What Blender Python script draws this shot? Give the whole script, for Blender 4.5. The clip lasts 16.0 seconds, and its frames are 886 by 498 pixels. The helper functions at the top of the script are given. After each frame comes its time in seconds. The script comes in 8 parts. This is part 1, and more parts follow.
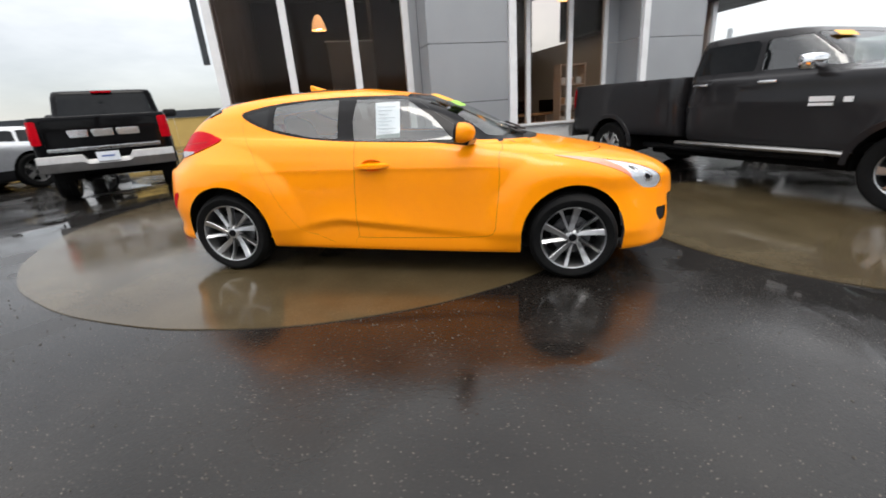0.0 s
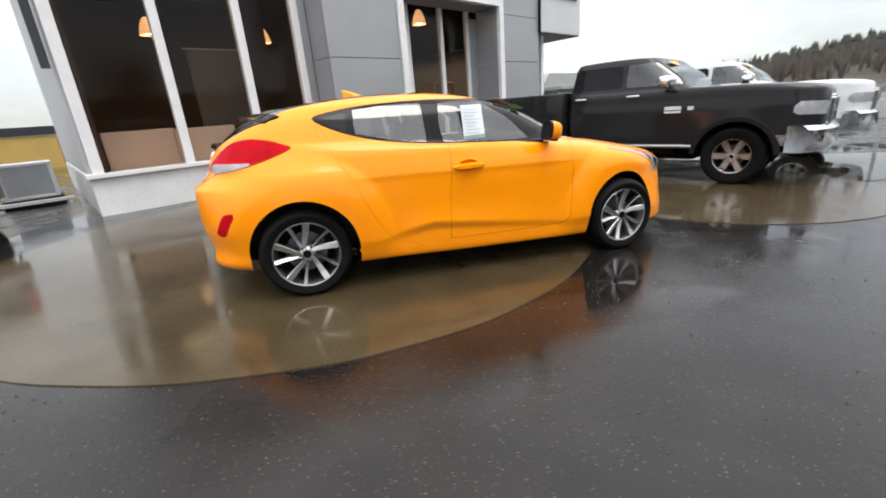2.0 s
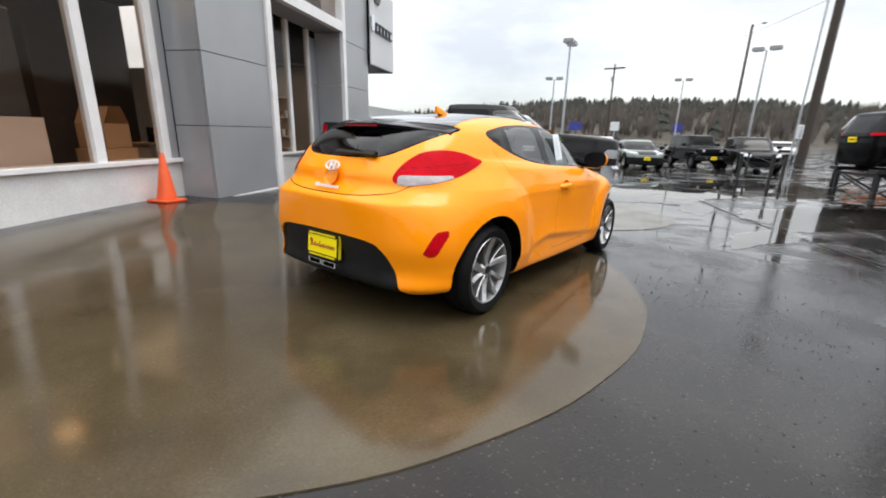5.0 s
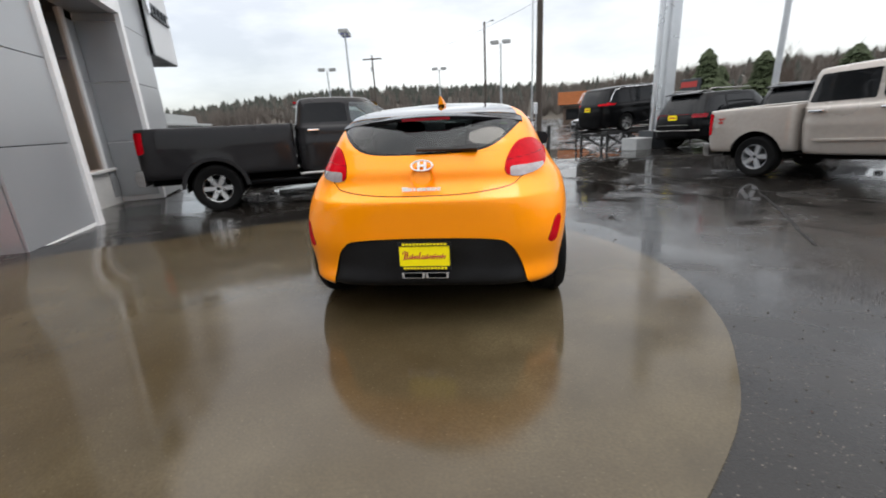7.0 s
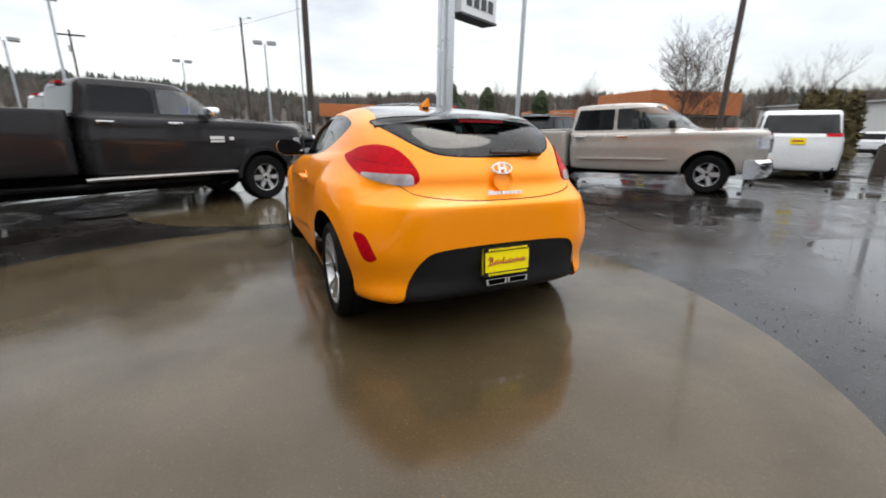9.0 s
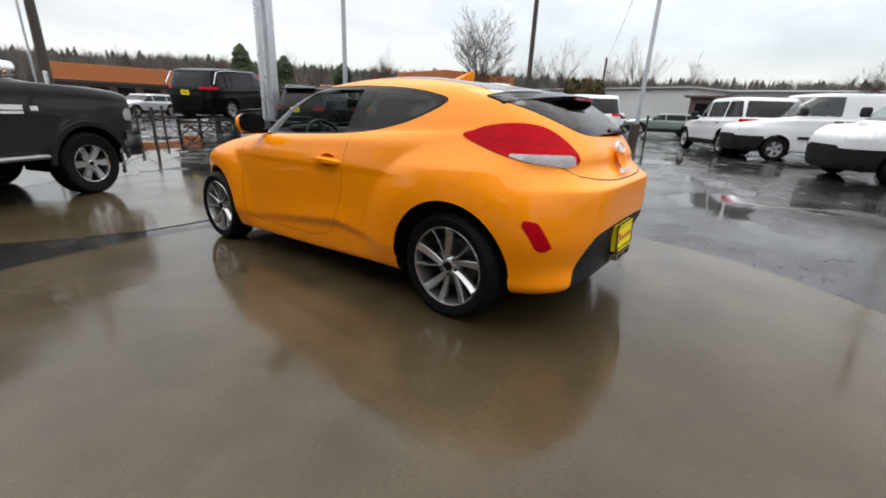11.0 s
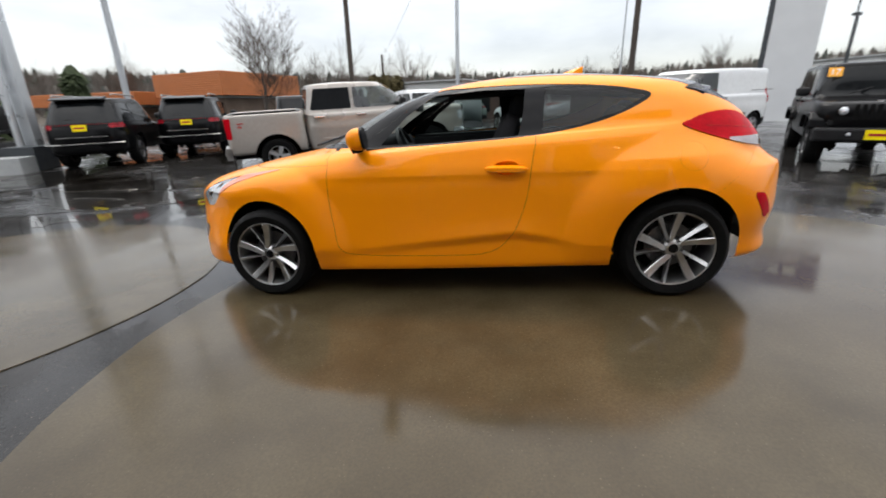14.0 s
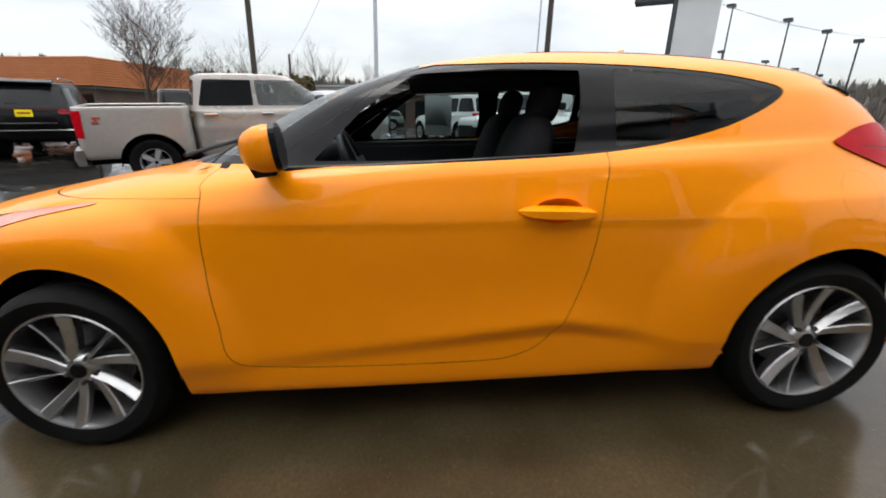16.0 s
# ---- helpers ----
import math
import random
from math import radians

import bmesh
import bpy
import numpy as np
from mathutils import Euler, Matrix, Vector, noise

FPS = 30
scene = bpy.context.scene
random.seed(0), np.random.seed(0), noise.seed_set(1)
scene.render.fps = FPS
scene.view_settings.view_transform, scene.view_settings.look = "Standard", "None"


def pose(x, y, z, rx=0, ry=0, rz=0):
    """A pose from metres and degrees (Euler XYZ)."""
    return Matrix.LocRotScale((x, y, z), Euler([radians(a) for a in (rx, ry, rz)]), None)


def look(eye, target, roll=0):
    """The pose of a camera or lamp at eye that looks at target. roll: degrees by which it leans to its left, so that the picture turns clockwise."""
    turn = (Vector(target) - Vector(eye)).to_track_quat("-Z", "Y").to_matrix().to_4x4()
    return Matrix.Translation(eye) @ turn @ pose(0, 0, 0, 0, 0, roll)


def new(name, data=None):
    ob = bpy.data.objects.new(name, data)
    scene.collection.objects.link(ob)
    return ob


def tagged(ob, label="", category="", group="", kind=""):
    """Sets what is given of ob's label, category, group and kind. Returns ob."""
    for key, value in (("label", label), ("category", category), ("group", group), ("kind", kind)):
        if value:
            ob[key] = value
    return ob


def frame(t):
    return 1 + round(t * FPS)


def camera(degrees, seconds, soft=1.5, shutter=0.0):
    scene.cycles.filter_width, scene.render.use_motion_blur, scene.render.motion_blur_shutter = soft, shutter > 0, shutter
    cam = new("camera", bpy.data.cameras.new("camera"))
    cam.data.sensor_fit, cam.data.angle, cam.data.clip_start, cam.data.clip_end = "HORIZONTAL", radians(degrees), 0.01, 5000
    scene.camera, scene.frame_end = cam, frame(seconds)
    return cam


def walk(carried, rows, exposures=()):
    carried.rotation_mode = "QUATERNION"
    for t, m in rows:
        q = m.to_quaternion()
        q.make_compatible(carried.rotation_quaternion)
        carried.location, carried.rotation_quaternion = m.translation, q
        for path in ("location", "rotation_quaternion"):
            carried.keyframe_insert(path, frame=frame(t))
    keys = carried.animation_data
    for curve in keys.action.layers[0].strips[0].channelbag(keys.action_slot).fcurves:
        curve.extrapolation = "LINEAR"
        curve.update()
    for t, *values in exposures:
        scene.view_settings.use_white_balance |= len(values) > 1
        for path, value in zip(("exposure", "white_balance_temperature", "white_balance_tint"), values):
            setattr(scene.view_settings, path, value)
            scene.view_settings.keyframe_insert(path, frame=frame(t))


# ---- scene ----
cam = camera(93.3, 16.0, 1.8, 0.35)
PATH = [
    (0, (0.861, -3.812, 1.212), (0.563, -1.941, 0.569), -4.2),
    (0.5, (0.364, -3.903, 1.247), (0.303, -2.008, 0.61), -4.1),
    (1, (-0.17, -3.884, 1.224), (-0.057, -2.001, 0.56), -2.3),
    (1.5, (-0.697, -3.899, 1.231), (-0.341, -2.031, 0.612), -3.0),
    (2, (-1.208, -3.787, 1.237), (-0.66, -1.967, 0.614), -4.7),
    (2.5, (-1.703, -3.664, 1.249), (-0.921, -1.895, 0.742), -4.4),
    (3, (-2.184, -3.551, 1.262), (-1.168, -1.905, 0.753), -4.9),
    (3.5, (-2.647, -3.298, 1.276), (-1.504, -1.747, 0.737), -2.5),
    (6, (-4.172, -1.388, 1.274), (-2.378, -0.695, 0.723), -1.2),
    (6.5, (-4.338, -0.933, 1.299), (-2.474, -0.499, 0.718), -3.2),
    (7, (-4.32, -0.42, 1.293), (-2.426, -0.167, 0.702), -3.2),
    (7.5, (-4.325, 0.061, 1.291), (-2.401, -0.014, 0.75), -3.7),
    (8, (-4.266, 0.506, 1.277), (-2.361, 0.257, 0.722), -2.8),
    (8.5, (-4.11, 0.934, 1.27), (-2.246, 0.428, 0.751), 0.9),
    (9, (-3.934, 1.329, 1.267), (-2.202, 0.502, 0.704), 1.2),
    (9.5, (-3.617, 1.677, 1.265), (-1.987, 0.665, 0.702), 2.8),
    (10, (-3.34, 2.06, 1.245), (-1.89, 0.816, 0.652), 3.0),
    (12.5, (-1.356, 3.188, 1.206), (-0.591, 1.462, 0.547), 2.0),
    (13, (-1.003, 3.336, 1.221), (-0.394, 1.555, 0.545), 1.4),
    (13.5, (-0.636, 3.388, 1.228), (-0.086, 1.6, 0.52), -0.2),
    (14, (-0.307, 3.425, 1.204), (-0.012, 1.552, 0.567), -1.4),
    (14.5, (-0.158, 3.307, 1.189), (-0.057, 1.419, 0.538), 2.5),
    (15, (-0.048, 2.941, 1.186), (0.04, 1.015, 0.655), 3.2),
    (15.5, (0.065, 2.573, 1.14), (0.024, 0.652, 0.583), 1.6),
    (16, (0.149, 2.181, 1.136), (0.037, 0.276, 0.537), 1.5),
]
walk(cam, [(t, look(eye, target, roll)) for t, eye, target, roll in PATH], [(0, 0.47), (2, 0.52), (3.5, 0.60), (6, 0.40), (8, 0.45), (9.5, 0.40), (12.5, 0.28), (14, 0.42), (16, 0.36)])

# ---- world, sun, exposure ----
world = bpy.data.worlds.new("overcast")
scene.world = world
world.use_nodes = True
wt = world.node_tree
wt.nodes.clear()
w_out = wt.nodes.new("ShaderNodeOutputWorld")
w_add = wt.nodes.new("ShaderNodeAddShader")
w_sky = wt.nodes.new("ShaderNodeTexSky")
w_sky.sky_type, w_sky.sun_disc = "NISHITA", False
w_sky.sun_elevation, w_sky.sun_rotation = radians(48), radians(200)
w_bg1 = wt.nodes.new("ShaderNodeBackground")
w_bg1.inputs["Strength"].default_value = 0.035
w_bg2 = wt.nodes.new("ShaderNodeBackground")
w_tc = wt.nodes.new("ShaderNodeTexCoord")
w_map = wt.nodes.new("ShaderNodeMapping")
w_map.inputs["Scale"].default_value = (1.0, 1.0, 3.2)
w_noise = wt.nodes.new("ShaderNodeTexNoise")
w_noise.inputs["Scale"].default_value = 1.7
w_noise.inputs["Detail"].default_value = 7
w_noise.inputs["Roughness"].default_value = 0.55
w_ramp = wt.nodes.new("ShaderNodeValToRGB")
w_ramp.color_ramp.elements[0].position, w_ramp.color_ramp.elements[1].position = 0.36, 0.62
w_ramp.color_ramp.elements[0].color, w_ramp.color_ramp.elements[1].color = (0.58, 0.585, 0.60, 1), (1.0, 0.99, 0.975, 1)
wt.links.new(w_tc.outputs["Generated"], w_map.inputs["Vector"])
wt.links.new(w_map.outputs[0], w_noise.inputs["Vector"])
wt.links.new(w_noise.outputs["Fac"], w_ramp.inputs[0])
# an overcast vault is about three times as bright overhead as at the horizon
# and brighter towards the quarter where the cloud is thinner
w_side = wt.nodes.new("ShaderNodeMapRange")
w_side.inputs["From Min"].default_value, w_side.inputs["From Max"].default_value = -0.1, 0.95
w_side.inputs["To Min"].default_value, w_side.inputs["To Max"].default_value = 0.88, 1.15
w_thin = wt.nodes.new("ShaderNodeVectorMath")
w_thin.operation = "DOT_PRODUCT"
w_thin.inputs[1].default_value = (0.85, 0.53, 0.0)
w_mul = wt.nodes.new("ShaderNodeMath")
w_mul.operation = "MULTIPLY"
w_sep = wt.nodes.new("ShaderNodeSeparateXYZ")
w_vault = wt.nodes.new("ShaderNodeMapRange")
w_vault.inputs["From Min"].default_value, w_vault.inputs["From Max"].default_value = 0.0, 1.0
w_vault.inputs["To Min"].default_value, w_vault.inputs["To Max"].default_value = 0.56, 2.9
w_pow = wt.nodes.new("ShaderNodeMath")
w_pow.operation, w_pow.use_clamp = "POWER", True
w_pow.inputs[1].default_value = 1.5
wt.links.new(w_tc.outputs["Generated"], w_sep.inputs[0])
wt.links.new(w_sep.outputs["Z"], w_pow.inputs[0])
wt.links.new(w_pow.outputs[0], w_vault.inputs["Value"])
wt.links.new(w_tc.outputs["Generated"], w_thin.inputs[0])
wt.links.new(w_thin.outputs["Value"], w_side.inputs["Value"])
wt.links.new(w_vault.outputs[0], w_mul.inputs[0])
wt.links.new(w_side.outputs[0], w_mul.inputs[1])
wt.links.new(w_mul.outputs[0], w_bg2.inputs["Strength"])
wt.links.new(w_ramp.outputs[0], w_bg2.inputs["Color"])
wt.links.new(w_sky.outputs[0], w_bg1.inputs["Color"])
wt.links.new(w_bg1.outputs[0], w_add.inputs[0])
wt.links.new(w_bg2.outputs[0], w_add.inputs[1])
wt.links.new(w_add.outputs[0], w_out.inputs["Surface"])
sun_data = bpy.data.lights.new("sun", "SUN")
sun_data.energy, sun_data.angle, sun_data.color = 1.0, radians(30), (1.0, 0.95, 0.88)
sun_ob = new("sun", sun_data)
sun_ob.matrix_world = look((0, 0, 20), (-4, 6, 0))

# ---- materials ----


def mat(name, c1, c2=None, scale=3.0, fine=40.0, rough=(0.4, 0.5), metal=0.0, bump=0.0, bump_scale=60.0, coat=0.0, coat_rough=0.03, spec=0.5, emit=None, island=0.0, stretch=None):
    """A procedural surface: colour and roughness drift at two scales, fine relief by bump."""
    m = bpy.data.materials.new(name)
    m.use_nodes = True
    t = m.node_tree
    p = t.nodes["Principled BSDF"]
    p.inputs["Metallic"].default_value = metal
    p.inputs["Specular IOR Level"].default_value = spec
    p.inputs["Coat Weight"].default_value = coat
    p.inputs["Coat Roughness"].default_value = coat_rough
    tc = t.nodes.new("ShaderNodeTexCoord")
    vec = tc.outputs["Object"]
    if stretch:
        mp = t.nodes.new("ShaderNodeMapping")
        mp.inputs["Scale"].default_value = stretch
        t.links.new(vec, mp.inputs["Vector"])
        vec = mp.outputs[0]
    n1 = t.nodes.new("ShaderNodeTexNoise")
    n1.inputs["Scale"].default_value, n1.inputs["Detail"].default_value = scale, 5
    n2 = t.nodes.new("ShaderNodeTexNoise")
    n2.inputs["Scale"].default_value, n2.inputs["Detail"].default_value = fine, 3
    for n_ in (n1, n2):
        t.links.new(vec, n_.inputs["Vector"])
    mix = t.nodes.new("ShaderNodeMath")
    mix.operation = "MULTIPLY_ADD"
    mix.inputs[1].default_value = 0.45
    half = t.nodes.new("ShaderNodeMath")
    half.operation = "MULTIPLY"
    half.inputs[1].default_value = 0.55
    t.links.new(n1.outputs["Fac"], half.inputs[0])
    t.links.new(n2.outputs["Fac"], mix.inputs[0])
    t.links.new(half.outputs[0], mix.inputs[2])
    fac = mix.outputs[0]
    if island:
        oi = t.nodes.new("ShaderNodeObjectInfo")
        geo = t.nodes.new("ShaderNodeNewGeometry")
        ad = t.nodes.new("ShaderNodeMath")
        ad.operation = "ADD"
        t.links.new(oi.outputs["Random"], ad.inputs[0])
        t.links.new(geo.outputs["Random Per Island"], ad.inputs[1])
        sc = t.nodes.new("ShaderNodeMath")
        sc.operation = "MULTIPLY_ADD"
        sc.inputs[1].default_value = island
        t.links.new(ad.outputs[0], sc.inputs[0])
        t.links.new(fac, sc.inputs[2])
        fac = sc.outputs[0]
    ramp = t.nodes.new("ShaderNodeValToRGB")
    c2 = c2 or tuple(v * 0.9 for v in c1)
    ramp.color_ramp.elements[0].position, ramp.color_ramp.elements[1].position = 0.36, 0.64
    ramp.color_ramp.elements[0].color, ramp.color_ramp.elements[1].color = (*c1, 1), (*c2, 1)
    t.links.new(fac, ramp.inputs[0])
    t.links.new(ramp.outputs[0], p.inputs["Base Color"])
    rr = t.nodes.new("ShaderNodeMapRange")
    rr.inputs["From Min"].default_value, rr.inputs["From Max"].default_value = 0.35, 0.65
    rr.inputs["To Min"].default_value, rr.inputs["To Max"].default_value = rough
    t.links.new(n1.outputs["Fac"], rr.inputs["Value"])
    t.links.new(rr.outputs[0], p.inputs["Roughness"])
    if bump:
        n3 = t.nodes.new("ShaderNodeTexNoise")
        n3.inputs["Scale"].default_value, n3.inputs["Detail"].default_value = bump_scale, 4
        t.links.new(vec, n3.inputs["Vector"])
        b = t.nodes.new("ShaderNodeBump")
        b.inputs["Strength"].default_value, b.inputs["Distance"].default_value = bump, 0.01
        t.links.new(n3.outputs["Fac"], b.inputs["Height"])
        t.links.new(b.outputs[0], p.inputs["Normal"])
    if emit:
        p.inputs["Emission Color"].default_value = (*emit[:3], 1)
        p.inputs["Emission Strength"].default_value = emit[3]
    return m


def glass(name, tint, clear, rough=0.01, mirror=0.06):
    """Thin tinted glass: part of the light passes straight through, the rest is mirrored by Fresnel."""
    m = bpy.data.materials.new(name)
    m.use_nodes = True
    t = m.node_tree
    t.nodes.clear()
    out = t.nodes.new("ShaderNodeOutputMaterial")
    tr = t.nodes.new("ShaderNodeBsdfTransparent")
    tr.inputs["Color"].default_value = (*(v * clear for v in tint), 1)
    gl = t.nodes.new("ShaderNodeBsdfGlossy")
    gl.inputs["Roughness"].default_value = rough
    lw = t.nodes.new("ShaderNodeLayerWeight")
    lw.inputs["Blend"].default_value = 0.5
    pw = t.nodes.new("ShaderNodeMath")
    pw.operation = "POWER"
    pw.inputs[1].default_value = 5.0
    t.links.new(lw.outputs["Facing"], pw.inputs[0])
    fr = t.nodes.new("ShaderNodeMath")
    fr.operation = "MULTIPLY_ADD"
    fr.inputs[1].default_value, fr.inputs[2].default_value = 0.90, mirror
    t.links.new(pw.outputs[0], fr.inputs[0])
    ns = t.nodes.new("ShaderNodeTexNoise")
    ns.inputs["Scale"].default_value = 1.3
    bp = t.nodes.new("ShaderNodeBump")
    bp.inputs["Strength"].default_value, bp.inputs["Distance"].default_value = 0.02, 0.02
    t.links.new(ns.outputs["Fac"], bp.inputs["Height"])
    t.links.new(bp.outputs[0], gl.inputs["Normal"])
    mx = t.nodes.new("ShaderNodeMixShader")
    t.links.new(fr.outputs[0], mx.inputs[0])
    t.links.new(tr.outputs[0], mx.inputs[1])
    t.links.new(gl.outputs[0], mx.inputs[2])
    t.links.new(mx.outputs[0], out.inputs["Surface"])
    return m


def wet_ground(name, c1, c2, speck, wet, damp, puddle_at, relief, speck_scale=70.0, stain=(0.0, 0.0, 0.0), gloss=0.6, ripple=55.0, edge=(0.35, 0.65), thick=1.38, shore=0.09):
    """Rain-wet paving: grit under a film of water, smooth where the puddles stand."""
    m = bpy.data.materials.new(name)
    m.use_nodes = True
    t = m.node_tree
    p = t.nodes["Principled BSDF"]
    tc = t.nodes.new("ShaderNodeTexCoord")

    def noise_node(scale, detail=5.0, dist=0.0):
        n = t.nodes.new("ShaderNodeTexNoise")
        n.inputs["Scale"].default_value, n.inputs["Detail"].default_value, n.inputs["Distortion"].default_value = scale, detail, dist
        t.links.new(tc.outputs["Object"], n.inputs["Vector"])
        return n.outputs["Fac"]

    def ramp_node(src, a, b, ca, cb):
        r = t.nodes.new("ShaderNodeValToRGB")
        r.color_ramp.elements[0].position, r.color_ramp.elements[1].position = a, b
        r.color_ramp.elements[0].color, r.color_ramp.elements[1].color = (*ca, 1), (*cb, 1)
        t.links.new(src, r.inputs[0])
        return r.outputs[0]

    def mix_node(f, a, b, kind="MIX"):
        x = t.nodes.new("ShaderNodeMix")
        x.data_type, x.blend_type = "RGBA", kind
        for s, v in ((0, f), (6, a), (7, b)):
            if isinstance(v, (int, float)):
                x.inputs[s].default_value = v
            elif isinstance(v, tuple):
                x.inputs[s].default_value = (*v, 1)
            else:
                t.links.new(v, x.inputs[s])
        return x.outputs[2]

    large, mid, fine_n = noise_node(0.35, 6, 0.4), noise_node(2.2, 6), noise_node(90, 3)
    col = ramp_node(mid, 0.3, 0.7, c1, c2)
    col = mix_node(ramp_node(large, 0.42, 0.6, (0, 0, 0), (0.55, 0.55, 0.55)), col, stain if any(stain) else tuple(v * 0.75 for v in c1))
    vor = t.nodes.new("ShaderNodeTexVoronoi")
    vor.inputs["Scale"].default_value = speck_scale
    t.links.new(tc.outputs["Object"], vor.inputs["Vector"])
    grit = ramp_node(vor.outputs["Distance"], 0.10, 0.26, (1, 1, 1), (0, 0, 0))
    pick = ramp_node(vor.outputs["Color"], 0.62, 0.80, (0, 0, 0), (1, 1, 1))
    col = mix_node(mix_node(1.0, grit, pick, "MULTIPLY"), col, speck)
    col = mix_node(ramp_node(fine_n, 0.35, 0.65, (0, 0, 0), (0.35, 0.35, 0.35)), col, tuple(v * 0.5 for v in c1))
    t.links.new(col, p.inputs["Base Color"])
    pud = ramp_node(noise_node(0.55, 7, 0.8), puddle_at, puddle_at + shore, (0, 0, 0), (1, 1, 1))
    film = t.nodes.new("ShaderNodeMapRange")
    film.inputs["From Min"].default_value, film.inputs["From Max"].default_value = edge
    film.inputs["To Min"].default_value, film.inputs["To Max"].default_value = wet, damp
    t.links.new(noise_node(1.3, 7, 0.3), film.inputs["Value"])
    rg = mix_node(pud, film.outputs[0], (0.045, 0.045, 0.045))
    p.inputs["Roughness"].default_value = 0.6
    p.inputs["Specular IOR Level"].default_value = 0.06
    p.inputs["Coat Weight"].default_value = gloss
    p.inputs["Coat IOR"].default_value = thick
    t.links.new(rg, p.inputs["Coat Roughness"])
    cw = mix_node(pud, (gloss, gloss, gloss), (1.0, 1.0, 1.0))
    t.links.new(cw, p.inputs["Coat Weight"])
    b1 = t.nodes.new("ShaderNodeBump")
    b1.inputs["Strength"].default_value, b1.inputs["Distance"].default_value = relief, 0.004
    t.links.new(vor.outputs["Distance"], b1.inputs["Height"])
    t.links.new(b1.outputs[0], p.inputs["Normal"])
    still = t.nodes.new("ShaderNodeMath")
    still.operation = "SUBTRACT"
    still.inputs[0].default_value = 1.0
    t.links.new(pud, still.inputs[1])
    b2 = t.nodes.new("ShaderNodeBump")
    b2.inputs["Distance"].default_value = 0.0016
    st = t.nodes.new("ShaderNodeMath")
    st.operation = "MULTIPLY"
    st.inputs[1].default_value = relief * 0.9
    t.links.new(still.outputs[0], st.inputs[0])
    t.links.new(st.outputs[0], b2.inputs["Strength"])
    t.links.new(noise_node(ripple, 4), b2.inputs["Height"])
    t.links.new(b2.outputs[0], p.inputs["Coat Normal"])
    return m


# bright asphalt specks: pale aggregate plus wet highlights put into the colour
ASPHALT = wet_ground("wet_asphalt", (0.0042, 0.0034, 0.0028), (0.0140, 0.0116, 0.0096), (0.175, 0.150, 0.122), 0.08, 0.30, 0.53, 0.60, 62.0, gloss=1.0, edge=(0.40, 0.62), thick=1.34, shore=0.035)
CONCRETE = wet_ground("wet_concrete", (0.040, 0.0295, 0.0140), (0.084, 0.0655, 0.0352), (0.10, 0.080, 0.048), 0.06, 0.19, 0.60, 0.10, 60.0, (0.048, 0.032, 0.014), 0.95, 11.0)
YELLOW = mat("yellow_paint", (1.0, 0.303, 0.001), (0.985, 0.296, 0.001), 1.0, 12, (0.32, 0.38), 0.0, coat=0.55, coat_rough=0.03, spec=0.1)
BLACK_GLOSS = mat("black_gloss", (0.005, 0.005, 0.006), (0.008, 0.008, 0.009), 3, 30, (0.12, 0.22), spec=0.12, coat=0.06)
BLACK_TRIM = mat("black_plastic", (0.007, 0.007, 0.008), (0.013, 0.013, 0.014), 8, 90, (0.4, 0.6), bump=0.1, bump_scale=300, spec=0.25)
DARK_VOID = mat("dark_liner", (0.003, 0.003, 0.003), (0.006, 0.006, 0.006), 6, 50, (0.8, 0.95), spec=0.1)
RUBBER = mat("tyre_rubber", (0.005, 0.005, 0.0054), (0.009, 0.009, 0.0088), 9, 60, (0.5, 0.7), bump=0.15, bump_scale=150, spec=0.08)
ALLOY = mat("alloy", (0.55, 0.545, 0.54), (0.66, 0.655, 0.65), 6, 50, (0.24, 0.34), metal=1.0)
ALLOY_SATIN = mat("satin_grey_alloy", (0.50, 0.50, 0.502), (0.57, 0.57, 0.57), 6, 50, (0.30, 0.40), metal=1.0)
ALLOY_DARK = mat("alloy_dark", (0.10, 0.10, 0.105), (0.16, 0.16, 0.165), 6, 50, (0.3, 0.45), metal=0.8)
CHROME = mat("chrome", (0.75, 0.76, 0.78), (0.82, 0.83, 0.85), 5, 40, (0.05, 0.12), metal=1.0)
STEEL = mat("brake_steel", (0.30, 0.29, 0.28), (0.38, 0.37, 0.36), 12, 70, (0.3, 0.45), metal=1.0)
GLASS_CAR = glass("car_glass", (0.84, 0.95, 0.93), 0.82, mirror=0.11)
GLASS_HATCH = glass("hatch_glass", (0.84, 0.95, 0.93), 0.30, mirror=0.045)
GLASS_TINT = glass("tinted_car_glass", (0.80, 0.95, 0.92), 0.50, mirror=0.13)
GLASS_SHADE = glass("privacy_glass", (0.6, 0.62, 0.64), 0.34, mirror=0.03)
GLASS_SHOW = glass("showroom_glass", (0.92, 0.87, 0.83), 0.93, mirror=0.012)
GLASS_DARK = mat("dark_car_glass", (0.007, 0.008, 0.009), (0.011, 0.012, 0.013), 2, 10, (0.03, 0.06), spec=0.22)
DEEP_RED_LENS = mat("deep_red_lens", (0.28, 0.003, 0.010), (0.12, 0.002, 0.006), 9, 60, (0.1, 0.2), coat=0.2, spec=0.1)
RED_LENS = mat("red_lens", (0.52, 0.004, 0.012), (0.36, 0.002, 0.008), 9, 60, (0.15, 0.25), coat=0.03, spec=0.03)
LAMP_GREY = mat("pale_lamp_lens", (0.40, 0.36, 0.36), (0.30, 0.26, 0.27), 14, 60, (0.1, 0.2), metal=0.2, coat=0.5)
CLEAR_LENS = mat("clear_lens", (0.62, 0.64, 0.67), (0.42, 0.44, 0.47), 14, 60, (0.08, 0.2), metal=0.4, coat=1.0)
AMBER_LENS = mat("amber_lens", (0.75, 0.22, 0.10), (0.6, 0.16, 0.07), 9, 50, (0.1, 0.2), coat=1.0)
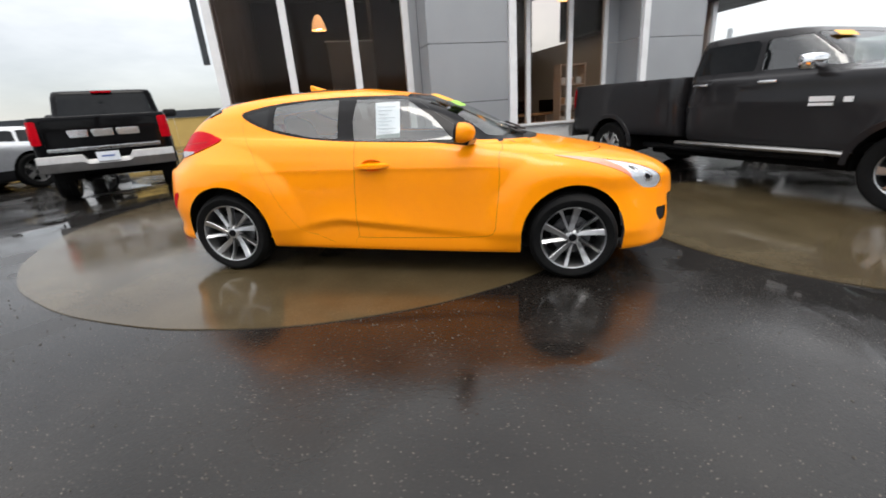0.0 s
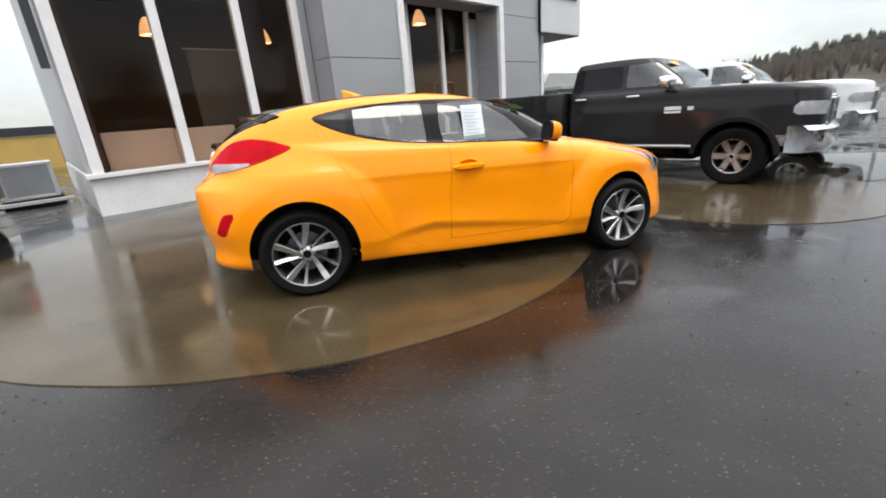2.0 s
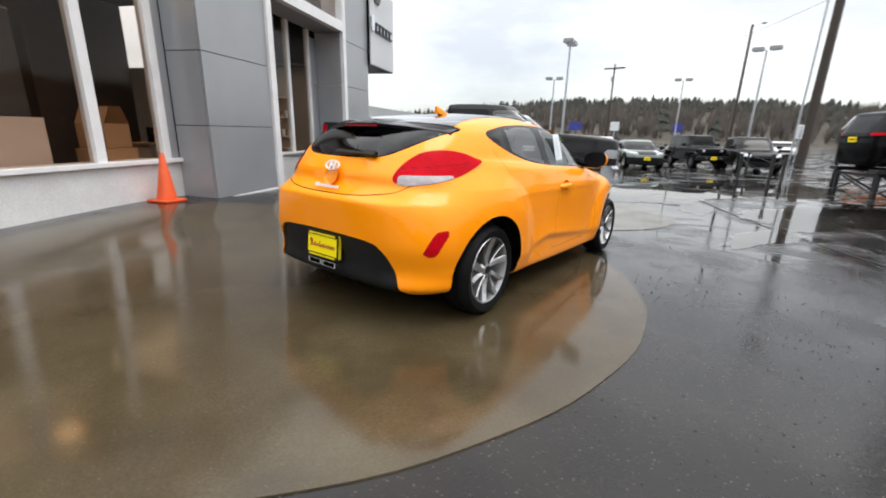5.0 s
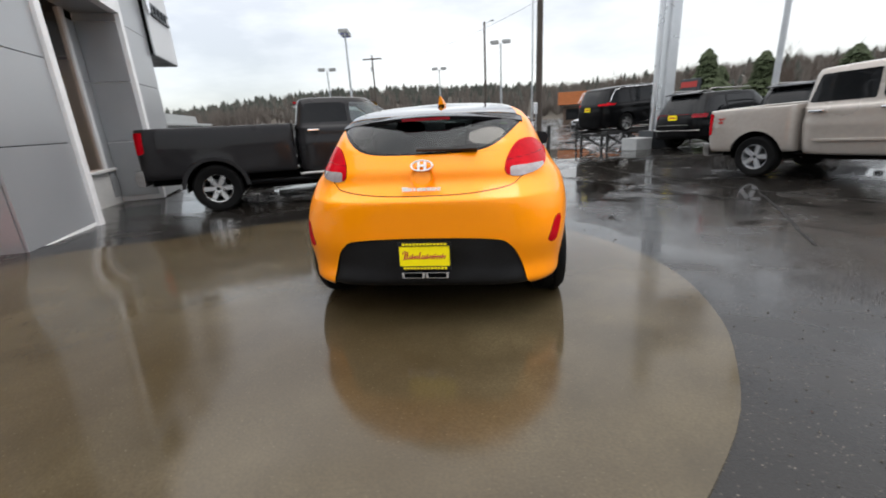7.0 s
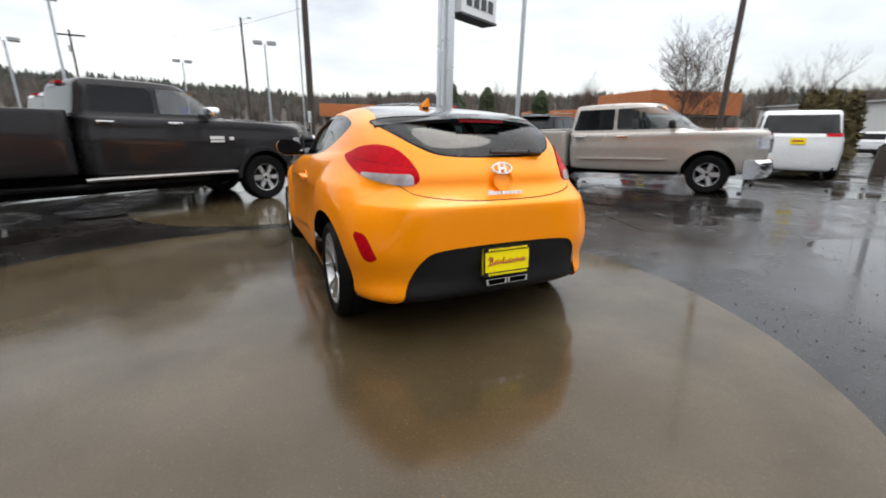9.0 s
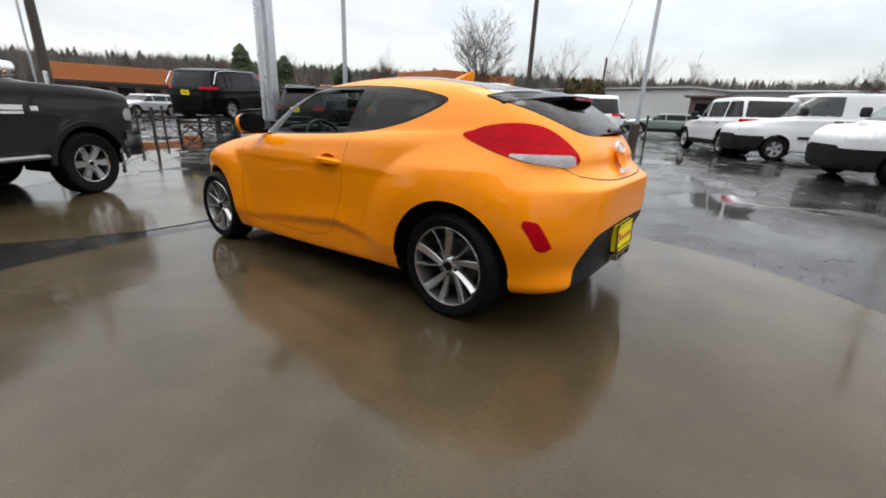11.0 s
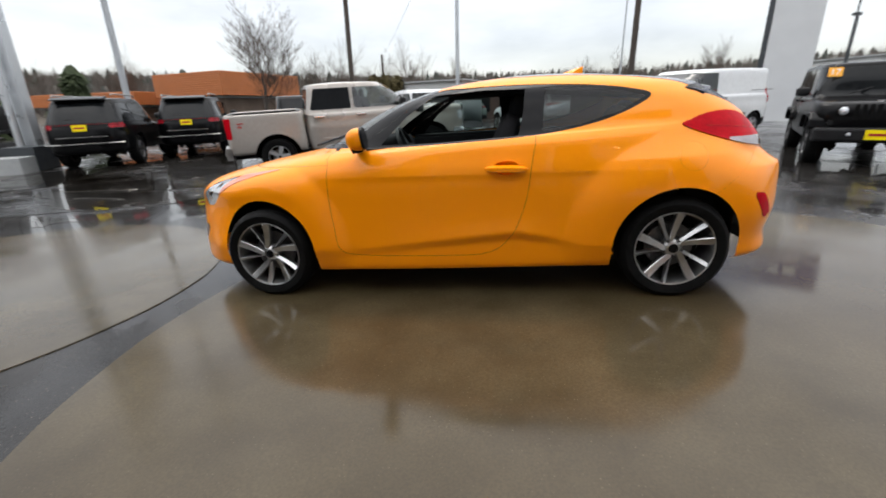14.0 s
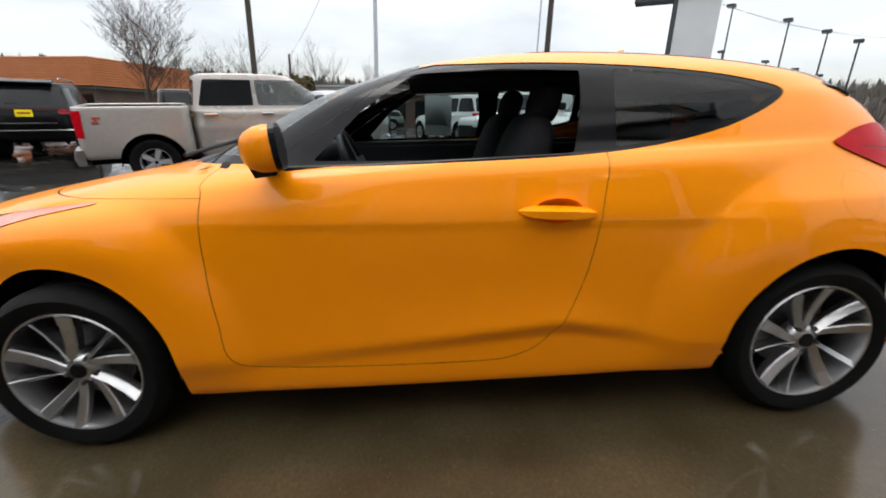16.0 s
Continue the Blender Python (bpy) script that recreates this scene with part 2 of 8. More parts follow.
SEAT = mat("seat_cloth", (0.012, 0.012, 0.014), (0.022, 0.022, 0.024), 8, 120, (0.8, 0.95), bump=0.2, bump_scale=200, spec=0.2)
PLATE_YELLOW = mat("plate_yellow", (0.95, 0.78, 0.004), (0.92, 0.74, 0.004), 5, 40, (0.4, 0.5), spec=0.2)
PLATE_RED = mat("plate_red", (0.42, 0.03, 0.02), (0.36, 0.02, 0.02), 5, 40, (0.4, 0.5))
PLATE_WHITE = mat("plate_white", (0.72, 0.74, 0.78), (0.62, 0.66, 0.72), 5, 40, (0.35, 0.5))
PLATE_BLUE = mat("plate_blue", (0.08, 0.14, 0.34), None, 5, 40, (0.4, 0.5))
PAPER = mat("paper", (0.72, 0.76, 0.78), (0.66, 0.72, 0.74), 4, 30, (0.7, 0.8))
INK = mat("ink_grey", (0.50, 0.56, 0.59), None, 4, 30, (0.7, 0.8))
BANNER_GREY = mat("grey_banner_cloth", (0.17, 0.17, 0.175), (0.13, 0.13, 0.135), 3, 40, (0.7, 0.85))
STICKER_ORANGE = mat("sticker_orange", (0.90, 0.42, 0.02), (0.85, 0.36, 0.02), 5, 40, (0.4, 0.5))
STICKER_GREEN = mat("sticker_green", (0.35, 0.75, 0.06), (0.28, 0.65, 0.05), 5, 40, (0.4, 0.5))


def paint(name, c, flake=0.0, shine=0.8):
    return mat(name, c, tuple(v * 0.88 for v in c), 0.8, 14, (0.26, 0.34), metal=flake, coat=shine, coat_rough=0.03, spec=0.15)


GREY_PAINT = paint("granite_grey_paint", (0.0185, 0.0178, 0.0192), 0.15, 0.36)
BLACK_PAINT = mat("black_paint", (0.003, 0.003, 0.0034), (0.0025, 0.0025, 0.003), 0.8, 14, (0.26, 0.34), coat=0.24, coat_rough=0.02, spec=0.04)
NAVY_BLACK = paint("dark_blue_black_paint", (0.008, 0.009, 0.013), shine=0.5)
CHAMPAGNE = paint("champagne_silver_paint", (0.42, 0.385, 0.35), 0.35)
WHITE_PAINT = paint("white_paint", (0.74, 0.75, 0.76))
SILVER_PAINT = paint("silver_paint", (0.42, 0.43, 0.45), 0.4)
GREEN_PAINT = paint("sage_green_paint", (0.17, 0.21, 0.19), 0.3)
PANEL_GREY = mat("grey_composite_panel", (0.32, 0.33, 0.342), (0.36, 0.37, 0.382), 1.2, 60, (0.30, 0.36), metal=0.30)
PANEL_LIGHT = mat("light_grey_panel", (0.52, 0.53, 0.54), (0.58, 0.59, 0.60), 1.2, 60, (0.4, 0.5), bump=0.03)
WHITE_METAL = mat("white_aluminium", (0.80, 0.80, 0.80), (0.70, 0.70, 0.70), 5, 50, (0.3, 0.45), bump=0.04)
WHITE_WALL = mat("white_painted_masonry", (0.74, 0.74, 0.73), (0.60, 0.60, 0.59), 2.5, 40, (0.6, 0.8), bump=0.15, bump_scale=40)
SEAL_BLACK = mat("tar_seam", (0.006, 0.006, 0.006), (0.010, 0.0095, 0.009), 6, 60, (0.35, 0.55), spec=0.12, coat=0.08)
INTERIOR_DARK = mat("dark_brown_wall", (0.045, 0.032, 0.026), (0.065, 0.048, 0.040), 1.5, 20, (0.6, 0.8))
FLOOR_TILE = mat("showroom_floor", (0.16, 0.14, 0.12), (0.20, 0.18, 0.16), 2, 30, (0.2, 0.35))
BOARD = mat("beige_board", (0.62, 0.52, 0.45), (0.56, 0.47, 0.40), 2, 25, (0.6, 0.75), bump=0.05)
CARD = mat("cardboard", (0.40, 0.24, 0.12), (0.34, 0.20, 0.10), 5, 60, (0.8, 0.9), bump=0.1)
LAMP_WOOD = mat("warm_lamp_shade", (0.62, 0.36, 0.18), (0.52, 0.28, 0.13), 7, 50, (0.4, 0.5), emit=(1.0, 0.55, 0.25, 0.7))
LAMP_GLOW = mat("lamp_glow", (1.0, 0.85, 0.6), None, 5, 50, (0.4, 0.5), emit=(1.0, 0.74, 0.42, 22.0))
CONE_ORANGE = mat("cone_orange", (0.80, 0.11, 0.02), (0.70, 0.09, 0.02), 6, 60, (0.35, 0.5))
WOOD_POLE = mat("creosoted_pole", (0.034, 0.025, 0.019), (0.065, 0.050, 0.039), 4, 60, (0.6, 0.85), bump=0.4, bump_scale=40, stretch=(6, 6, 0.5))
GALV = mat("galvanised_pole", (0.40, 0.42, 0.44), (0.48, 0.50, 0.52), 4, 40, (0.35, 0.5), metal=0.6)
SIGN_SILVER = mat("silver_sign_post", (0.52, 0.54, 0.56), (0.60, 0.62, 0.64), 2, 40, (0.25, 0.4), metal=0.7)
SIGN_BLUE = mat("blue_sign", (0.035, 0.045, 0.30), (0.03, 0.04, 0.26), 2, 30, (0.25, 0.35))
SIGN_WHITE = mat("white_sign_face", (0.78, 0.79, 0.80), (0.72, 0.73, 0.74), 2, 30, (0.3, 0.4))
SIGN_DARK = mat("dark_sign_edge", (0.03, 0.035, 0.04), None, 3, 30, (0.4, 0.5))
RACK_STEEL = mat("black_rack_steel", (0.012, 0.012, 0.013), (0.02, 0.02, 0.02), 8, 60, (0.4, 0.6))
ORANGE_FASCIA = mat("orange_metal_siding", (0.52, 0.17, 0.05), (0.46, 0.145, 0.04), 1.5, 30, (0.4, 0.55))
BROWN_ROOF = mat("brown_fascia", (0.10, 0.055, 0.045), (0.13, 0.075, 0.06), 1.5, 30, (0.6, 0.75))
TAN_WALL = mat("dark_timber_wall", (0.11, 0.075, 0.052), (0.085, 0.058, 0.042), 1.0, 20, (0.7, 0.85))
OFF_WHITE = mat("far_white_wall", (0.55, 0.56, 0.55), (0.48, 0.49, 0.48), 0.6, 10, (0.6, 0.8))
ROOF_GREY = mat("grey_metal_roof", (0.28, 0.29, 0.29), (0.34, 0.35, 0.35), 0.8, 10, (0.4, 0.6))
BARK = mat("grey_bark", (0.045, 0.036, 0.030), (0.075, 0.062, 0.054), 6, 60, (0.8, 0.95), bump=0.4, bump_scale=30)
TWIG = mat("twig_brown", (0.048, 0.034, 0.027), (0.080, 0.060, 0.048), 6, 60, (0.8, 0.95), island=0.15, spec=0.2)
NEEDLES = mat("conifer_needles", (0.018, 0.030, 0.016), (0.042, 0.055, 0.026), 2, 20, (0.7, 0.9), island=0.2, spec=0.2)
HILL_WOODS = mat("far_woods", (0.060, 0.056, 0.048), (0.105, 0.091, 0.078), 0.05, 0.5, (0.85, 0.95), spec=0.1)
FIELD = mat("dry_grass_field", (0.34, 0.25, 0.10), (0.26, 0.20, 0.08), 0.6, 8, (0.8, 0.95), bump=0.3, bump_scale=20)
HEDGE = mat("cedar_hedge", (0.045, 0.036, 0.016), (0.080, 0.065, 0.030), 3, 25, (0.75, 0.9), island=0.2, spec=0.15)
RUST_LEAF = mat("rust_twigs", (0.16, 0.055, 0.035), (0.10, 0.045, 0.035), 3, 20, (0.8, 0.9), island=0.2)
WIRE = mat("cable", (0.03, 0.03, 0.032), None, 3, 30, (0.5, 0.6))
LITTER = mat("pale_grit", (0.21, 0.20, 0.18), (0.07, 0.066, 0.06), 30, 90, (0.6, 0.8), island=0.2, spec=0.2)
# needles and twigs paled towards grey: distance haze put into their colour
HAZED_FIR = mat("hazed_fir_needles", (0.038, 0.045, 0.039), (0.064, 0.069, 0.060), 0.1, 1.0, (0.8, 0.95), island=0.2, spec=0.1)
HAZED_TWIG = mat("hazed_twigs", (0.092, 0.080, 0.070), (0.140, 0.122, 0.108), 0.1, 1.0, (0.8, 0.95), island=0.2, spec=0.1)
WATER = glass("puddle_water", (0.80, 0.77, 0.73), 1.0, 0.008, 0.03)
OCHRE_WALL = mat("ochre_wall", (0.52, 0.35, 0.10), (0.46, 0.31, 0.09), 1.0, 20, (0.7, 0.85))
GLASS_ROOF = mat("roof_glass", (0.010, 0.011, 0.012), (0.014, 0.015, 0.016), 2, 10, (0.05, 0.09), spec=0.9, coat=0.6)

# ---- the lay of the land ----
FACE_O, FACE_D, FACE_N = Vector((-0.5, 4.68)), Vector((0.9063, 0.4226)), Vector((-0.4226, 0.9063))


def smooth(a, b, v):
    v = min(1.0, max(0.0, (v - a) / (b - a)))
    return v * v * (3 - 2 * v)


def lie(x, y):
    """Height of the paving: it falls gently towards +x and lifts a little at the showroom's foot, with one shallow drained hollow."""
    q = (x - FACE_O.x) * FACE_N.x + (y - FACE_O.y) * FACE_N.y
    near = smooth(-1.4, -0.1, q) * smooth(-4.0, -1.0, x) * (1 - smooth(6, 12, x)) * (1 - smooth(3, 8, q))
    home = -0.2 * math.tanh(x * 0.042 / 0.2)
    wide = -0.017 * min(24.0, max(-10.0, x)) - 0.0144 * min(10.0, max(-12.0, y))
    w = smooth(4.0, 9.0, max(x - 1.0, -y))
    west = -0.10 * smooth(-4.4, -6.2, x) * smooth(-0.5, 1.5, y)
    return home + (wide - home) * w + west + 0.12 * near - 0.15 * math.exp(-((x + 7.5) ** 2 + (y + 6.8) ** 2) / 9.0)


def stand(x, y, heading=0.0, lift=0.0):
    """The pose of a thing that stands on the paving and leans with it; heading in degrees from +x."""
    e = 0.4
    up = Vector((-(lie(x + e, y) - lie(x - e, y)) / (2 * e), -(lie(x, y + e) - lie(x, y - e)) / (2 * e), 1)).normalized()
    ahead = Vector((math.cos(radians(heading)), math.sin(radians(heading)), 0))
    ahead = (ahead - up * ahead.dot(up)).normalized()
    side = up.cross(ahead)
    m = Matrix((ahead, side, up)).transposed().to_4x4()
    m.translation = (x, y, lie(x, y) + lift)
    return m


def upright(x, y, heading=0.0, lift=0.0):
    return pose(x, y, lie(x, y) + lift, 0, 0, heading)


# ---- mesh tools ----


class Build:
    """Collects simple solids into one mesh."""

    def __init__(self):
        self.v, self.f = [], []

    def add(self, verts, faces):
        o = len(self.v)
        self.v += [tuple(p) for p in verts]
        self.f += [tuple(o + i for i in f) for f in faces]
        return self

    def box(self, lo, hi, m=None):
        c = [Vector((x, y, z)) for x in (lo[0], hi[0]) for y in (lo[1], hi[1]) for z in (lo[2], hi[2])]
        if m is not None:
            c = [m @ p for p in c]
        return self.add(c, [(0, 1, 3, 2), (4, 6, 7, 5), (0, 4, 5, 1), (2, 3, 7, 6), (0, 2, 6, 4), (1, 5, 7, 3)])

    def tube(self, pts, radii, n=10, cap=True):
        pts = [Vector(p) for p in pts]
        if isinstance(radii, (int, float)):
            radii = [radii] * len(pts)
        o, rows = [], []
        for i, p in enumerate(pts):
            a = (pts[min(i + 1, len(pts) - 1)] - pts[max(i - 1, 0)]).normalized()
            u = a.cross(Vector((0, 0, 1)) if abs(a.z) < 0.95 else Vector((1, 0, 0))).normalized()
            w = a.cross(u)
            rows.append([p + (u * math.cos(2 * math.pi * k / n) + w * math.sin(2 * math.pi * k / n)) * radii[i] for k in range(n)])
        o = [q for r in rows for q in r]
        f = [(i * n + k, i * n + (k + 1) % n, (i + 1) * n + (k + 1) % n, (i + 1) * n + k) for i in range(len(pts) - 1) for k in range(n)]
        if cap:
            f += [tuple(range(n))[::-1], tuple((len(pts) - 1) * n + k for k in range(n))]
        return self.add(o, f)

    def spin(self, prof, n=32, m=None, closed=False):
        """Turns a profile of (radius, height along y) round the y axis."""
        o = []
        for r, h in prof:
            for k in range(n):
                a = 2 * math.pi * k / n
                p = Vector((r * math.cos(a), h, r * math.sin(a)))
                o.append(m @ p if m is not None else p)
        k_ = len(prof)
        f = [(i * n + j, i * n + (j + 1) % n, ((i + 1) % k_) * n + (j + 1) % n, ((i + 1) % k_) * n + j) for i in range(k_ if closed else k_ - 1) for j in range(n)]
        return self.add(o, f)

    def prism(self, poly, depth, m=None):
        """A polygon in x, z pushed along y from 0 to depth."""
        n = len(poly)
        o = [Vector((x, 0, z)) for x, z in poly] + [Vector((x, depth, z)) for x, z in poly]
        if m is not None:
            o = [m @ p for p in o]
        return self.add(o, [tuple(range(n)), tuple(range(2 * n - 1, n - 1, -1))] + [(i, i + n, (i + 1) % n + n, (i + 1) % n) for i in range(n)])

    def done(self, name, material, parent=None, label="", bevel=0.0, smooth_shade=False, matrix=None, kind=""):
        me = bpy.data.meshes.new(name)
        me.from_pydata(self.v, [], self.f)
        bm = bmesh.new()
        bm.from_mesh(me)
        bmesh.ops.recalc_face_normals(bm, faces=bm.faces)
        if bevel:
            bmesh.ops.bevel(bm, geom=list(bm.edges), offset=bevel, segments=2, affect="EDGES", profile=0.6, clamp_overlap=True)
        bm.to_mesh(me)
        bm.free()
        if smooth_shade:
            me.shade_smooth()
            me.set_sharp_from_angle(angle=radians(38))
        me.materials.append(material)
        ob = new(name, me)
        if parent is not None:
            ob.parent = parent
        if matrix is not None:
            ob.matrix_basis = matrix
        return tagged(ob, label, kind=kind)


def thing(name, m, label, category, group="", kind=""):
    ob = new(name)
    ob.empty_display_size = 0.2
    ob.matrix_basis = m
    return tagged(ob, label, category, group, kind)


def catmull(points, sub, closed=True):
    p = np.array(points, float)
    n = len(p)
    out = []
    for i in range(n if closed else n - 1):
        a, b, c, d = (p[(i + j) % n] if closed else p[min(max(i + j, 0), n - 1)] for j in (-1, 0, 1, 2))
        for s in range(sub):
            t = s / sub
            out.append(0.5 * (2 * b + (c - a) * t + (2 * a - 5 * b + 4 * c - d) * t * t + (3 * b - a - 3 * c + d) * t**3))
    if not closed:
        out.append(p[-1])
    return np.array(out)


def sdf(px, py, poly):
    """Signed distance to a closed polygon, negative inside."""
    a = np.asarray(poly, float)
    b = np.roll(a, -1, 0)
    best = np.full(px.shape, 1e9)
    inside = np.zeros(px.shape, bool)
    for (ax, ay), (bx, by) in zip(a, b):
        ex, ey = bx - ax, by - ay
        wx, wy = px - ax, py - ay
        t = np.clip((wx * ex + wy * ey) / (ex * ex + ey * ey + 1e-12), 0, 1)
        best = np.minimum(best, (wx - ex * t) ** 2 + (wy - ey * t) ** 2)
        hit = ((ay > py) != (by > py)) & (px < (bx - ax) * (py - ay) / (by - ay + 1e-12) + ax)
        inside ^= hit
    return np.where(inside, -1, 1) * np.sqrt(best)


class Shell:
    """A coachwork skin lofted through rings from the sill to the roof; regions are cut out of it along smooth curves.
    A ring: rear x, front x, half width, z at rear, middle and front, squareness at rear and front."""

    X, Y, Z, C, CF, YW, K = range(7)

    def __init__(self, rings, sub=5, m=90, warp=None):
        tab = catmull(rings, sub, closed=False)
        rows = []
        for k, (xr, xf, w, zr, zm, zf, nr, nf) in enumerate(tab):
            w = max(w, 0.004)
            ph = np.linspace(0, math.pi, 2401)
            cx, a = (xr + xf) / 2, (xf - xr) / 2
            n = np.where(ph < math.pi / 2, nr, nf)
            co, si = np.cos(ph), np.sin(ph)
            x = cx - a * np.sign(co) * np.abs(co) ** (2 / n)
            y = w * np.abs(si) ** (2 / n)
            s = np.r_[0, np.cumsum(np.hypot(np.diff(x), np.diff(y)))]
            at = np.linspace(0, s[-1], m + 1)
            x, y = np.interp(at, s, x), np.interp(at, s, y)
            u = (x - cx) / a
            z = zm + (zf - zr) / 2 * u + ((zf + zr) / 2 - zm) * u * u
            rows.append(np.c_[x, y, z, at, s[-1] - at, y / w, np.full(m + 1, k / sub)])
        g = np.array(rows)
        if warp:
            g = warp(g)
        flip = g[:, m - 1 : 0 : -1].copy()
        flip[..., 1] *= -1
        g = np.concatenate([g, flip], 1)
        kk, cols = g.shape[:2]
        self.v = [tuple(r) for r in g.reshape(-1, 7)]
        self.f = [((i * cols + j, i * cols + (j + 1) % cols, (i + 1) * cols + (j + 1) % cols, (i + 1) * cols + j), "body") for i in range(kk - 1) for j in range(cols)]
        self.f.append((tuple((kk - 1) * cols + j for j in range(cols)), "body"))

    def cut(self, fn, tag, only=("body",)):
        """Faces where fn < 0 get the tag; those that the curve crosses are split along it."""
        V = np.array(self.v)
        val = fn(*V.T)
        val = np.where(np.abs(val) < 1e-7, 1e-7, val)
        val = list(val)
        made, out = {}, []

        def between(a, b):
            key = (a, b) if a < b else (b, a)
            if key not in made:
                p, q = self.v[key[0]], self.v[key[1]]
                t = val[key[0]] / (val[key[0]] - val[key[1]])
                self.v.append(tuple(s + (e - s) * t for s, e in zip(p, q)))
                val.append(0.0)
                made[key] = len(self.v) - 1
            return made[key]

        for idx, tg in self.f:
            if tg not in only:
                out.append((idx, tg))
                continue
            neg = [val[i] < 0 for i in idx]
            if all(neg):
                out.append((idx, tag))
            elif not any(neg) or len(idx) > 8:
                out.append((idx, tg))
            else:
                ins, ous = [], []
                for i, a in enumerate(idx):
                    b = idx[(i + 1) % len(idx)]
                    (ins if val[a] < 0 else ous).append(a)
                    if (val[a] < 0) != (val[b] < 0):
                        c = between(a, b)
                        ins.append(c)
                        ous.append(c)
                if len(ins) > 2:
                    out.append((tuple(ins), tag))
                if len(ous) > 2:
                    out.append((tuple(ous), tg))
        self.f = out

    def retag(self, old, tag):
        self.f = [(i, tag if t == old else t) for i, t in self.f]

    def normals(self):
        V = np.array(self.v)[:, :3]
        n = np.zeros_like(V)
        for idx, _ in self.f:
            if len(idx) > 12:
                continue
            p = V[list(idx)]
            c = np.cross(p[1] - p[0], p[2] - p[0]) if len(idx) == 3 else np.cross(p[2] - p[0], p[3 % len(idx)] - p[1])
            n[list(idx)] += c
        n /= np.linalg.norm(n, axis=1, keepdims=True) + 1e-12
        self.n = n

    def part(self, tag, name, material, parent, label="", sink=0.0, pick=None, matrix=None):
        used, vs, fs, ns = {}, [], [], []
        for idx, tg in self.f:
            if tg != tag or (pick and not pick(np.mean([self.v[i][:3] for i in idx], 0))):
                continue
            loop = []
            for i in idx:
                if i not in used:
                    used[i] = len(vs)
                    p = np.array(self.v[i][:3]) + self.n[i] * sink
                    vs.append(tuple(p))
                    ns.append(tuple(self.n[i]))
                loop.append(used[i])
            fs.append(tuple(loop))
        if not fs:
            return None
        me = bpy.data.meshes.new(name)
        me.from_pydata(vs, [], fs)
        me.shade_smooth()
        me.normals_split_custom_set_from_vertices(ns)
        me.materials.append(material)
        ob = new(name, me)
        ob.parent = parent
        if matrix is not None:
            ob.matrix_basis = matrix
        return tagged(ob, label)


def blob(name, material, parent, size, at, label="", power=4.0, n=20, tilt=(0, 0, 0)):
    """A rounded block (superellipsoid)."""
    b = Build()
    rows = []
    for i in range(n + 1):
        v = -math.pi / 2 + math.pi * i / n
        for j in range(2 * n):
            u = math.pi * j / n
            e = 2 / power
            sg = lambda q: math.copysign(abs(q) ** e, q)
            rows.append(Vector((size[0] * sg(math.cos(v)) * sg(math.cos(u)), size[1] * sg(math.cos(v)) * sg(math.sin(u)), size[2] * sg(math.sin(v)))))
    w = 2 * n
    b.add(rows, [(i * w + j, i * w + (j + 1) % w, (i + 1) * w + (j + 1) % w, (i + 1) * w + j) for i in range(n) for j in range(w)])
    return b.done(name, material, parent, label, smooth_shade=True, matrix=pose(*at, *tilt))


# ---- wheels ----


def tyre_mesh(r, rim, w):
    prof = [(rim, -w / 2 + 0.012), (rim + 0.02, -w / 2), (r - 0.035, -w / 2 - 0.004), (r - 0.010, -w / 2 + 0.020), (r, -w / 2 + 0.045), (r, -w * 0.2), (r - 0.007, -w * 0.19), (r - 0.007, -w * 0.15), (r, -w * 0.14),
            (r, w * 0.14), (r - 0.007, w * 0.15), (r - 0.007, w * 0.19), (r, w * 0.2), (r, w / 2 - 0.045), (r - 0.010, w / 2 - 0.020), (r - 0.035, w / 2 + 0.004), (rim + 0.02, w / 2), (rim, w / 2 - 0.012)]
    return Build().spin(prof, 48)


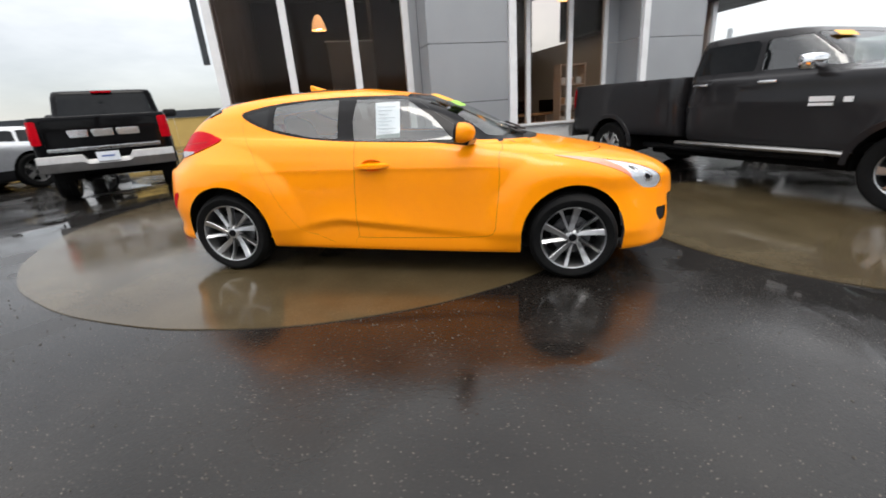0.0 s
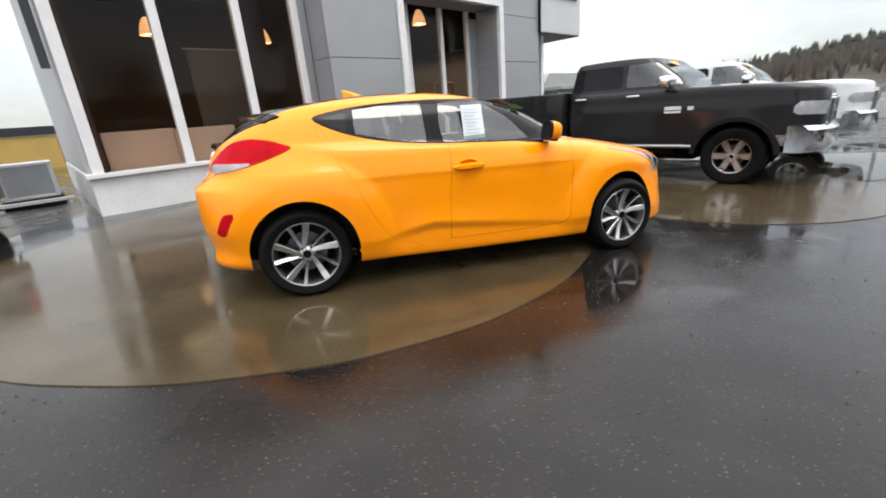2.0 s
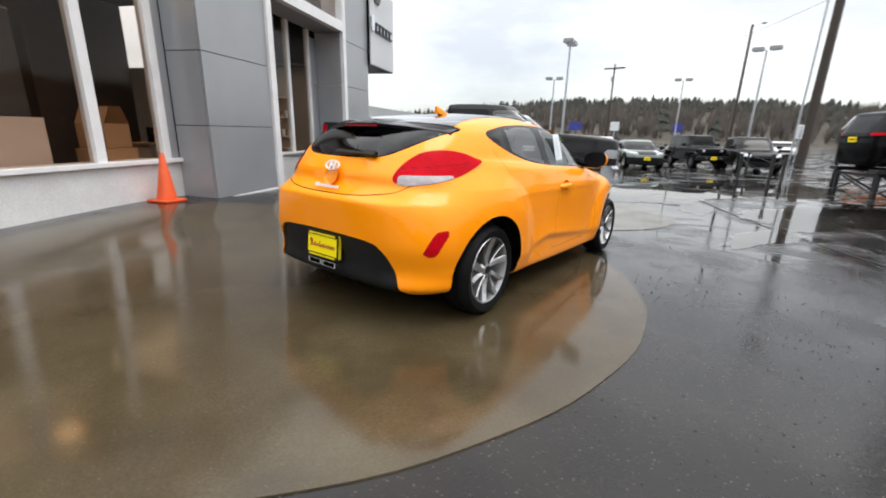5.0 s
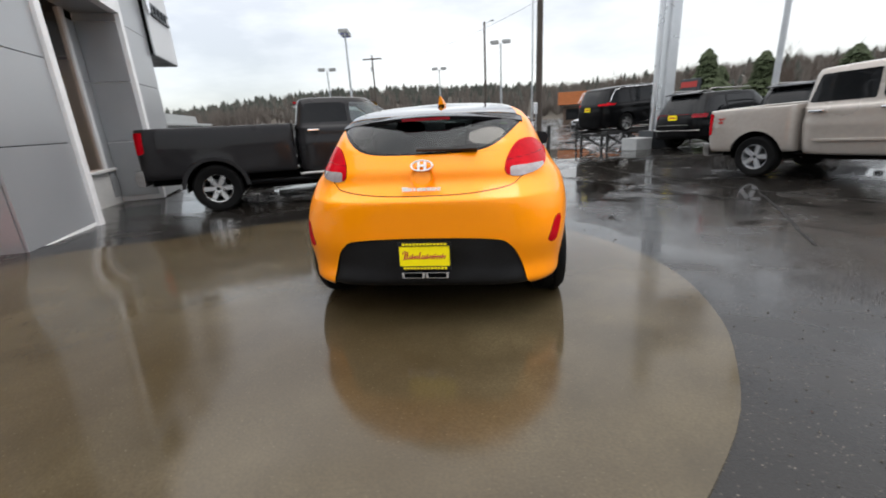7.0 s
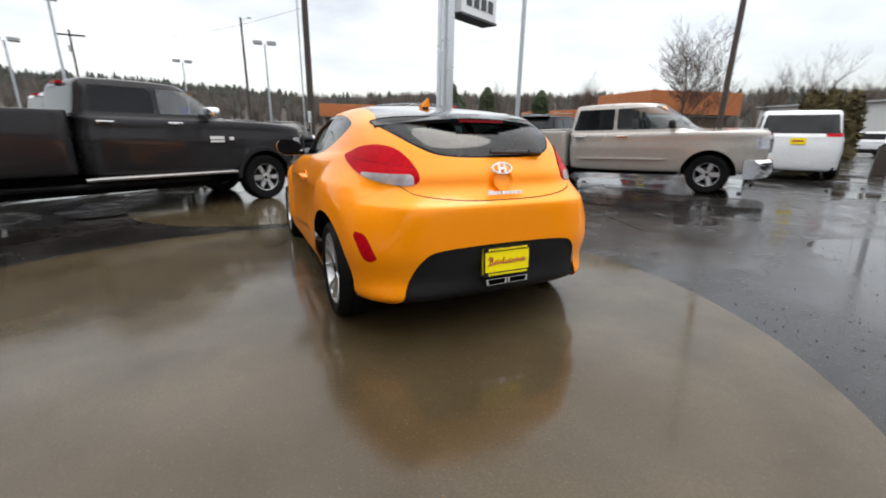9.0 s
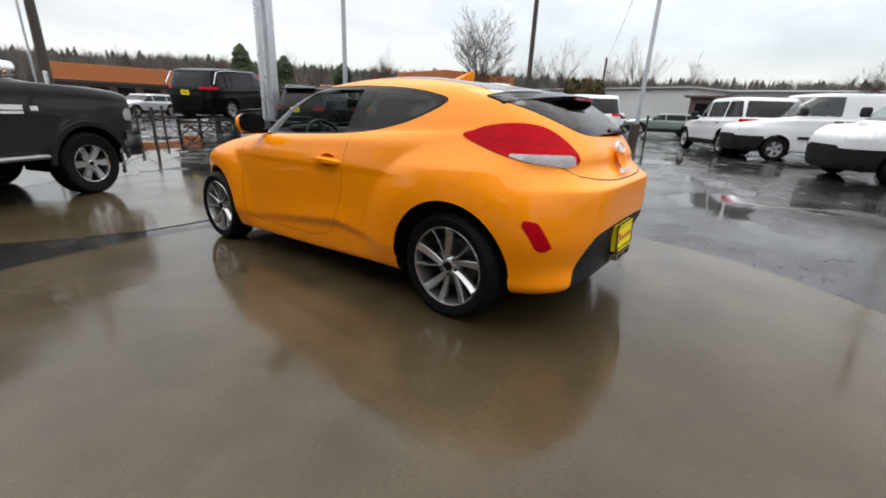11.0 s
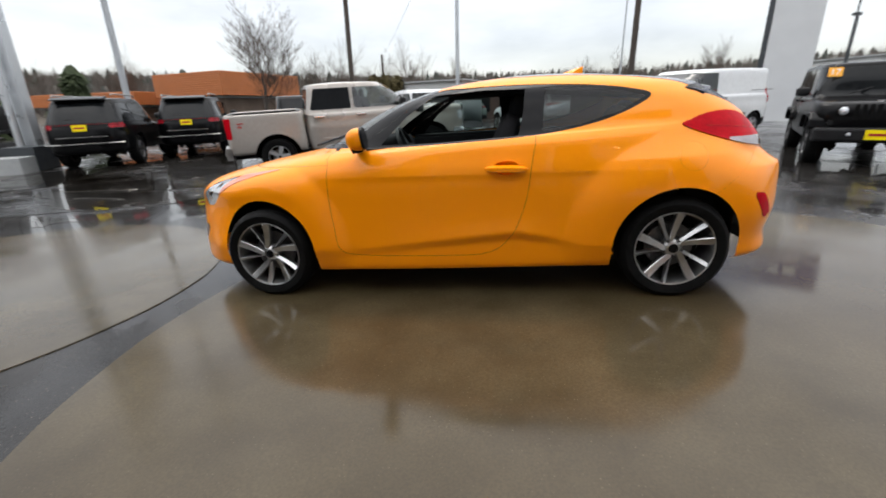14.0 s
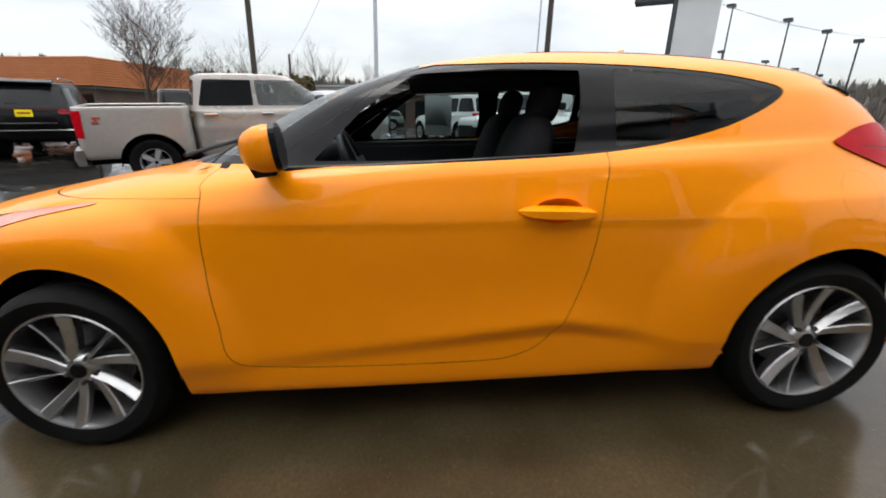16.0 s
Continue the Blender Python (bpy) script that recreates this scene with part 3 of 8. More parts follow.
def wheel(parent, at, side, r=0.314, rim=0.222, w=0.215, style="twist", face=ALLOY):
    """A wheel with its axle along y; side +1 shows its face towards +y."""
    wob = new("wheel")
    wob.parent = parent
    wob.matrix_basis = pose(*at) @ Matrix.Diagonal((1, side, 1, 1))
    tyre_mesh(r, rim, w).done("tyre", RUBBER, wob, smooth_shade=True)
    h = w / 2
    rb = Build().spin([(rim + 0.003, h - 0.012), (rim - 0.001, h - 0.007), (rim - 0.007, h - 0.010), (rim - 0.012, h - 0.030), (rim - 0.03, -h + 0.02), (rim, -h + 0.01)], 48)
    rb.done("rim", face, wob, smooth_shade=True)
    hub = Build().spin([(0.0, h - 0.030), (0.032, h - 0.030), (0.046, h - 0.038), (0.060, h - 0.055), (0.062, h - 0.09), (0.0, h - 0.09)], 24)
    sp = Build()
    ro = rim - 0.014
    if style == "twist":
        # five pairs of blades, a broad flat one and a slim tilted one, swept the same way on both flanks
        for i in range(10):
            broad = i % 2 == 0
            tip_v = radians(85 + 72 * (i // 2) + (0 if broad else 31))
            root_v = tip_v + radians(25 if broad else 9)
            w0, w1, tilt_ = (0.015, 0.0235, 0.004) if broad else (0.008, 0.0125, -0.009)
            put = lambda r_, v_: Vector(((1 if side < 0 else -1) * r_ * math.cos(v_), 0, r_ * math.sin(v_)))
            root, tip = put(0.044, root_v), put(ro + 0.004, tip_v)
            t = Vector((-(tip - root).z, 0, (tip - root).x)).normalized()
            ring = []
            for q in (0.0, 0.35, 0.7, 1.0):
                c = root.lerp(tip, q) + Vector((0, h - 0.034 + 0.026 * q - 0.010 * math.sin(math.pi * q), 0))
                hw = w0 + (w1 - w0) * q
                ring.append([c - t * hw - Vector((0, 0.040, 0)), c - t * hw + Vector((0, -0.004 + tilt_, 0)), c - t * hw * 0.80 + Vector((0, tilt_, 0)), c + t * hw * 0.80 - Vector((0, tilt_, 0)), c + t * hw - Vector((0, 0.004 + tilt_, 0)), c + t * hw - Vector((0, 0.040, 0))])
            sp.add([p for q in ring for p in q], [(6 * j + k, 6 * j + (k + 1) % 6, 6 * j + 6 + (k + 1) % 6, 6 * j + 6 + k) for j in range(3) for k in range(6)] + [tuple(range(6)), tuple(range(18, 24))])
    else:
        n = int(style)
        for i in range(n):
            a = 2 * math.pi * i / n
            c, s_ = math.cos(a), math.sin(a)
            m = Matrix(((c, 0, -s_, 0), (0, 1, 0, 0), (s_, 0, c, 0), (0, 0, 0, 1)))
            hw0, hw1 = (0.014, 0.024) if n >= 7 else (0.040, 0.052)
            lo = [Vector((0.04, h - 0.060, -hw0)), Vector((0.04, h - 0.030, -hw0 * 0.8)), Vector((0.04, h - 0.030, hw0 * 0.8)), Vector((0.04, h - 0.060, hw0))]
            hi = [Vector((ro, h - 0.050, -hw1)), Vector((ro, h - 0.016, -hw1 * 0.8)), Vector((ro, h - 0.016, hw1 * 0.8)), Vector((ro, h - 0.050, hw1))]
            sp.add([m @ p for p in lo + hi], [(k, (k + 1) % 4, 4 + (k + 1) % 4, 4 + k) for k in range(4)] + [(0, 1, 2, 3), (4, 5, 6, 7)])
    sp.done("spokes", face, wob, smooth_shade=False)
    hub.done("hub", face, wob, smooth_shade=True)
    Build().spin([(0.0, h - 0.022), (0.026, h - 0.022), (0.029, h - 0.03)], 20).done("centre_cap", BLACK_GLOSS, wob, "black centre cap", smooth_shade=True)
    for i in range(5):
        a = 2 * math.pi * (i + 0.5) / 5 + (math.pi / 10 if style == "twist" else 0)
        q = 0.052
        Build().tube([(q * math.cos(a), h - 0.05, q * math.sin(a)), (q * math.cos(a), h - 0.030, q * math.sin(a))], 0.009, 6).done("wheel_nut", ALLOY_DARK, wob)
    Build().spin([(0.0, h - 0.115), (rim * 0.62, h - 0.115), (rim * 0.62, h - 0.135), (0.0, h - 0.135)], 32).done("brake_disc", ALLOY_DARK, wob, "steel brake disc")
    Build().spin([(0.0, -h + 0.03), (rim - 0.02, -h + 0.03), (rim - 0.02, -h + 0.02)], 24).done("wheel_back", DARK_VOID, wob)
    return wob


def arch_liner(parent, x, r, zc, y0, y1, side):
    b = Build()
    n = 22
    v = []
    for k in range(n + 1):
        a = -0.1 + (math.pi + 0.2) * k / n
        px = x + (r + 0.004) * math.cos(a)
        for y in (y0, (y1(px) if callable(y1) else y1) - (0.05 if math.sin(a) < 0.35 else 0.0)):
            v.append((px, side * y, zc + (r + 0.004) * math.sin(a)))
    b.add(v, [(2 * k, 2 * k + 1, 2 * k + 3, 2 * k + 2) for k in range(n)])
    b.add([(x, side * y0, zc - r * 0.35)] + [v[2 * k] for k in range(n + 1)], [(0, k + 1, k + 2) for k in range(n)])
    return b.done("wheel_well", DARK_VOID, parent)

# ---- the yellow coupe ----


def bump_at(v, c, w):
    return np.exp(-(((v - c) / w) ** 2))


def coupe_warp(g):
    """Swollen wheel arches, a scooped lower door with its crease, a waist crease."""
    x, y, z = g[..., 0].copy(), g[..., 1].copy(), g[..., 2].copy()
    side = np.clip((np.abs(y) - 0.5) / 0.25, 0, 1)
    d = 0.012 * bump_at(x, -1.36, 0.42) * bump_at(z, 0.66, 0.18) + 0.008 * bump_at(x, 1.28, 0.36) * bump_at(z, 0.63, 0.17)
    # each arch swells within a drawn arc round its wheel
    for ax, az, r0, r1, amp in ((-1.335, 0.345, 0.66, 0.455, 0.050), (1.325, 0.335, 0.62, 0.445, 0.044)):
        r = np.hypot(x - ax, z - az)
        u = np.clip((r0 - r) / (r0 - r1), 0, 1)
        d += amp * (1.6 * u - 0.6 * u * u) * np.clip((z - 0.16) / 0.2, 0, 1) * np.clip((1.02 - z) / 0.16, 0, 1)
    # the lower crease runs up from the front wheel and breaks behind the door
    zc = np.interp(x, (-0.76, -0.40, 0.76), (0.375, 0.445, 0.335))
    amp = np.interp(x, (-0.80, -0.46, -0.30, 0.80), (0.0, 0.021, 0.021, 0.004))
    h = z - zc
    d += amp * np.where(h > 0, np.exp(-h / 0.10), np.where(h > -0.045, 1 + h / 0.032, -0.406 * np.exp((h + 0.045) / 0.05)))
    d -= 0.007 * bump_at(x, -0.05, 0.60) * bump_at(z, 0.58, 0.14)
    # the waist crease, the surface leaning out above it
    hw = z - (0.812 + 0.012 * x)
    span = np.clip((1.05 - np.abs(x + 0.15)) / 0.35, 0, 1)
    d += 0.0065 * span * np.where(hw > 0, np.exp(-hw / 0.060), np.exp(hw / 0.014))
    d -= 0.006 * bump_at(z, 0.91, 0.05) * bump_at(x, -0.2, 1.0)
    g[..., 1] = y + d * side
    # the tail: a shelf under the lamps and a tucked skirt
    rear = np.clip((-x - 1.55) / 0.25, 0, 1)
    ledge = np.where(z < 0.775, np.exp(-((0.775 - z) / 0.22) ** 1.5), np.exp(-(z - 0.775) / 0.030))
    g[..., 0] = x - rear * (0.050 * ledge * np.clip((0.90 - np.abs(y)) / 0.35, 0.2, 1) - 0.026 * bump_at(z, 0.865, 0.05)) * (np.abs(y) < 0.95)
    return g


COUPE_RINGS = (
    (-1.93, 2.02, 0.80, 0.215, 0.185, 0.19, 6.0, 4.2),
    (-1.985, 2.11, 0.850, 0.265, 0.205, 0.215, 6.0, 4.0),
    (-1.99, 2.14, 0.864, 0.37, 0.31, 0.30, 5.2, 3.7),
    (-2.01, 2.17, 0.872, 0.52, 0.48, 0.48, 5.4, 3.1),
    (-2.00, 2.175, 0.876, 0.68, 0.65, 0.62, 5.0, 2.8),
    (-1.985, 2.13, 0.872, 0.80, 0.79, 0.72, 4.4, 3.0),
    (-1.95, 2.00, 0.862, 0.90, 0.885, 0.80, 4.0, 3.0),
    (-1.90, 1.75, 0.835, 0.98, 0.96, 0.865, 3.8, 3.0),
    (-1.86, 1.36, 0.800, 1.035, 1.005, 0.935, 3.8, 3.2),
    (-1.82, 1.04, 0.770, 1.085, 1.03, 0.985, 3.8, 3.6),
    (-1.73, 0.80, 0.725, 1.16, 1.125, 1.095, 4.0, 4.0),
    (-1.62, 0.52, 0.670, 1.225, 1.235, 1.225, 4.2, 4.4),
    (-1.50, 0.24, 0.585, 1.275, 1.320, 1.310, 4.2, 4.6),
    (-1.24, 0.02, 0.420, 1.315, 1.372, 1.352, 4.0, 4.0),
    (-0.95, -0.20, 0.010, 1.342, 1.398, 1.372, 3.0, 3.0),
)


def yellow_coupe():
    car = thing("car", stand(0, 0, 0), "bright yellow rain-wet three-door coupe standing on a round concrete pad", "car")
    sh = Shell(COUPE_RINGS, 9, 200, coupe_warp)
    AX, AZ, AR = 1.325, 0.326, 0.368
    for ax in (-AX, AX):
        sh.cut(lambda x, y, z, c, cf, yw, k, ax=ax: np.where(np.abs(y) > 0.45, np.where(z < AZ - 0.02, np.maximum(np.abs(x - ax) - np.sqrt(AR**2 - 0.02**2), z - AZ + 0.02), np.hypot(x - ax, z - AZ) - AR), 1.0), "hole")
    # glasshouse sides
    dlo = catmull([(0.60, 1.000), (0.40, 0.990), (0.0, 0.998), (-0.40, 1.012), (-0.70, 1.040), (-0.98, 1.105), (-1.18, 1.205), (-1.05, 1.255), (-0.80, 1.292), (-0.45, 1.316), (-0.10, 1.320), (0.12, 1.308), (0.36, 1.170)], 5)
    for s in (-1, 1):
        sh.cut(lambda x, y, z, c, cf, yw, k, s=s: np.where(y * s > 0.3, sdf(x, z, dlo), 1.0), "trim%d" % s)
    panes = {
        ("trim1", "open1"): [(0.47, 1.008), (0.10, 1.006), (-0.41, 1.022), (-0.44, 1.15), (-0.455, 1.290), (-0.2, 1.300), (0.12, 1.290), (0.30, 1.17)],
        ("trim1", "quarter1"): [(-0.555, 1.036), (-0.75, 1.062), (-1.0, 1.128), (-1.150, 1.205), (-1.02, 1.243), (-0.78, 1.278), (-0.575, 1.296)],
        ("trim-1", "front-1"): [(0.46, 1.008), (0.15, 1.006), (-0.27, 1.014), (-0.285, 1.15), (-0.265, 1.296), (-0.1, 1.304), (0.10, 1.294), (0.30, 1.17)],
        ("trim-1", "back-1"): [(-0.395, 1.024), (-0.65, 1.048), (-0.90, 1.100), (-0.905, 1.16), (-0.90, 1.262), (-0.65, 1.292), (-0.40, 1.302), (-0.400, 1.15)],
        ("trim-1", "fixed-1"): [(-0.955, 1.118), (-1.06, 1.158), (-1.14, 1.205), (-1.06, 1.228), (-0.955, 1.250)],
    }
    for (src, dst), pts in panes.items():
        sh.cut(lambda x, y, z, c, cf, yw, k, pts=pts: sdf(x, z, pts), dst, (src,))
    # windscreen, tailgate glass, glass roof
    sh.cut(lambda x, y, z, c, cf, yw, k: np.maximum.reduce([(9.02 - k) * 0.1, (k - 12.35) * 0.1, 0.62 * yw - np.where(k < 11.75, 0.70, 0.575), 0.1 - x]), "screen_edge")
    sh.cut(lambda x, y, z, c, cf, yw, k: np.maximum.reduce([(9.35 - k) * 0.1, (k - 12.10) * 0.1, 0.62 * yw - 0.520, 0.1 - x]), "screen", ("screen_edge",))
    hatch = catmull([(0.0, 1.022), (0.30, 1.030), (0.44, 1.075), (0.575, 1.185), (0.605, 1.228), (0.52, 1.252), (0.25, 1.264), (0.0, 1.268), (-0.25, 1.264), (-0.52, 1.252), (-0.605, 1.228), (-0.575, 1.185), (-0.44, 1.075), (-0.30, 1.030)], 4)
    sh.cut(lambda x, y, z, c, cf, yw, k: np.where(x < -1.2, sdf(y, z, hatch), 1.0), "hatch_edge")
    hat2 = [(a * 0.945, 1.138 + (b - 1.138) * (0.90 if b < 1.138 else 0.80)) for a, b in hatch]
    sh.cut(lambda x, y, z, c, cf, yw, k: sdf(y, z, hat2), "hatch_glass", ("hatch_edge",))
    roof = catmull([(-0.30, 0.0), (-0.32, 0.36), (-0.42, 0.46), (-0.9, 0.50), (-1.25, 0.545), (-1.50, 0.575), (-1.64, 0.54), (-1.66, 0.0), (-1.64, -0.54), (-1.50, -0.575), (-1.25, -0.545), (-0.9, -0.50), (-0.42, -0.46), (-0.32, -0.36)], 4)
    sh.cut(lambda x, y, z, c, cf, yw, k: np.where(z > 1.20, sdf(x, y, roof), 1.0), "roof_glass")
    # lamps
    tail = catmull([(0.485, 0.905), (0.50, 0.985), (0.565, 1.062), (0.65, 1.088), (0.75, 1.090), (0.86, 1.076), (0.95, 1.054), (1.04, 1.028), (0.96, 0.970), (0.87, 0.930), (0.78, 0.905), (0.66, 0.886), (0.55, 0.878)], 5)
    sh.cut(lambda x, y, z, c, cf, yw, k: np.where((x < -0.8) & (z > 0.7), sdf(c, z, tail), 1.0), "tail")
    sh.cut(lambda x, y, z, c, cf, yw, k: np.maximum.reduce([z - 0.936 - 0.02 * np.abs(c - 0.54), 0.515 - c, c - 0.86]), "tail_clear", ("tail",))
    sh.cut(lambda x, y, z, c, cf, yw, k: np.maximum.reduce([np.abs(z - 0.972 - 0.10 * (c - 0.5)) - 0.0035, c - 0.93]), "tail_core", ("tail",))
    refl = [(0.735, 0.492), (0.772, 0.474), (0.808, 0.482), (0.882, 0.612), (0.868, 0.638), (0.806, 0.624)]
    sh.cut(lambda x, y, z, c, cf, yw, k: np.where((x < -0.8) & (z < 0.75), sdf(c, z, refl), 1.0), "reflector")
    diff = catmull([(-0.635, 0.10), (-0.605, 0.26), (-0.562, 0.40), (-0.505, 0.495), (-0.40, 0.540), (0.0, 0.552), (0.40, 0.540), (0.505, 0.495), (0.562, 0.40), (0.605, 0.26), (0.635, 0.10)], 4)
    sh.cut(lambda x, y, z, c, cf, yw, k: np.where(x < -1.5, sdf(y, z, diff), 1.0), "diffuser")
    head = catmull([(0.64, 0.628), (0.58, 0.675), (0.61, 0.745), (0.69, 0.800), (0.81, 0.842), (0.96, 0.872), (1.14, 0.892), (1.05, 0.852), (0.95, 0.790), (0.86, 0.705), (0.76, 0.640)], 4)
    sh.cut(lambda x, y, z, c, cf, yw, k: np.where((x > 0.8) & (z > 0.5), sdf(cf, z, head), 1.0), "head")
    sh.cut(lambda x, y, z, c, cf, yw, k: 0.87 - cf, "head_amber", ("head",))
    for i, (c0, z0, r_) in enumerate(((0.715, 0.715, 0.044), (0.790, 0.785, 0.032))):
        sh.cut(lambda x, y, z, c, cf, yw, k: np.where(x > 0.8, np.hypot(cf - c0, z - z0) - r_, 1.0), "ring%d" % i, ("head",))
        sh.cut(lambda x, y, z, c, cf, yw, k: np.where(x > 0.8, np.hypot(cf - c0, z - z0) - r_ * 0.60, 1.0), "beam%d" % i, ("ring%d" % i,))
    fog = [(0.50, 0.475), (0.655, 0.480), (0.650, 0.425), (0.615, 0.375), (0.54, 0.385)]
    sh.cut(lambda x, y, z, c, cf, yw, k: np.where(x > 0.8, sdf(cf, z, fog), 1.0), "intake")
    sh.cut(lambda x, y, z, c, cf, yw, k: np.where(x > 0.8, np.maximum(np.abs(y) - 0.46, np.abs(z - 0.42) - 0.14), 1.0), "intake")
    # shut lines
    door_l = catmull([(0.805, 1.00), (0.815, 0.90), (0.820, 0.70), (0.800, 0.50), (0.770, 0.345), (0.60, 0.300), (0.0, 0.292), (-0.22, 0.312), (-0.345, 0.40), (-0.44, 0.60), (-0.485, 0.85), (-0.50, 1.10), (-0.3, 1.45), (0.5, 1.45)], 5)
    door_r = catmull([(0.795, 1.00), (0.790, 0.90), (0.795, 0.70), (0.780, 0.50), (0.755, 0.345), (0.60, 0.312), (0.2, 0.302), (-0.24, 0.300), (-0.262, 0.33), (-0.262, 0.60), (-0.250, 0.85), (-0.245, 1.02), (-0.2, 1.45), (0.5, 1.45)], 5)
    door_b = catmull([(-0.262, 0.31), (-0.60, 0.318), (-0.72, 0.37), (-0.84, 0.54), (-0.93, 0.72), (-1.06, 0.95), (-1.16, 1.12), (-1.15, 1.30), (-0.8, 1.5), (-0.262, 1.5)], 5)
    for pts, s, tag in ((door_l, 1, "door_l"), (door_r, -1, "door_r"), (door_b, -1, "door_b")):
        zone = lambda x, y, z, c, cf, yw, k, pts=pts, s=s: np.where((y * s > 0.3) & (z > 0.25), np.maximum(sdf(x, z, pts), z - (1.16 if tag == "door_b" else 1.06)), 1.0)
        hair = 0.0007 if tag == "door_b" else 0.0013
        sh.cut(lambda *g, zone=zone: zone(*g) - hair, "band")
        sh.cut(lambda *g, zone=zone: zone(*g) + hair, tag, ("band",))
        sh.retag("band", "gap")
    lid = catmull([(-0.68, 1.00), (-0.56, 0.865), (-0.48, 0.828), (-0.26, 0.802), (0.0, 0.796), (0.26, 0.802), (0.48, 0.828), (0.56, 0.865), (0.68, 1.00), (0.5, 1.35), (-0.5, 1.35)], 5)
    zone = lambda x, y, z, c, cf, yw, k: np.where((x < -1.45) & (z < 1.03), sdf(y, z, lid), 1.0)
    sh.cut(lambda *g: zone(*g) - 0.0027, "band")
    sh.cut(lambda *g: zone(*g) + 0.0027, "lid", ("band",))
    sh.retag("band", "gap")
    flap = lambda x, y, z, c, cf, yw, k: np.where(y > 0.3, np.hypot(x + 1.380, (z - 0.862) * 1.02) - 0.080, 1.0)
    sh.cut(lambda *g: flap(*g) - 0.0004, "band")
    sh.cut(lambda *g: flap(*g) + 0.0004, "fuel", ("band",))
    sh.retag("band", "gap")
    bon = lambda x, y, z, c, cf, yw, k: np.where((x > 0.80) & (z > 0.84), 0.90 + 0.012 * (1.2 - x) - z, 1.0)
    sh.cut(lambda *g: bon(*g) - 0.0007, "band")
    sh.cut(lambda *g: bon(*g) + 0.0007, "bonnet", ("band",))
    sh.retag("band", "gap")
    skirt = lambda x, y, z, c, cf, yw, k: np.where((x < -1.40) & (z < 0.885), (z - 0.76) - 0.75 * (-1.66 - x), 1.0)
    sh.cut(lambda *g: skirt(*g) - 0.0003, "band")
    sh.cut(lambda *g: skirt(*g) + 0.0003, "bumper", ("band",))
    sh.retag("band", "gap")
    for s_, hx_ in ((1, -0.335), (-1, -0.115)):
        for tag in ("door_l", "door_r"):
            sh.cut(lambda x, y, z, c, cf, yw, k: np.where(y * s_ > 0.3, np.hypot((x - hx_) / 0.080, (z - 0.843) / 0.040) - 1.0, 1.0), "hole", (tag,))
    skin = np.array([p[:3] for p in sh.v])

    def skin_y(x, z, s):
        near = np.hypot(skin[:, 0] - x, skin[:, 2] - z) + 9 * (skin[:, 1] * s < 0.3)
        return float(np.mean(np.abs(skin[np.argsort(near)[:6], 1])))

    sh.normals()
    zl = lambda lo, hi: (lambda p: lo < p[0] < hi)
    inside_l, inside_r = (lambda p: p[1] > 0), (lambda p: p[1] < 0)
    sh.part("body", "body", YELLOW, car)
    for tag, name_ in (("door_l", "door"), ("door_r", "door"), ("door_b", "door"), ("lid", "tailgate"), ("fuel", "fuel_flap"), ("bonnet", "bonnet"), ("bumper", "bumper")):
        sh.part(tag, name_, YELLOW, car)
    sh.part("gap", "shut_line", DARK_VOID, car, "dark shut lines between the panels", sink=0.001)
    for s, pk in ((1, inside_l), (-1, inside_r)):
        sh.part("trim%d" % s, "window_surround", BLACK_GLOSS, car, "gloss black window surround", sink=0.003)
        sh.part("tail", "tail_lamp", RED_LENS, car, "red wraparound tail lamp", pick=pk, sink=-0.006)
        sh.part("tail_core", "lamp_rib", DEEP_RED_LENS, car, "deep red rib across the lens", pick=pk, sink=-0.005)
        sh.part("tail_clear", "reversing_lens", LAMP_GREY, car, "clear reversing lens", pick=pk, sink=-0.006)
        sh.part("reflector", "rear_reflector", RED_LENS, car, "red bumper reflector", pick=pk, sink=-0.002)
        lens = sh.part("head", "headlamp", CLEAR_LENS, car, "clear swept-back headlamp", pick=pk, sink=0.003)
        for i in (0, 1):
            sh.part("ring%d" % i, "projector_ring", CHROME, lens, "bright ring round the projector", pick=pk, sink=0.005)
            sh.part("beam%d" % i, "projector", BLACK_GLOSS, lens, "dark projector lens", pick=pk, sink=0.008)
        sh.part("head_amber", "marker_lamp", AMBER_LENS, car, "pale amber side marker lamp", pick=pk, sink=-0.003)
    sh.part("quarter1", "window_pane", GLASS_SHADE, car, sink=0.004)
    sh.part("front-1", "window_pane", GLASS_TINT, car, sink=0.004)
    sh.part("back-1", "window_pane", GLASS_TINT, car, sink=0.004)
    sh.part("fixed-1", "window_pane", GLASS_DARK, car, sink=0.004)
    sh.part("screen_edge", "screen_surround", BLACK_GLOSS, car, sink=0.002)
    sh.part("screen", "windscreen", GLASS_CAR, car, "tinted windscreen beaded with rain", sink=0.003)
    sh.part("hatch_edge", "tailgate_surround", BLACK_GLOSS, car, sink=0.002)
    sh.part("hatch_glass", "rear_window", GLASS_HATCH, car, "tailgate window, lightly tinted", sink=0.003)
    sh.part("roof_glass", "glass_roof", GLASS_ROOF, car, "dark panoramic glass roof", sink=-0.002)
    sh.part("diffuser", "rear_diffuser", BLACK_TRIM, car, "black plastic rear diffuser", sink=0.012)
    sh.part("intake", "front_intake", BLACK_TRIM, car, "black mesh intake", sink=0.01)
    # wheels and wells
    for ax in (-AX, AX):
        for s in (-1, 1):
            wheel(car, (ax, s * 0.772, 0.314), s, rim=0.228, face=ALLOY_SATIN)
            arch_liner(car, ax, AR, AZ, 0.50, lambda x: 0.86 * max(0.0, 1 - abs((x - 0.08) / 2.1) ** (5.0 if x < 0 else 3.2)) ** (0.2 if x < 0 else 0.3125) - 0.004, s)
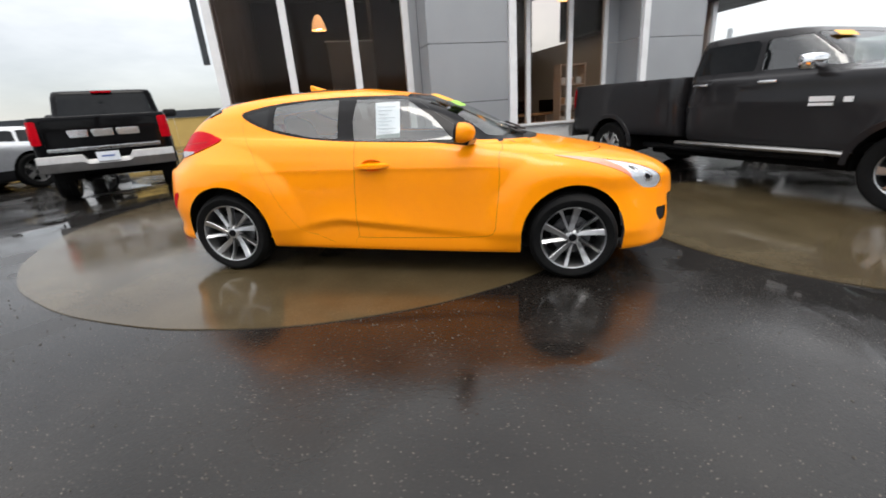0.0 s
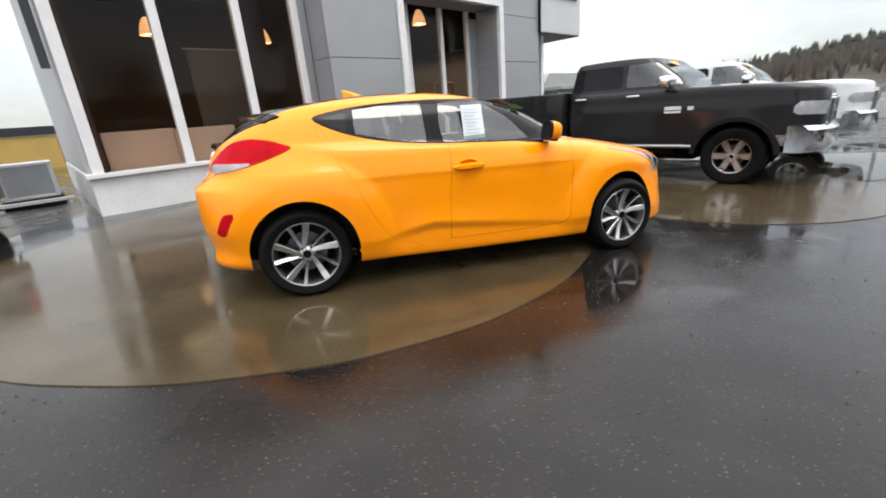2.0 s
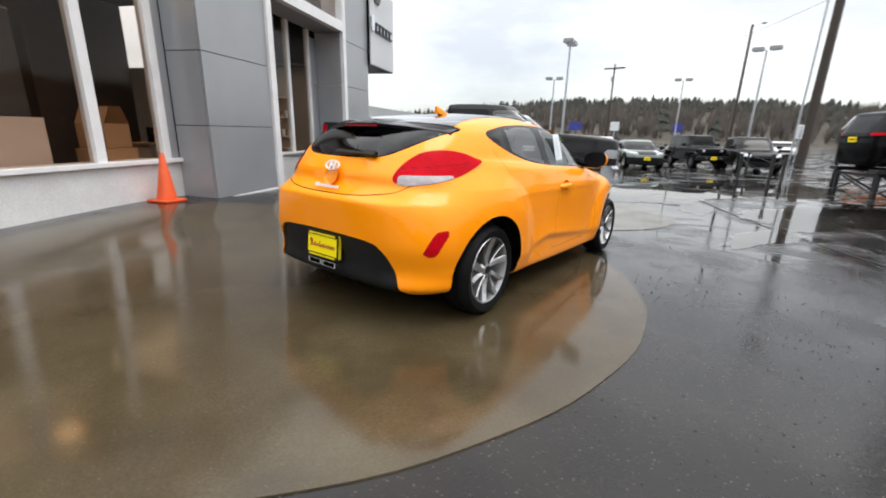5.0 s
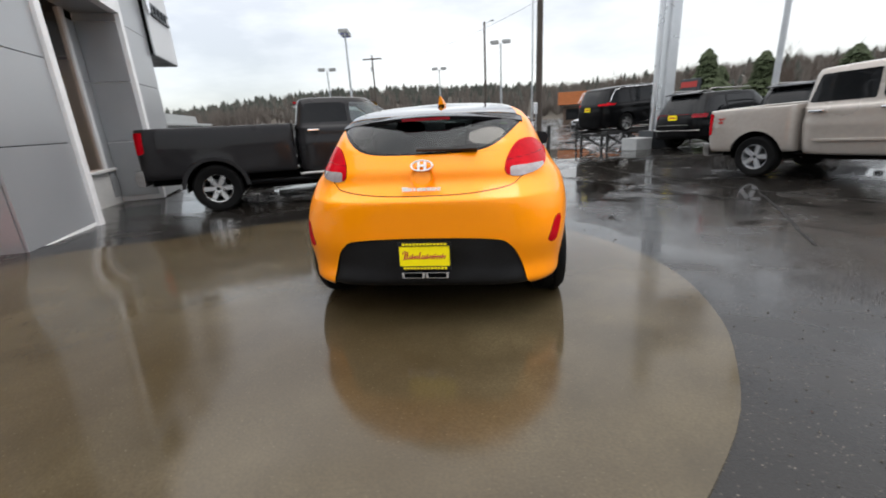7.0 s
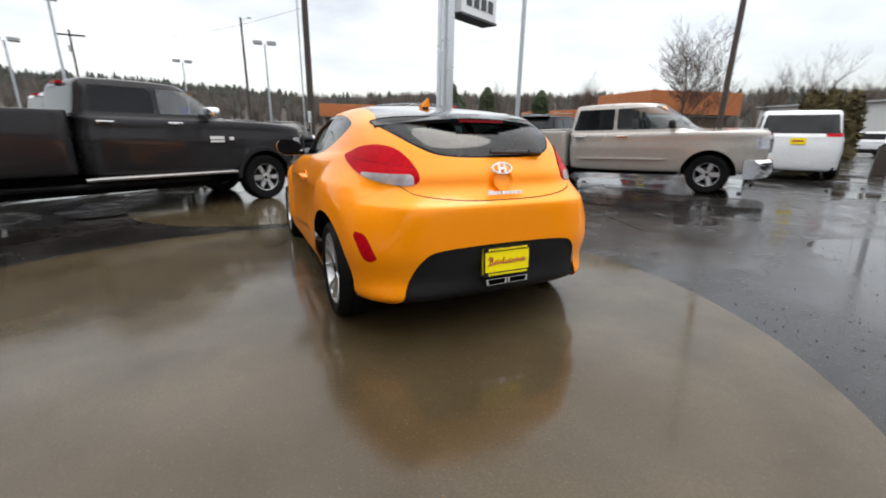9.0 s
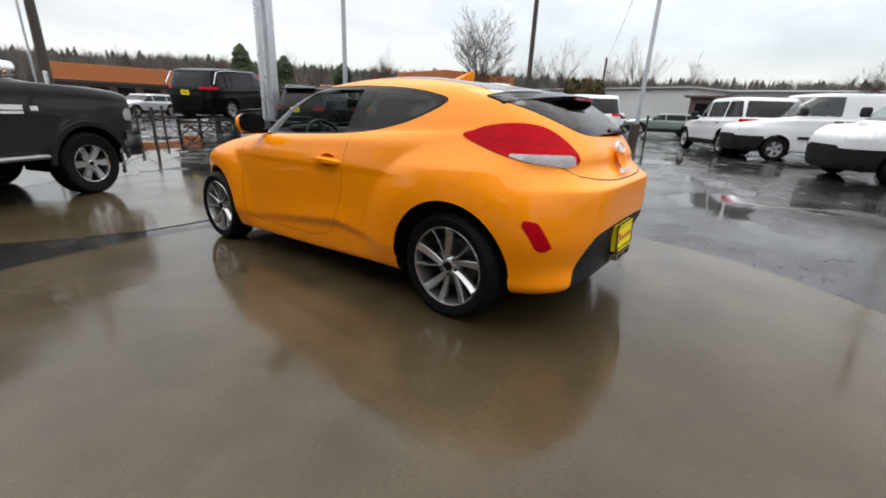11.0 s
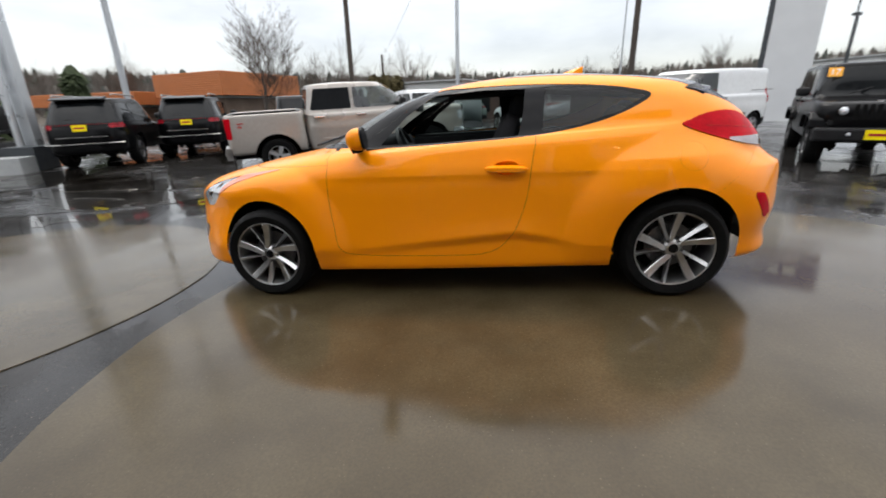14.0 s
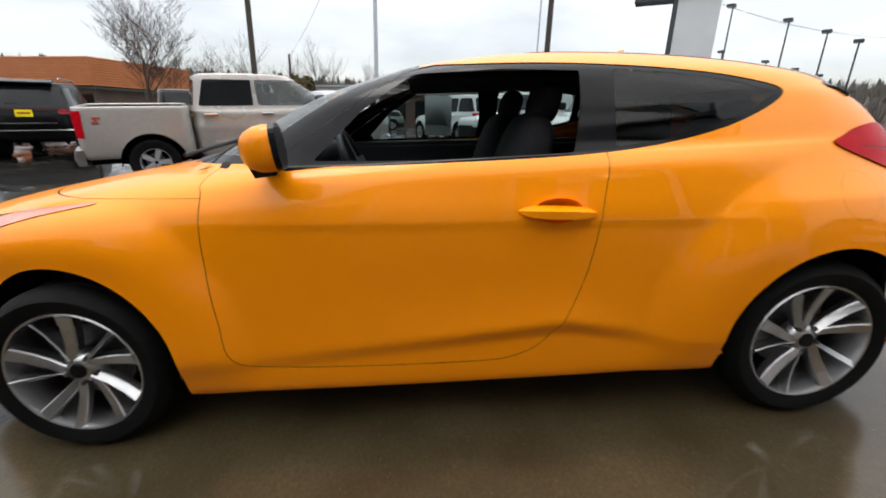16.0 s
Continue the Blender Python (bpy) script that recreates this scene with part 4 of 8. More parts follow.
    under = Build()
    under.box((-0.95, -0.70, 0.19), (0.95, 0.70, 0.26)).box((-1.75, -0.52, 0.22), (1.75, 0.52, 0.30))
    under.done("underbody", DARK_VOID, car)
    # spoiler over the tailgate glass
    sp = Build()
    rows = []
    for i in range(25):
        u = -1 + 2 * i / 24
        y = 0.60 * u
        x0, z0 = -1.46 + 0.10 * u * u, 1.268 - 0.040 * u * u
        x1, z1 = -1.700 + 0.205 * u * u, 1.242 - 0.045 * u * u
        rows.append([(x0, y, z0 + 0.010), ((x0 + x1) / 2, y, (z0 + z1) / 2 + 0.014), (x1, y, z1 + 0.004), (x1 + 0.006, y, z1 - 0.016), (x0 - 0.02, y, z0 - 0.026)])
    sp.add([p for r in rows for p in r], [(5 * i + k, 5 * i + (k + 1) % 5, 5 * i + 5 + (k + 1) % 5, 5 * i + 5 + k) for i in range(24) for k in range(5)] + [tuple(range(5)), tuple(range(120, 125))])
    sp.done("spoiler", BLACK_GLOSS, car, "gloss black tailgate spoiler", smooth_shade=True)
    Build().box((-1.706, -0.15, 1.222), (-1.694, 0.15, 1.238)).done("brake_lamp", DEEP_RED_LENS, car, "high-level red brake lamp")
    # roof fin
    fin = Build()
    rows = []
    for i in range(9):
        t = i / 8
        zt = 1.372 + 0.062 * t**0.8
        x0, x1 = -0.66 - 0.215 * t**0.8, -0.885 - 0.01 * t
        hw = 0.030 * (1 - t) ** 0.8 + 0.004
        rows.append([(x0, 0, zt), ((x0 + x1) / 2, hw, zt), (x1, 0.6 * hw, zt), (x1, -0.6 * hw, zt), ((x0 + x1) / 2, -hw, zt)])
    fin.add([p for r in rows for p in r], [(5 * i + k, 5 * i + (k + 1) % 5, 5 * i + 5 + (k + 1) % 5, 5 * i + 5 + k) for i in range(8) for k in range(5)] + [tuple(range(40, 45))])
    fin.done("roof_fin", YELLOW, car, "yellow shark-fin aerial", smooth_shade=True)
    # mirrors
    for s in (-1, 1):
        hb = Build()
        n_, prof = 28, ((-0.056, 0.93), (-0.052, 1.0), (-0.015, 1.03), (0.020, 0.98), (0.050, 0.82), (0.072, 0.58), (0.084, 0.28), (0.088, 0.02))
        pw = lambda c_: math.copysign(abs(c_) ** 0.72, c_)
        for px_, k_ in prof:
            for j in range(n_):
                a_ = 2 * math.pi * j / n_
                hb.v.append((px_ * 0.78, s * 0.108 * k_ * pw(math.cos(a_)), 0.064 * k_ * pw(math.sin(a_)) * (1 + 0.16 * math.cos(a_))))
        hb.f = [(i * n_ + j, i * n_ + (j + 1) % n_, (i + 1) * n_ + (j + 1) % n_, (i + 1) * n_ + j) for i in range(len(prof) - 1) for j in range(n_)]
        mir = hb.done("door_mirror", YELLOW, car, "yellow door mirror with a black foot", smooth_shade=True, matrix=pose(0.560, s * 0.900, 1.062, 0, 6, 12 * s))
        gl_ = Build()
        gl_.add([(-0.047, s * 0.112 * pw(math.cos(2 * math.pi * j / n_)), 0.0665 * pw(math.sin(2 * math.pi * j / n_)) * (1 + 0.16 * math.cos(2 * math.pi * j / n_))) for j in range(n_)] + [(-0.030, s * 0.112 * pw(math.cos(2 * math.pi * j / n_)), 0.0665 * pw(math.sin(2 * math.pi * j / n_)) * (1 + 0.16 * math.cos(2 * math.pi * j / n_))) for j in range(n_)],
                [tuple(range(n_)), tuple(range(2 * n_ - 1, n_ - 1, -1))] + [(j, (j + 1) % n_, n_ + (j + 1) % n_, n_ + j) for j in range(n_)])
        gl_.done("mirror_glass", BLACK_GLOSS, mir, "dark mirror glass")
        Build().prism([(-0.035, -0.045), (0.05, -0.045), (0.04, -0.078), (-0.02, -0.078)], -s * 0.19, pose(0, s * 0.04, 0)).done("mirror_foot", BLACK_GLOSS, mir, "black mirror foot")
    # door handles
    for s, xs in ((1, (-0.335,)), (-1, (-0.115,))):
        for hx in xs:
            ys = skin_y(hx, 0.838, s)
            bowl = Build()
            n1, n2 = 24, 6
            v = [(hx + 0.083 * math.cos(a) * math.cos(e), s * (ys + 0.001 - 0.030 * math.sin(e)), 0.843 + 0.043 * math.sin(a) * math.cos(e)) for e in [math.pi / 2 * k / n2 for k in range(n2)] for a in [2 * math.pi * j / n1 for j in range(n1)]] + [(hx, s * (ys - 0.029), 0.843)]
            bowl.add(v, [(k * n1 + j, k * n1 + (j + 1) % n1, (k + 1) * n1 + (j + 1) % n1, (k + 1) * n1 + j) for k in range(n2 - 1) for j in range(n1)] + [((n2 - 1) * n1 + j, (n2 - 1) * n1 + (j + 1) % n1, n2 * n1) for j in range(n1)])
            bowl.done("handle_recess", YELLOW, car, smooth_shade=True)
            h = Build()
            prof = []
            for i in range(13):
                u = -1 + i / 6
                prof.append((hx + 0.130 * u, 0.838 + 0.006 * u, 0.023 * (1 - 0.75 * u**4), 0.042 * (1 - u**4) + 0.004))
            ring = []
            for px, pz, hh, out in prof:
                yb = ys - 0.004
                ring.append([(px, s * yb, pz - hh), (px, s * (yb + out), pz - hh * 0.55), (px, s * (yb + out), pz + hh * 0.55), (px, s * yb, pz + hh)])
            h.add([p for r in ring for p in r], [(4 * i + k, 4 * i + (k + 1) % 4, 4 * i + 4 + (k + 1) % 4, 4 * i + 4 + k) for i in range(12) for k in range(4)])
            h.done("door_handle", YELLOW, car, smooth_shade=True)
    # plate, exhaust, badge, script, wiper
    pl = Build().box((-0.012, -0.152, -0.078), (0.022, 0.152, 0.078)).done("number_plate", PLATE_YELLOW, car, "yellow dealer plate in a black frame", bevel=0.003, matrix=pose(-2.026, 0, 0.447, 0, 2, 0))
    Build().box((-0.016, -0.158, 0.060), (-0.008, 0.158, 0.084)).box((-0.016, -0.158, -0.084), (-0.008, 0.158, -0.060)).box((-0.016, -0.158, -0.06), (-0.008, -0.150, 0.06)).box((-0.016, 0.150, -0.06), (-0.008, 0.158, 0.06)).done("plate_frame", BLACK_TRIM, pl, "black frame with yellow edge print")
    bars = Build()
    for i in range(17):
        y_ = 0.120 - 0.0148 * i
        hgt = 0.030 if i in (0, 1, 6) else (0.019 if i % 3 == 0 else 0.011)
        bars.add([(-0.0130, y_ - 0.004, -0.018), (-0.0130, y_ + 0.004, -0.018), (-0.0130, y_ - 0.004, -0.018 + hgt + 0.012), (-0.0130, y_ - 0.012, -0.018 + hgt + 0.012)], [(0, 1, 2, 3)])
    bars.tube([(-0.0125, 0.130, -0.020), (-0.0125, 0.06, -0.006), (-0.0125, 0.0, -0.012), (-0.0125, -0.06, -0.002), (-0.0125, -0.125, -0.004)], 0.0032, 5)
    bars.tube([(-0.0125, 0.132, 0.012), (-0.0125, 0.118, 0.030), (-0.0125, 0.098, 0.022), (-0.0125, 0.112, 0.004)], 0.0034, 5)
    bars.done("plate_print", PLATE_RED, pl, "red printed strokes")
    for i in range(13):
        for zz in (-0.072, 0.072):
            Build().box((-0.019, -0.125 + 0.0205 * i - 0.007, zz - 0.006), (-0.0162, -0.125 + 0.0205 * i + 0.007, zz + 0.006)).done("frame_print", PLATE_YELLOW, pl, "small yellow printed bar")
    for s in (-1, 1):
        e = Build()
        out = [(-0.066, -0.024), (0.066, -0.024), (0.070, 0.026), (-0.070, 0.026)] if s > 0 else [(-0.066, -0.024), (0.066, -0.024), (0.070, 0.026), (-0.070, 0.026)]
        v = []
        for d_, k_ in ((0.0, 1.0), (0.0, 0.80), (0.10, 0.80), (0.10, 1.0)):
            v += [(d_, a * k_, b * k_) for a, b in out]
        e.add(v, [(4 * i + k, 4 * i + (k + 1) % 4, (4 * i + 4) % 16 + (k + 1) % 4, (4 * i + 4) % 16 + k) for i in range(4) for k in range(4)])
        e.done("exhaust_tip", CHROME, car, "chrome trapezoid exhaust tip", matrix=pose(-2.045, s * 0.072, 0.330) @ Matrix.Diagonal((1, 1, 0.72, 1)))
        Build().box((0.03, -0.05, -0.018), (0.032, 0.05, 0.018)).done("exhaust_bore", DARK_VOID, car, matrix=pose(-2.03, s * 0.072, 0.330))
    bd = Build()
    ov = [(0.068 * math.cos(2 * math.pi * i / 28), 0.036 * math.sin(2 * math.pi * i / 28)) for i in range(28)]
    bd.add([(0.0, a, b) for a, b in ov] + [(0.0, a * 0.82, b * 0.78) for a, b in ov] + [(-0.012, a * 0.97, b * 0.96) for a, b in ov] + [(-0.012, a * 0.86, b * 0.82) for a, b in ov],
           [(i, (i + 1) % 28, 56 + (i + 1) % 28, 56 + i) for i in range(28)] + [(56 + i, 56 + (i + 1) % 28, 84 + (i + 1) % 28, 84 + i) for i in range(28)] + [(84 + i, 84 + (i + 1) % 28, 28 + (i + 1) % 28, 28 + i) for i in range(28)])
    bd.box((-0.010, 0.012, -0.026), (-0.002, 0.026, 0.028)).box((-0.010, -0.026, -0.028), (-0.002, -0.012, 0.026)).box((-0.010, -0.02, -0.006), (-0.002, 0.02, 0.006))
    bd.done("badge", WHITE_METAL, car, "oval chrome badge", matrix=pose(-1.940, 0, 0.962, 0, 26, 0))
    Build().spin([(0.0, -0.014), (0.050, -0.012), (0.066, 0.004)], 24, Matrix.Rotation(radians(90), 4, "Z")).done("boot_handle", YELLOW, car, "round yellow boot release", smooth_shade=True, matrix=pose(-1.958, 0, 0.902, 0, 18, 0))
    for i, w_ in enumerate((0.016, 0.013, 0.006, 0.013, 0.011, 0.011, 0.013, 0.010)):
        y_ = 0.098 - 0.028 * i
        Build().box((-0.008, y_ - w_, -0.008), (0.0, y_ + w_, 0.010 if i else 0.016)).done("script_bar", WHITE_METAL, car, "chrome script bar", matrix=pose(-1.990, 0, 0.832, 0, 10, 0))
    wp = Build().box((-0.02, -0.16, -0.010), (0.0, 0.17, 0.010)).box((-0.025, -0.19, -0.016), (0.006, -0.10, 0.018))
    wp.done("rear_wiper", BLACK_TRIM, car, "black rear wiper", bevel=0.003, matrix=pose(-1.868, -0.13, 1.058, 2, -50, 0))
    fw = Build().tube([(0.98, 0.55, 1.02), (0.84, 0.10, 1.085)], 0.008, 6).tube([(1.0, -0.05, 1.035), (0.86, -0.48, 1.075)], 0.008, 6)
    fw.done("windscreen_wiper", BLACK_TRIM, car, "black windscreen wipers")
    cowl = Build()
    rows = []
    for i in range(17):
        u = -1 + i / 8
        zd = 0.018 * u * u
        rows.append([(1.02 - 0.18 * u * u, 0.61 * u, 1.006 - zd), (1.10 - 0.20 * u * u, 0.63 * u, 0.990 - zd), (1.10 - 0.20 * u * u, 0.63 * u, 0.965), (1.02 - 0.18 * u * u, 0.61 * u, 0.965)])
    cowl.add([p for r in rows for p in r], [(4 * i + k, 4 * i + (k + 1) % 4, 4 * i + 4 + (k + 1) % 4, 4 * i + 4 + k) for i in range(16) for k in range(4)])
    cowl.done("cowl_panel", BLACK_TRIM, car, "black scuttle panel", smooth_shade=True)
    # cabin
    fl = Build().box((-1.5, -0.66, 0.30), (1.0, 0.66, 0.36)).box((-1.75, -0.60, 0.36), (-1.45, 0.60, 0.80)).box((0.75, -0.66, 0.36), (0.95, 0.66, 0.90))
    fl.done("cabin_floor", SEAT, car, "dark cabin lining")
    for s in (-1, 1):
        lin = Build().box((-1.35, s * 0.70 - 0.02, 0.36), (0.75, s * 0.70 + 0.02, 0.965))
        lin.done("door_lining", SEAT, car, "black door lining with grey armrest", bevel=0.01)
        Build().box((-1.0, s * 0.73 - 0.055, 0.950), (0.56, s * 0.73 + 0.035, 0.992)).done("window_ledge", BLACK_TRIM, car, "black door top", bevel=0.01)
        Build().box((-0.25, s * 0.65 - 0.03, 0.70), (0.35, s * 0.65 + 0.03, 0.76)).done("armrest", STEEL, car, "silver-grey armrest", bevel=0.012)
        for sx, w_ in ((-0.12, 0.25), (-0.98, 0.26)):
            blob("seat_cushion", SEAT, car, (0.27, w_, 0.10), (sx + 0.17, s * 0.34, 0.52), "black cloth seat", 4, 12)
            blob("seat_back", SEAT, car, (0.085, w_, 0.33), (sx - 0.16, s * 0.34, 0.83), "black cloth seat back", 3.5, 14, (0, -18, 0))
            blob("headrest", SEAT, car, (0.055, 0.13, 0.085), (sx - 0.295, s * 0.34, 1.19 if sx > -0.5 else 1.10), "black headrest", 3, 12, (0, -14, 0))
    blob("dashboard", SEAT, car, (0.20, 0.70, 0.13), (0.70, 0, 0.90), "black dashboard", 4, 16)
    blob("instrument_hood", SEAT, car, (0.12, 0.19, 0.06), (0.58, 0.34, 1.00), "hooded instruments", 3, 10)
    st = Build()
    n1, n2 = 32, 8
    v = [((0.172 + 0.014 * math.cos(2 * math.pi * j / n2)) * math.cos(2 * math.pi * i / n1), (0.172 + 0.014 * math.cos(2 * math.pi * j / n2)) * math.sin(2 * math.pi * i / n1), 0.014 * math.sin(2 * math.pi * j / n2)) for i in range(n1) for j in range(n2)]
    st.add(v, [(i * n2 + j, ((i + 1) % n1) * n2 + j, ((i + 1) % n1) * n2 + (j + 1) % n2, i * n2 + (j + 1) % n2) for i in range(n1) for j in range(n2)])
    st.box((-0.16, -0.02, -0.012), (0.16, 0.02, 0.012)).box((-0.05, -0.16, -0.014), (0.05, 0.05, 0.016))
    st.done("steering_wheel", BLACK_TRIM, car, "black steering wheel with silver spokes", smooth_shade=True, matrix=pose(0.37, 0.34, 0.93, 0, -66, 0))
    Build().box((-0.012, -0.11, -0.035), (0.012, 0.11, 0.035)).done("rear_view_mirror", BLACK_TRIM, car, "black inside mirror", bevel=0.01, matrix=pose(0.34, 0, 1.235))
    hl = Build()
    rows = []
    for i in range(9):
        t = i / 8
        x = 0.16 - 1.5 * t
        z = 1.345 - 0.10 * max(0, t - 0.45) ** 1.2 * 2 - 0.02 * (1 - t)
        rows += [[(x, -0.52, z - 0.05), (x, -0.30, z - 0.01), (x, 0.30, z - 0.01), (x, 0.52, z - 0.05)]]
    hl.add([p for r in rows for p in r], [(4 * i + k, 4 * i + k + 1, 4 * i + 5 + k, 4 * i + 4 + k) for i in range(8) for k in range(3)])
    hl.done("headlining", SEAT, car, "dark grey headlining")
    # price sheet on the off-side window, stickers on the screen
    a, b2, c2, d2 = (-0.105, -0.693, 1.268), (0.070, -0.672, 1.275), (0.075, -0.748, 1.028), (-0.100, -0.758, 1.022)
    ps = Build().add([a, b2, c2, d2] + [(p[0], p[1] + 0.004, p[2]) for p in (a, b2, c2, d2)], [(0, 1, 2, 3), (7, 6, 5, 4), (0, 4, 5, 1), (1, 5, 6, 2), (2, 6, 7, 3), (3, 7, 4, 0)])
    sheet = ps.done("price_sheet", PAPER, car, "pale blue price sheet inside the window")
    for i in range(8):
        t = 0.12 + 0.1 * i
        y_ = -0.693 - 0.065 * t
        z_ = 1.268 - 0.245 * t
        Build().box((-0.085, y_ - 0.004, z_ - 0.002), (0.045 - 0.025 * (i % 3), y_ - 0.002, z_ + 0.002)).done("printed_line", INK, sheet)
    for name_, m_, y0, y1, k0 in (("sticker_number", STICKER_ORANGE, -0.53, -0.40, 0), ("sticker_number", STICKER_ORANGE, -0.39, -0.31, 0), ("sticker_strip", STICKER_GREEN, -0.56, -0.34, 1)):
        xa, za, xb, zb = (0.30, 1.315, 0.43, 1.265) if k0 == 0 else (0.45, 1.262, 0.53, 1.225)
        Build().add([(xa - 0.03, y0, za), (xa, y1, za + 0.004), (xb, y1, zb + 0.004), (xb - 0.03, y0, zb)], [(0, 1, 2, 3)]).done(name_, m_, car, "bright windscreen sticker", matrix=pose(0, 0, 0.006))
    return car


yellow_coupe()

# ---- ground ----


def axis_steps(lo, hi, step, far):
    inner = np.arange(lo, hi + step / 2, step)
    out = [0.6, 1.5, 3, 6, 12, 25, 50, 100, 250, 600, 1500]
    return np.r_[[lo - v for v in out[::-1]], inner, [hi + v for v in out]]


gx, gy = axis_steps(-16, 30, 0.5, 1500), axis_steps(-26, 14, 0.5, 1500)
gb = Build()
gb.add([(x, y, lie(x, y)) for x in gx for y in gy], [(i * len(gy) + j, (i + 1) * len(gy) + j, (i + 1) * len(gy) + j + 1, i * len(gy) + j + 1) for i in range(len(gx) - 1) for j in range(len(gy) - 1)])
tagged(gb.done("ground", ASPHALT, smooth_shade=True), "rain-wet dark asphalt car lot with puddles", "ground", kind="structure")


def pad(cx, cy, r, label):
    """A round slab set flush in the asphalt, with a worn rim."""
    b = Build()
    v, f = [], []
    n, rings = 128, 26
    for i in range(rings + 1):
        rr = r * i / rings
        for k in range(n):
            a = 2 * math.pi * k / n
            wob = 1 + (0.0018 * math.sin(7 * a + cx) + 0.0013 * math.sin(23 * a)) * (i == rings)
            x, y = cx + rr * wob * math.cos(a), cy + rr * wob * math.sin(a)
            v.append((x, y, lie(x, y) + 0.007))
    for k in range(n):
        x, y, z = v[rings * n + k]
        v.append((cx + (x - cx) * 1.003, cy + (y - cy) * 1.003, z - 0.03))
    for i in range(rings + 1):
        f += [(i * n + k, (i + 1) * n + k, (i + 1) * n + (k + 1) % n, i * n + (k + 1) % n) for k in range(n)]
    b.add(v, f)
    return tagged(b.done("pavement", CONCRETE, smooth_shade=True), label, "pavement", kind="structure")


pad(-1.21, 1.235, 3.05, "round wet tan concrete pad set flush in the asphalt")
pad(4.26, 0.93, 2.11, "round wet concrete pad beneath the grey pickup")


def seam(points, w, name="tar_seam", label="dark tar-filled seam across the asphalt", m=SEAL_BLACK):
    """A strip that lies on the paving along a wandering line."""
    b = Build()
    pts = catmull(points, 12, closed=False)
    v = []
    for i, p in enumerate(pts):
        d = pts[min(i + 1, len(pts) - 1)] - pts[max(i - 1, 0)]
        d = d / (np.hypot(*d) + 1e-9)
        k = w * (0.8 + 0.5 * noise.noise(Vector((p[0] * 3, p[1] * 3, 0)))) / 2
        wob = 0.02 * noise.noise(Vector((p[0] * 2, p[1] * 2, 5)))
        for sg in (-1, 1):
            x, y = p[0] - d[1] * (k * sg + wob), p[1] + d[0] * (k * sg + wob)
            v.append((x, y, lie(x, y) + 0.004))
    b.add(v, [(2 * i, 2 * i + 1, 2 * i + 3, 2 * i + 2) for i in range(len(pts) - 1)])
    return tagged(b.done(name, m), label, "seam", kind="structure")


seam([(3.1, -4.7), (2.4, -4.45), (1.2, -3.95), (0.03, -3.45), (-0.3, -3.32)], 0.04)
seam([(9.0, -0.6), (6.6, -1.7), (4.66, -2.72), (3.37, -3.45), (2.2, -4.2)], 0.07)
seam([(7.5, -3.2), (6.0, -3.6), (4.4, -4.3), (3.2, -4.7), (0.5, -6.2)], 0.06)


def puddle(cx, cy, rx, ry, heading, seed, lift=0.007):
    """Standing water with a ragged shore, level with the paving."""
    b = Build()
    n, rings = 180, 8
    c_, s_ = math.cos(radians(heading)), math.sin(radians(heading))
    v = []
    for i in range(rings + 1):
        for k in range(n):
            a = 2 * math.pi * k / n
            u = Vector((math.cos(a), math.sin(a), seed * 3.7))
            rr = (1 + 0.45 * noise.noise(u * 1.3) + 0.22 * noise.noise(u * 3.5) + 0.12 * noise.noise(u * 9) + 0.06 * noise.noise(u * 24)) * (i + 0.02) / (rings + 0.02)
            px, py = rx * rr * u.x, ry * rr * u.y
            x, y = cx + c_ * px - s_ * py, cy + s_ * px + c_ * py
            v.append((x, y, lie(x, y) + lift))
    b.add(v, [(i * n + k, (i + 1) * n + k, (i + 1) * n + (k + 1) % n, i * n + (k + 1) % n) for i in range(rings) for k in range(n)])
    return tagged(b.done("puddle", WATER, smooth_shade=True), "still rainwater puddle on the dark asphalt", "puddle", kind="structure")


for q_ in ((4.1, -2.45, 1.0, 0.28, -20, 3), (6.6, -1.2, 0.9, 0.3, 10, 4), (9.5, -4.6, 1.6, 0.5, -35, 5), (12.5, -6.2, 2.2, 0.6, -60, 9), (7.8, -8.6, 2.2, 0.7, -50, 10), (0.2, -9.2, 1.6, 0.5, 10, 11), (8.6, 0.3, 3.0, 1.6, -25, 31, 0.011), (11.8, -2.0, 3.4, 1.7, -30, 32, 0.012), (7.0, -3.4, 2.2, 0.9, -30, 33, 0.010)):
    puddle(*q_)

# grit and small stones left on the wet asphalt
grit = Build()
rnd = random.Random(7)
for i in range(10500):
    x, y = rnd.uniform(-5.4, 2.4), rnd.uniform(-4.6, -0.9)
    if math.hypot(x + 1.21, y - 1.235) < 3.08:
        continue
    if noise.noise(Vector((x * 1.1, y * 1.1, 2.0))) + 0.5 * noise.noise(Vector((x * 4, y * 4, 7.0))) < rnd.uniform(-0.45, 0.45):
        continue
    r_ = 0.0012 + 0.0062 * rnd.random() ** 3.5
    z = lie(x, y)
    a = rnd.uniform(0, 6)
    c_, s_ = math.cos(a), math.sin(a)
    q = [(x + r_ * (c_ * u - s_ * v * 0.7), y + r_ * (s_ * u + c_ * v * 0.7)) for u, v in ((-1, -1), (1, -0.8), (0.9, 1), (-0.7, 0.9))]
    grit.add([(px, py, z) for px, py in q] + [(x + 0.4 * (px - x), y + 0.4 * (py - y), z + r_ * 0.9) for px, py in q], [(0, 1, 5, 4), (1, 2, 6, 5), (2, 3, 7, 6), (3, 0, 4, 7), (4, 5, 6, 7)])
tagged(grit.done("grit", LITTER, kind="stuff"), "pale grit scattered on the wet asphalt", "grit")

# ---- other vehicles ----


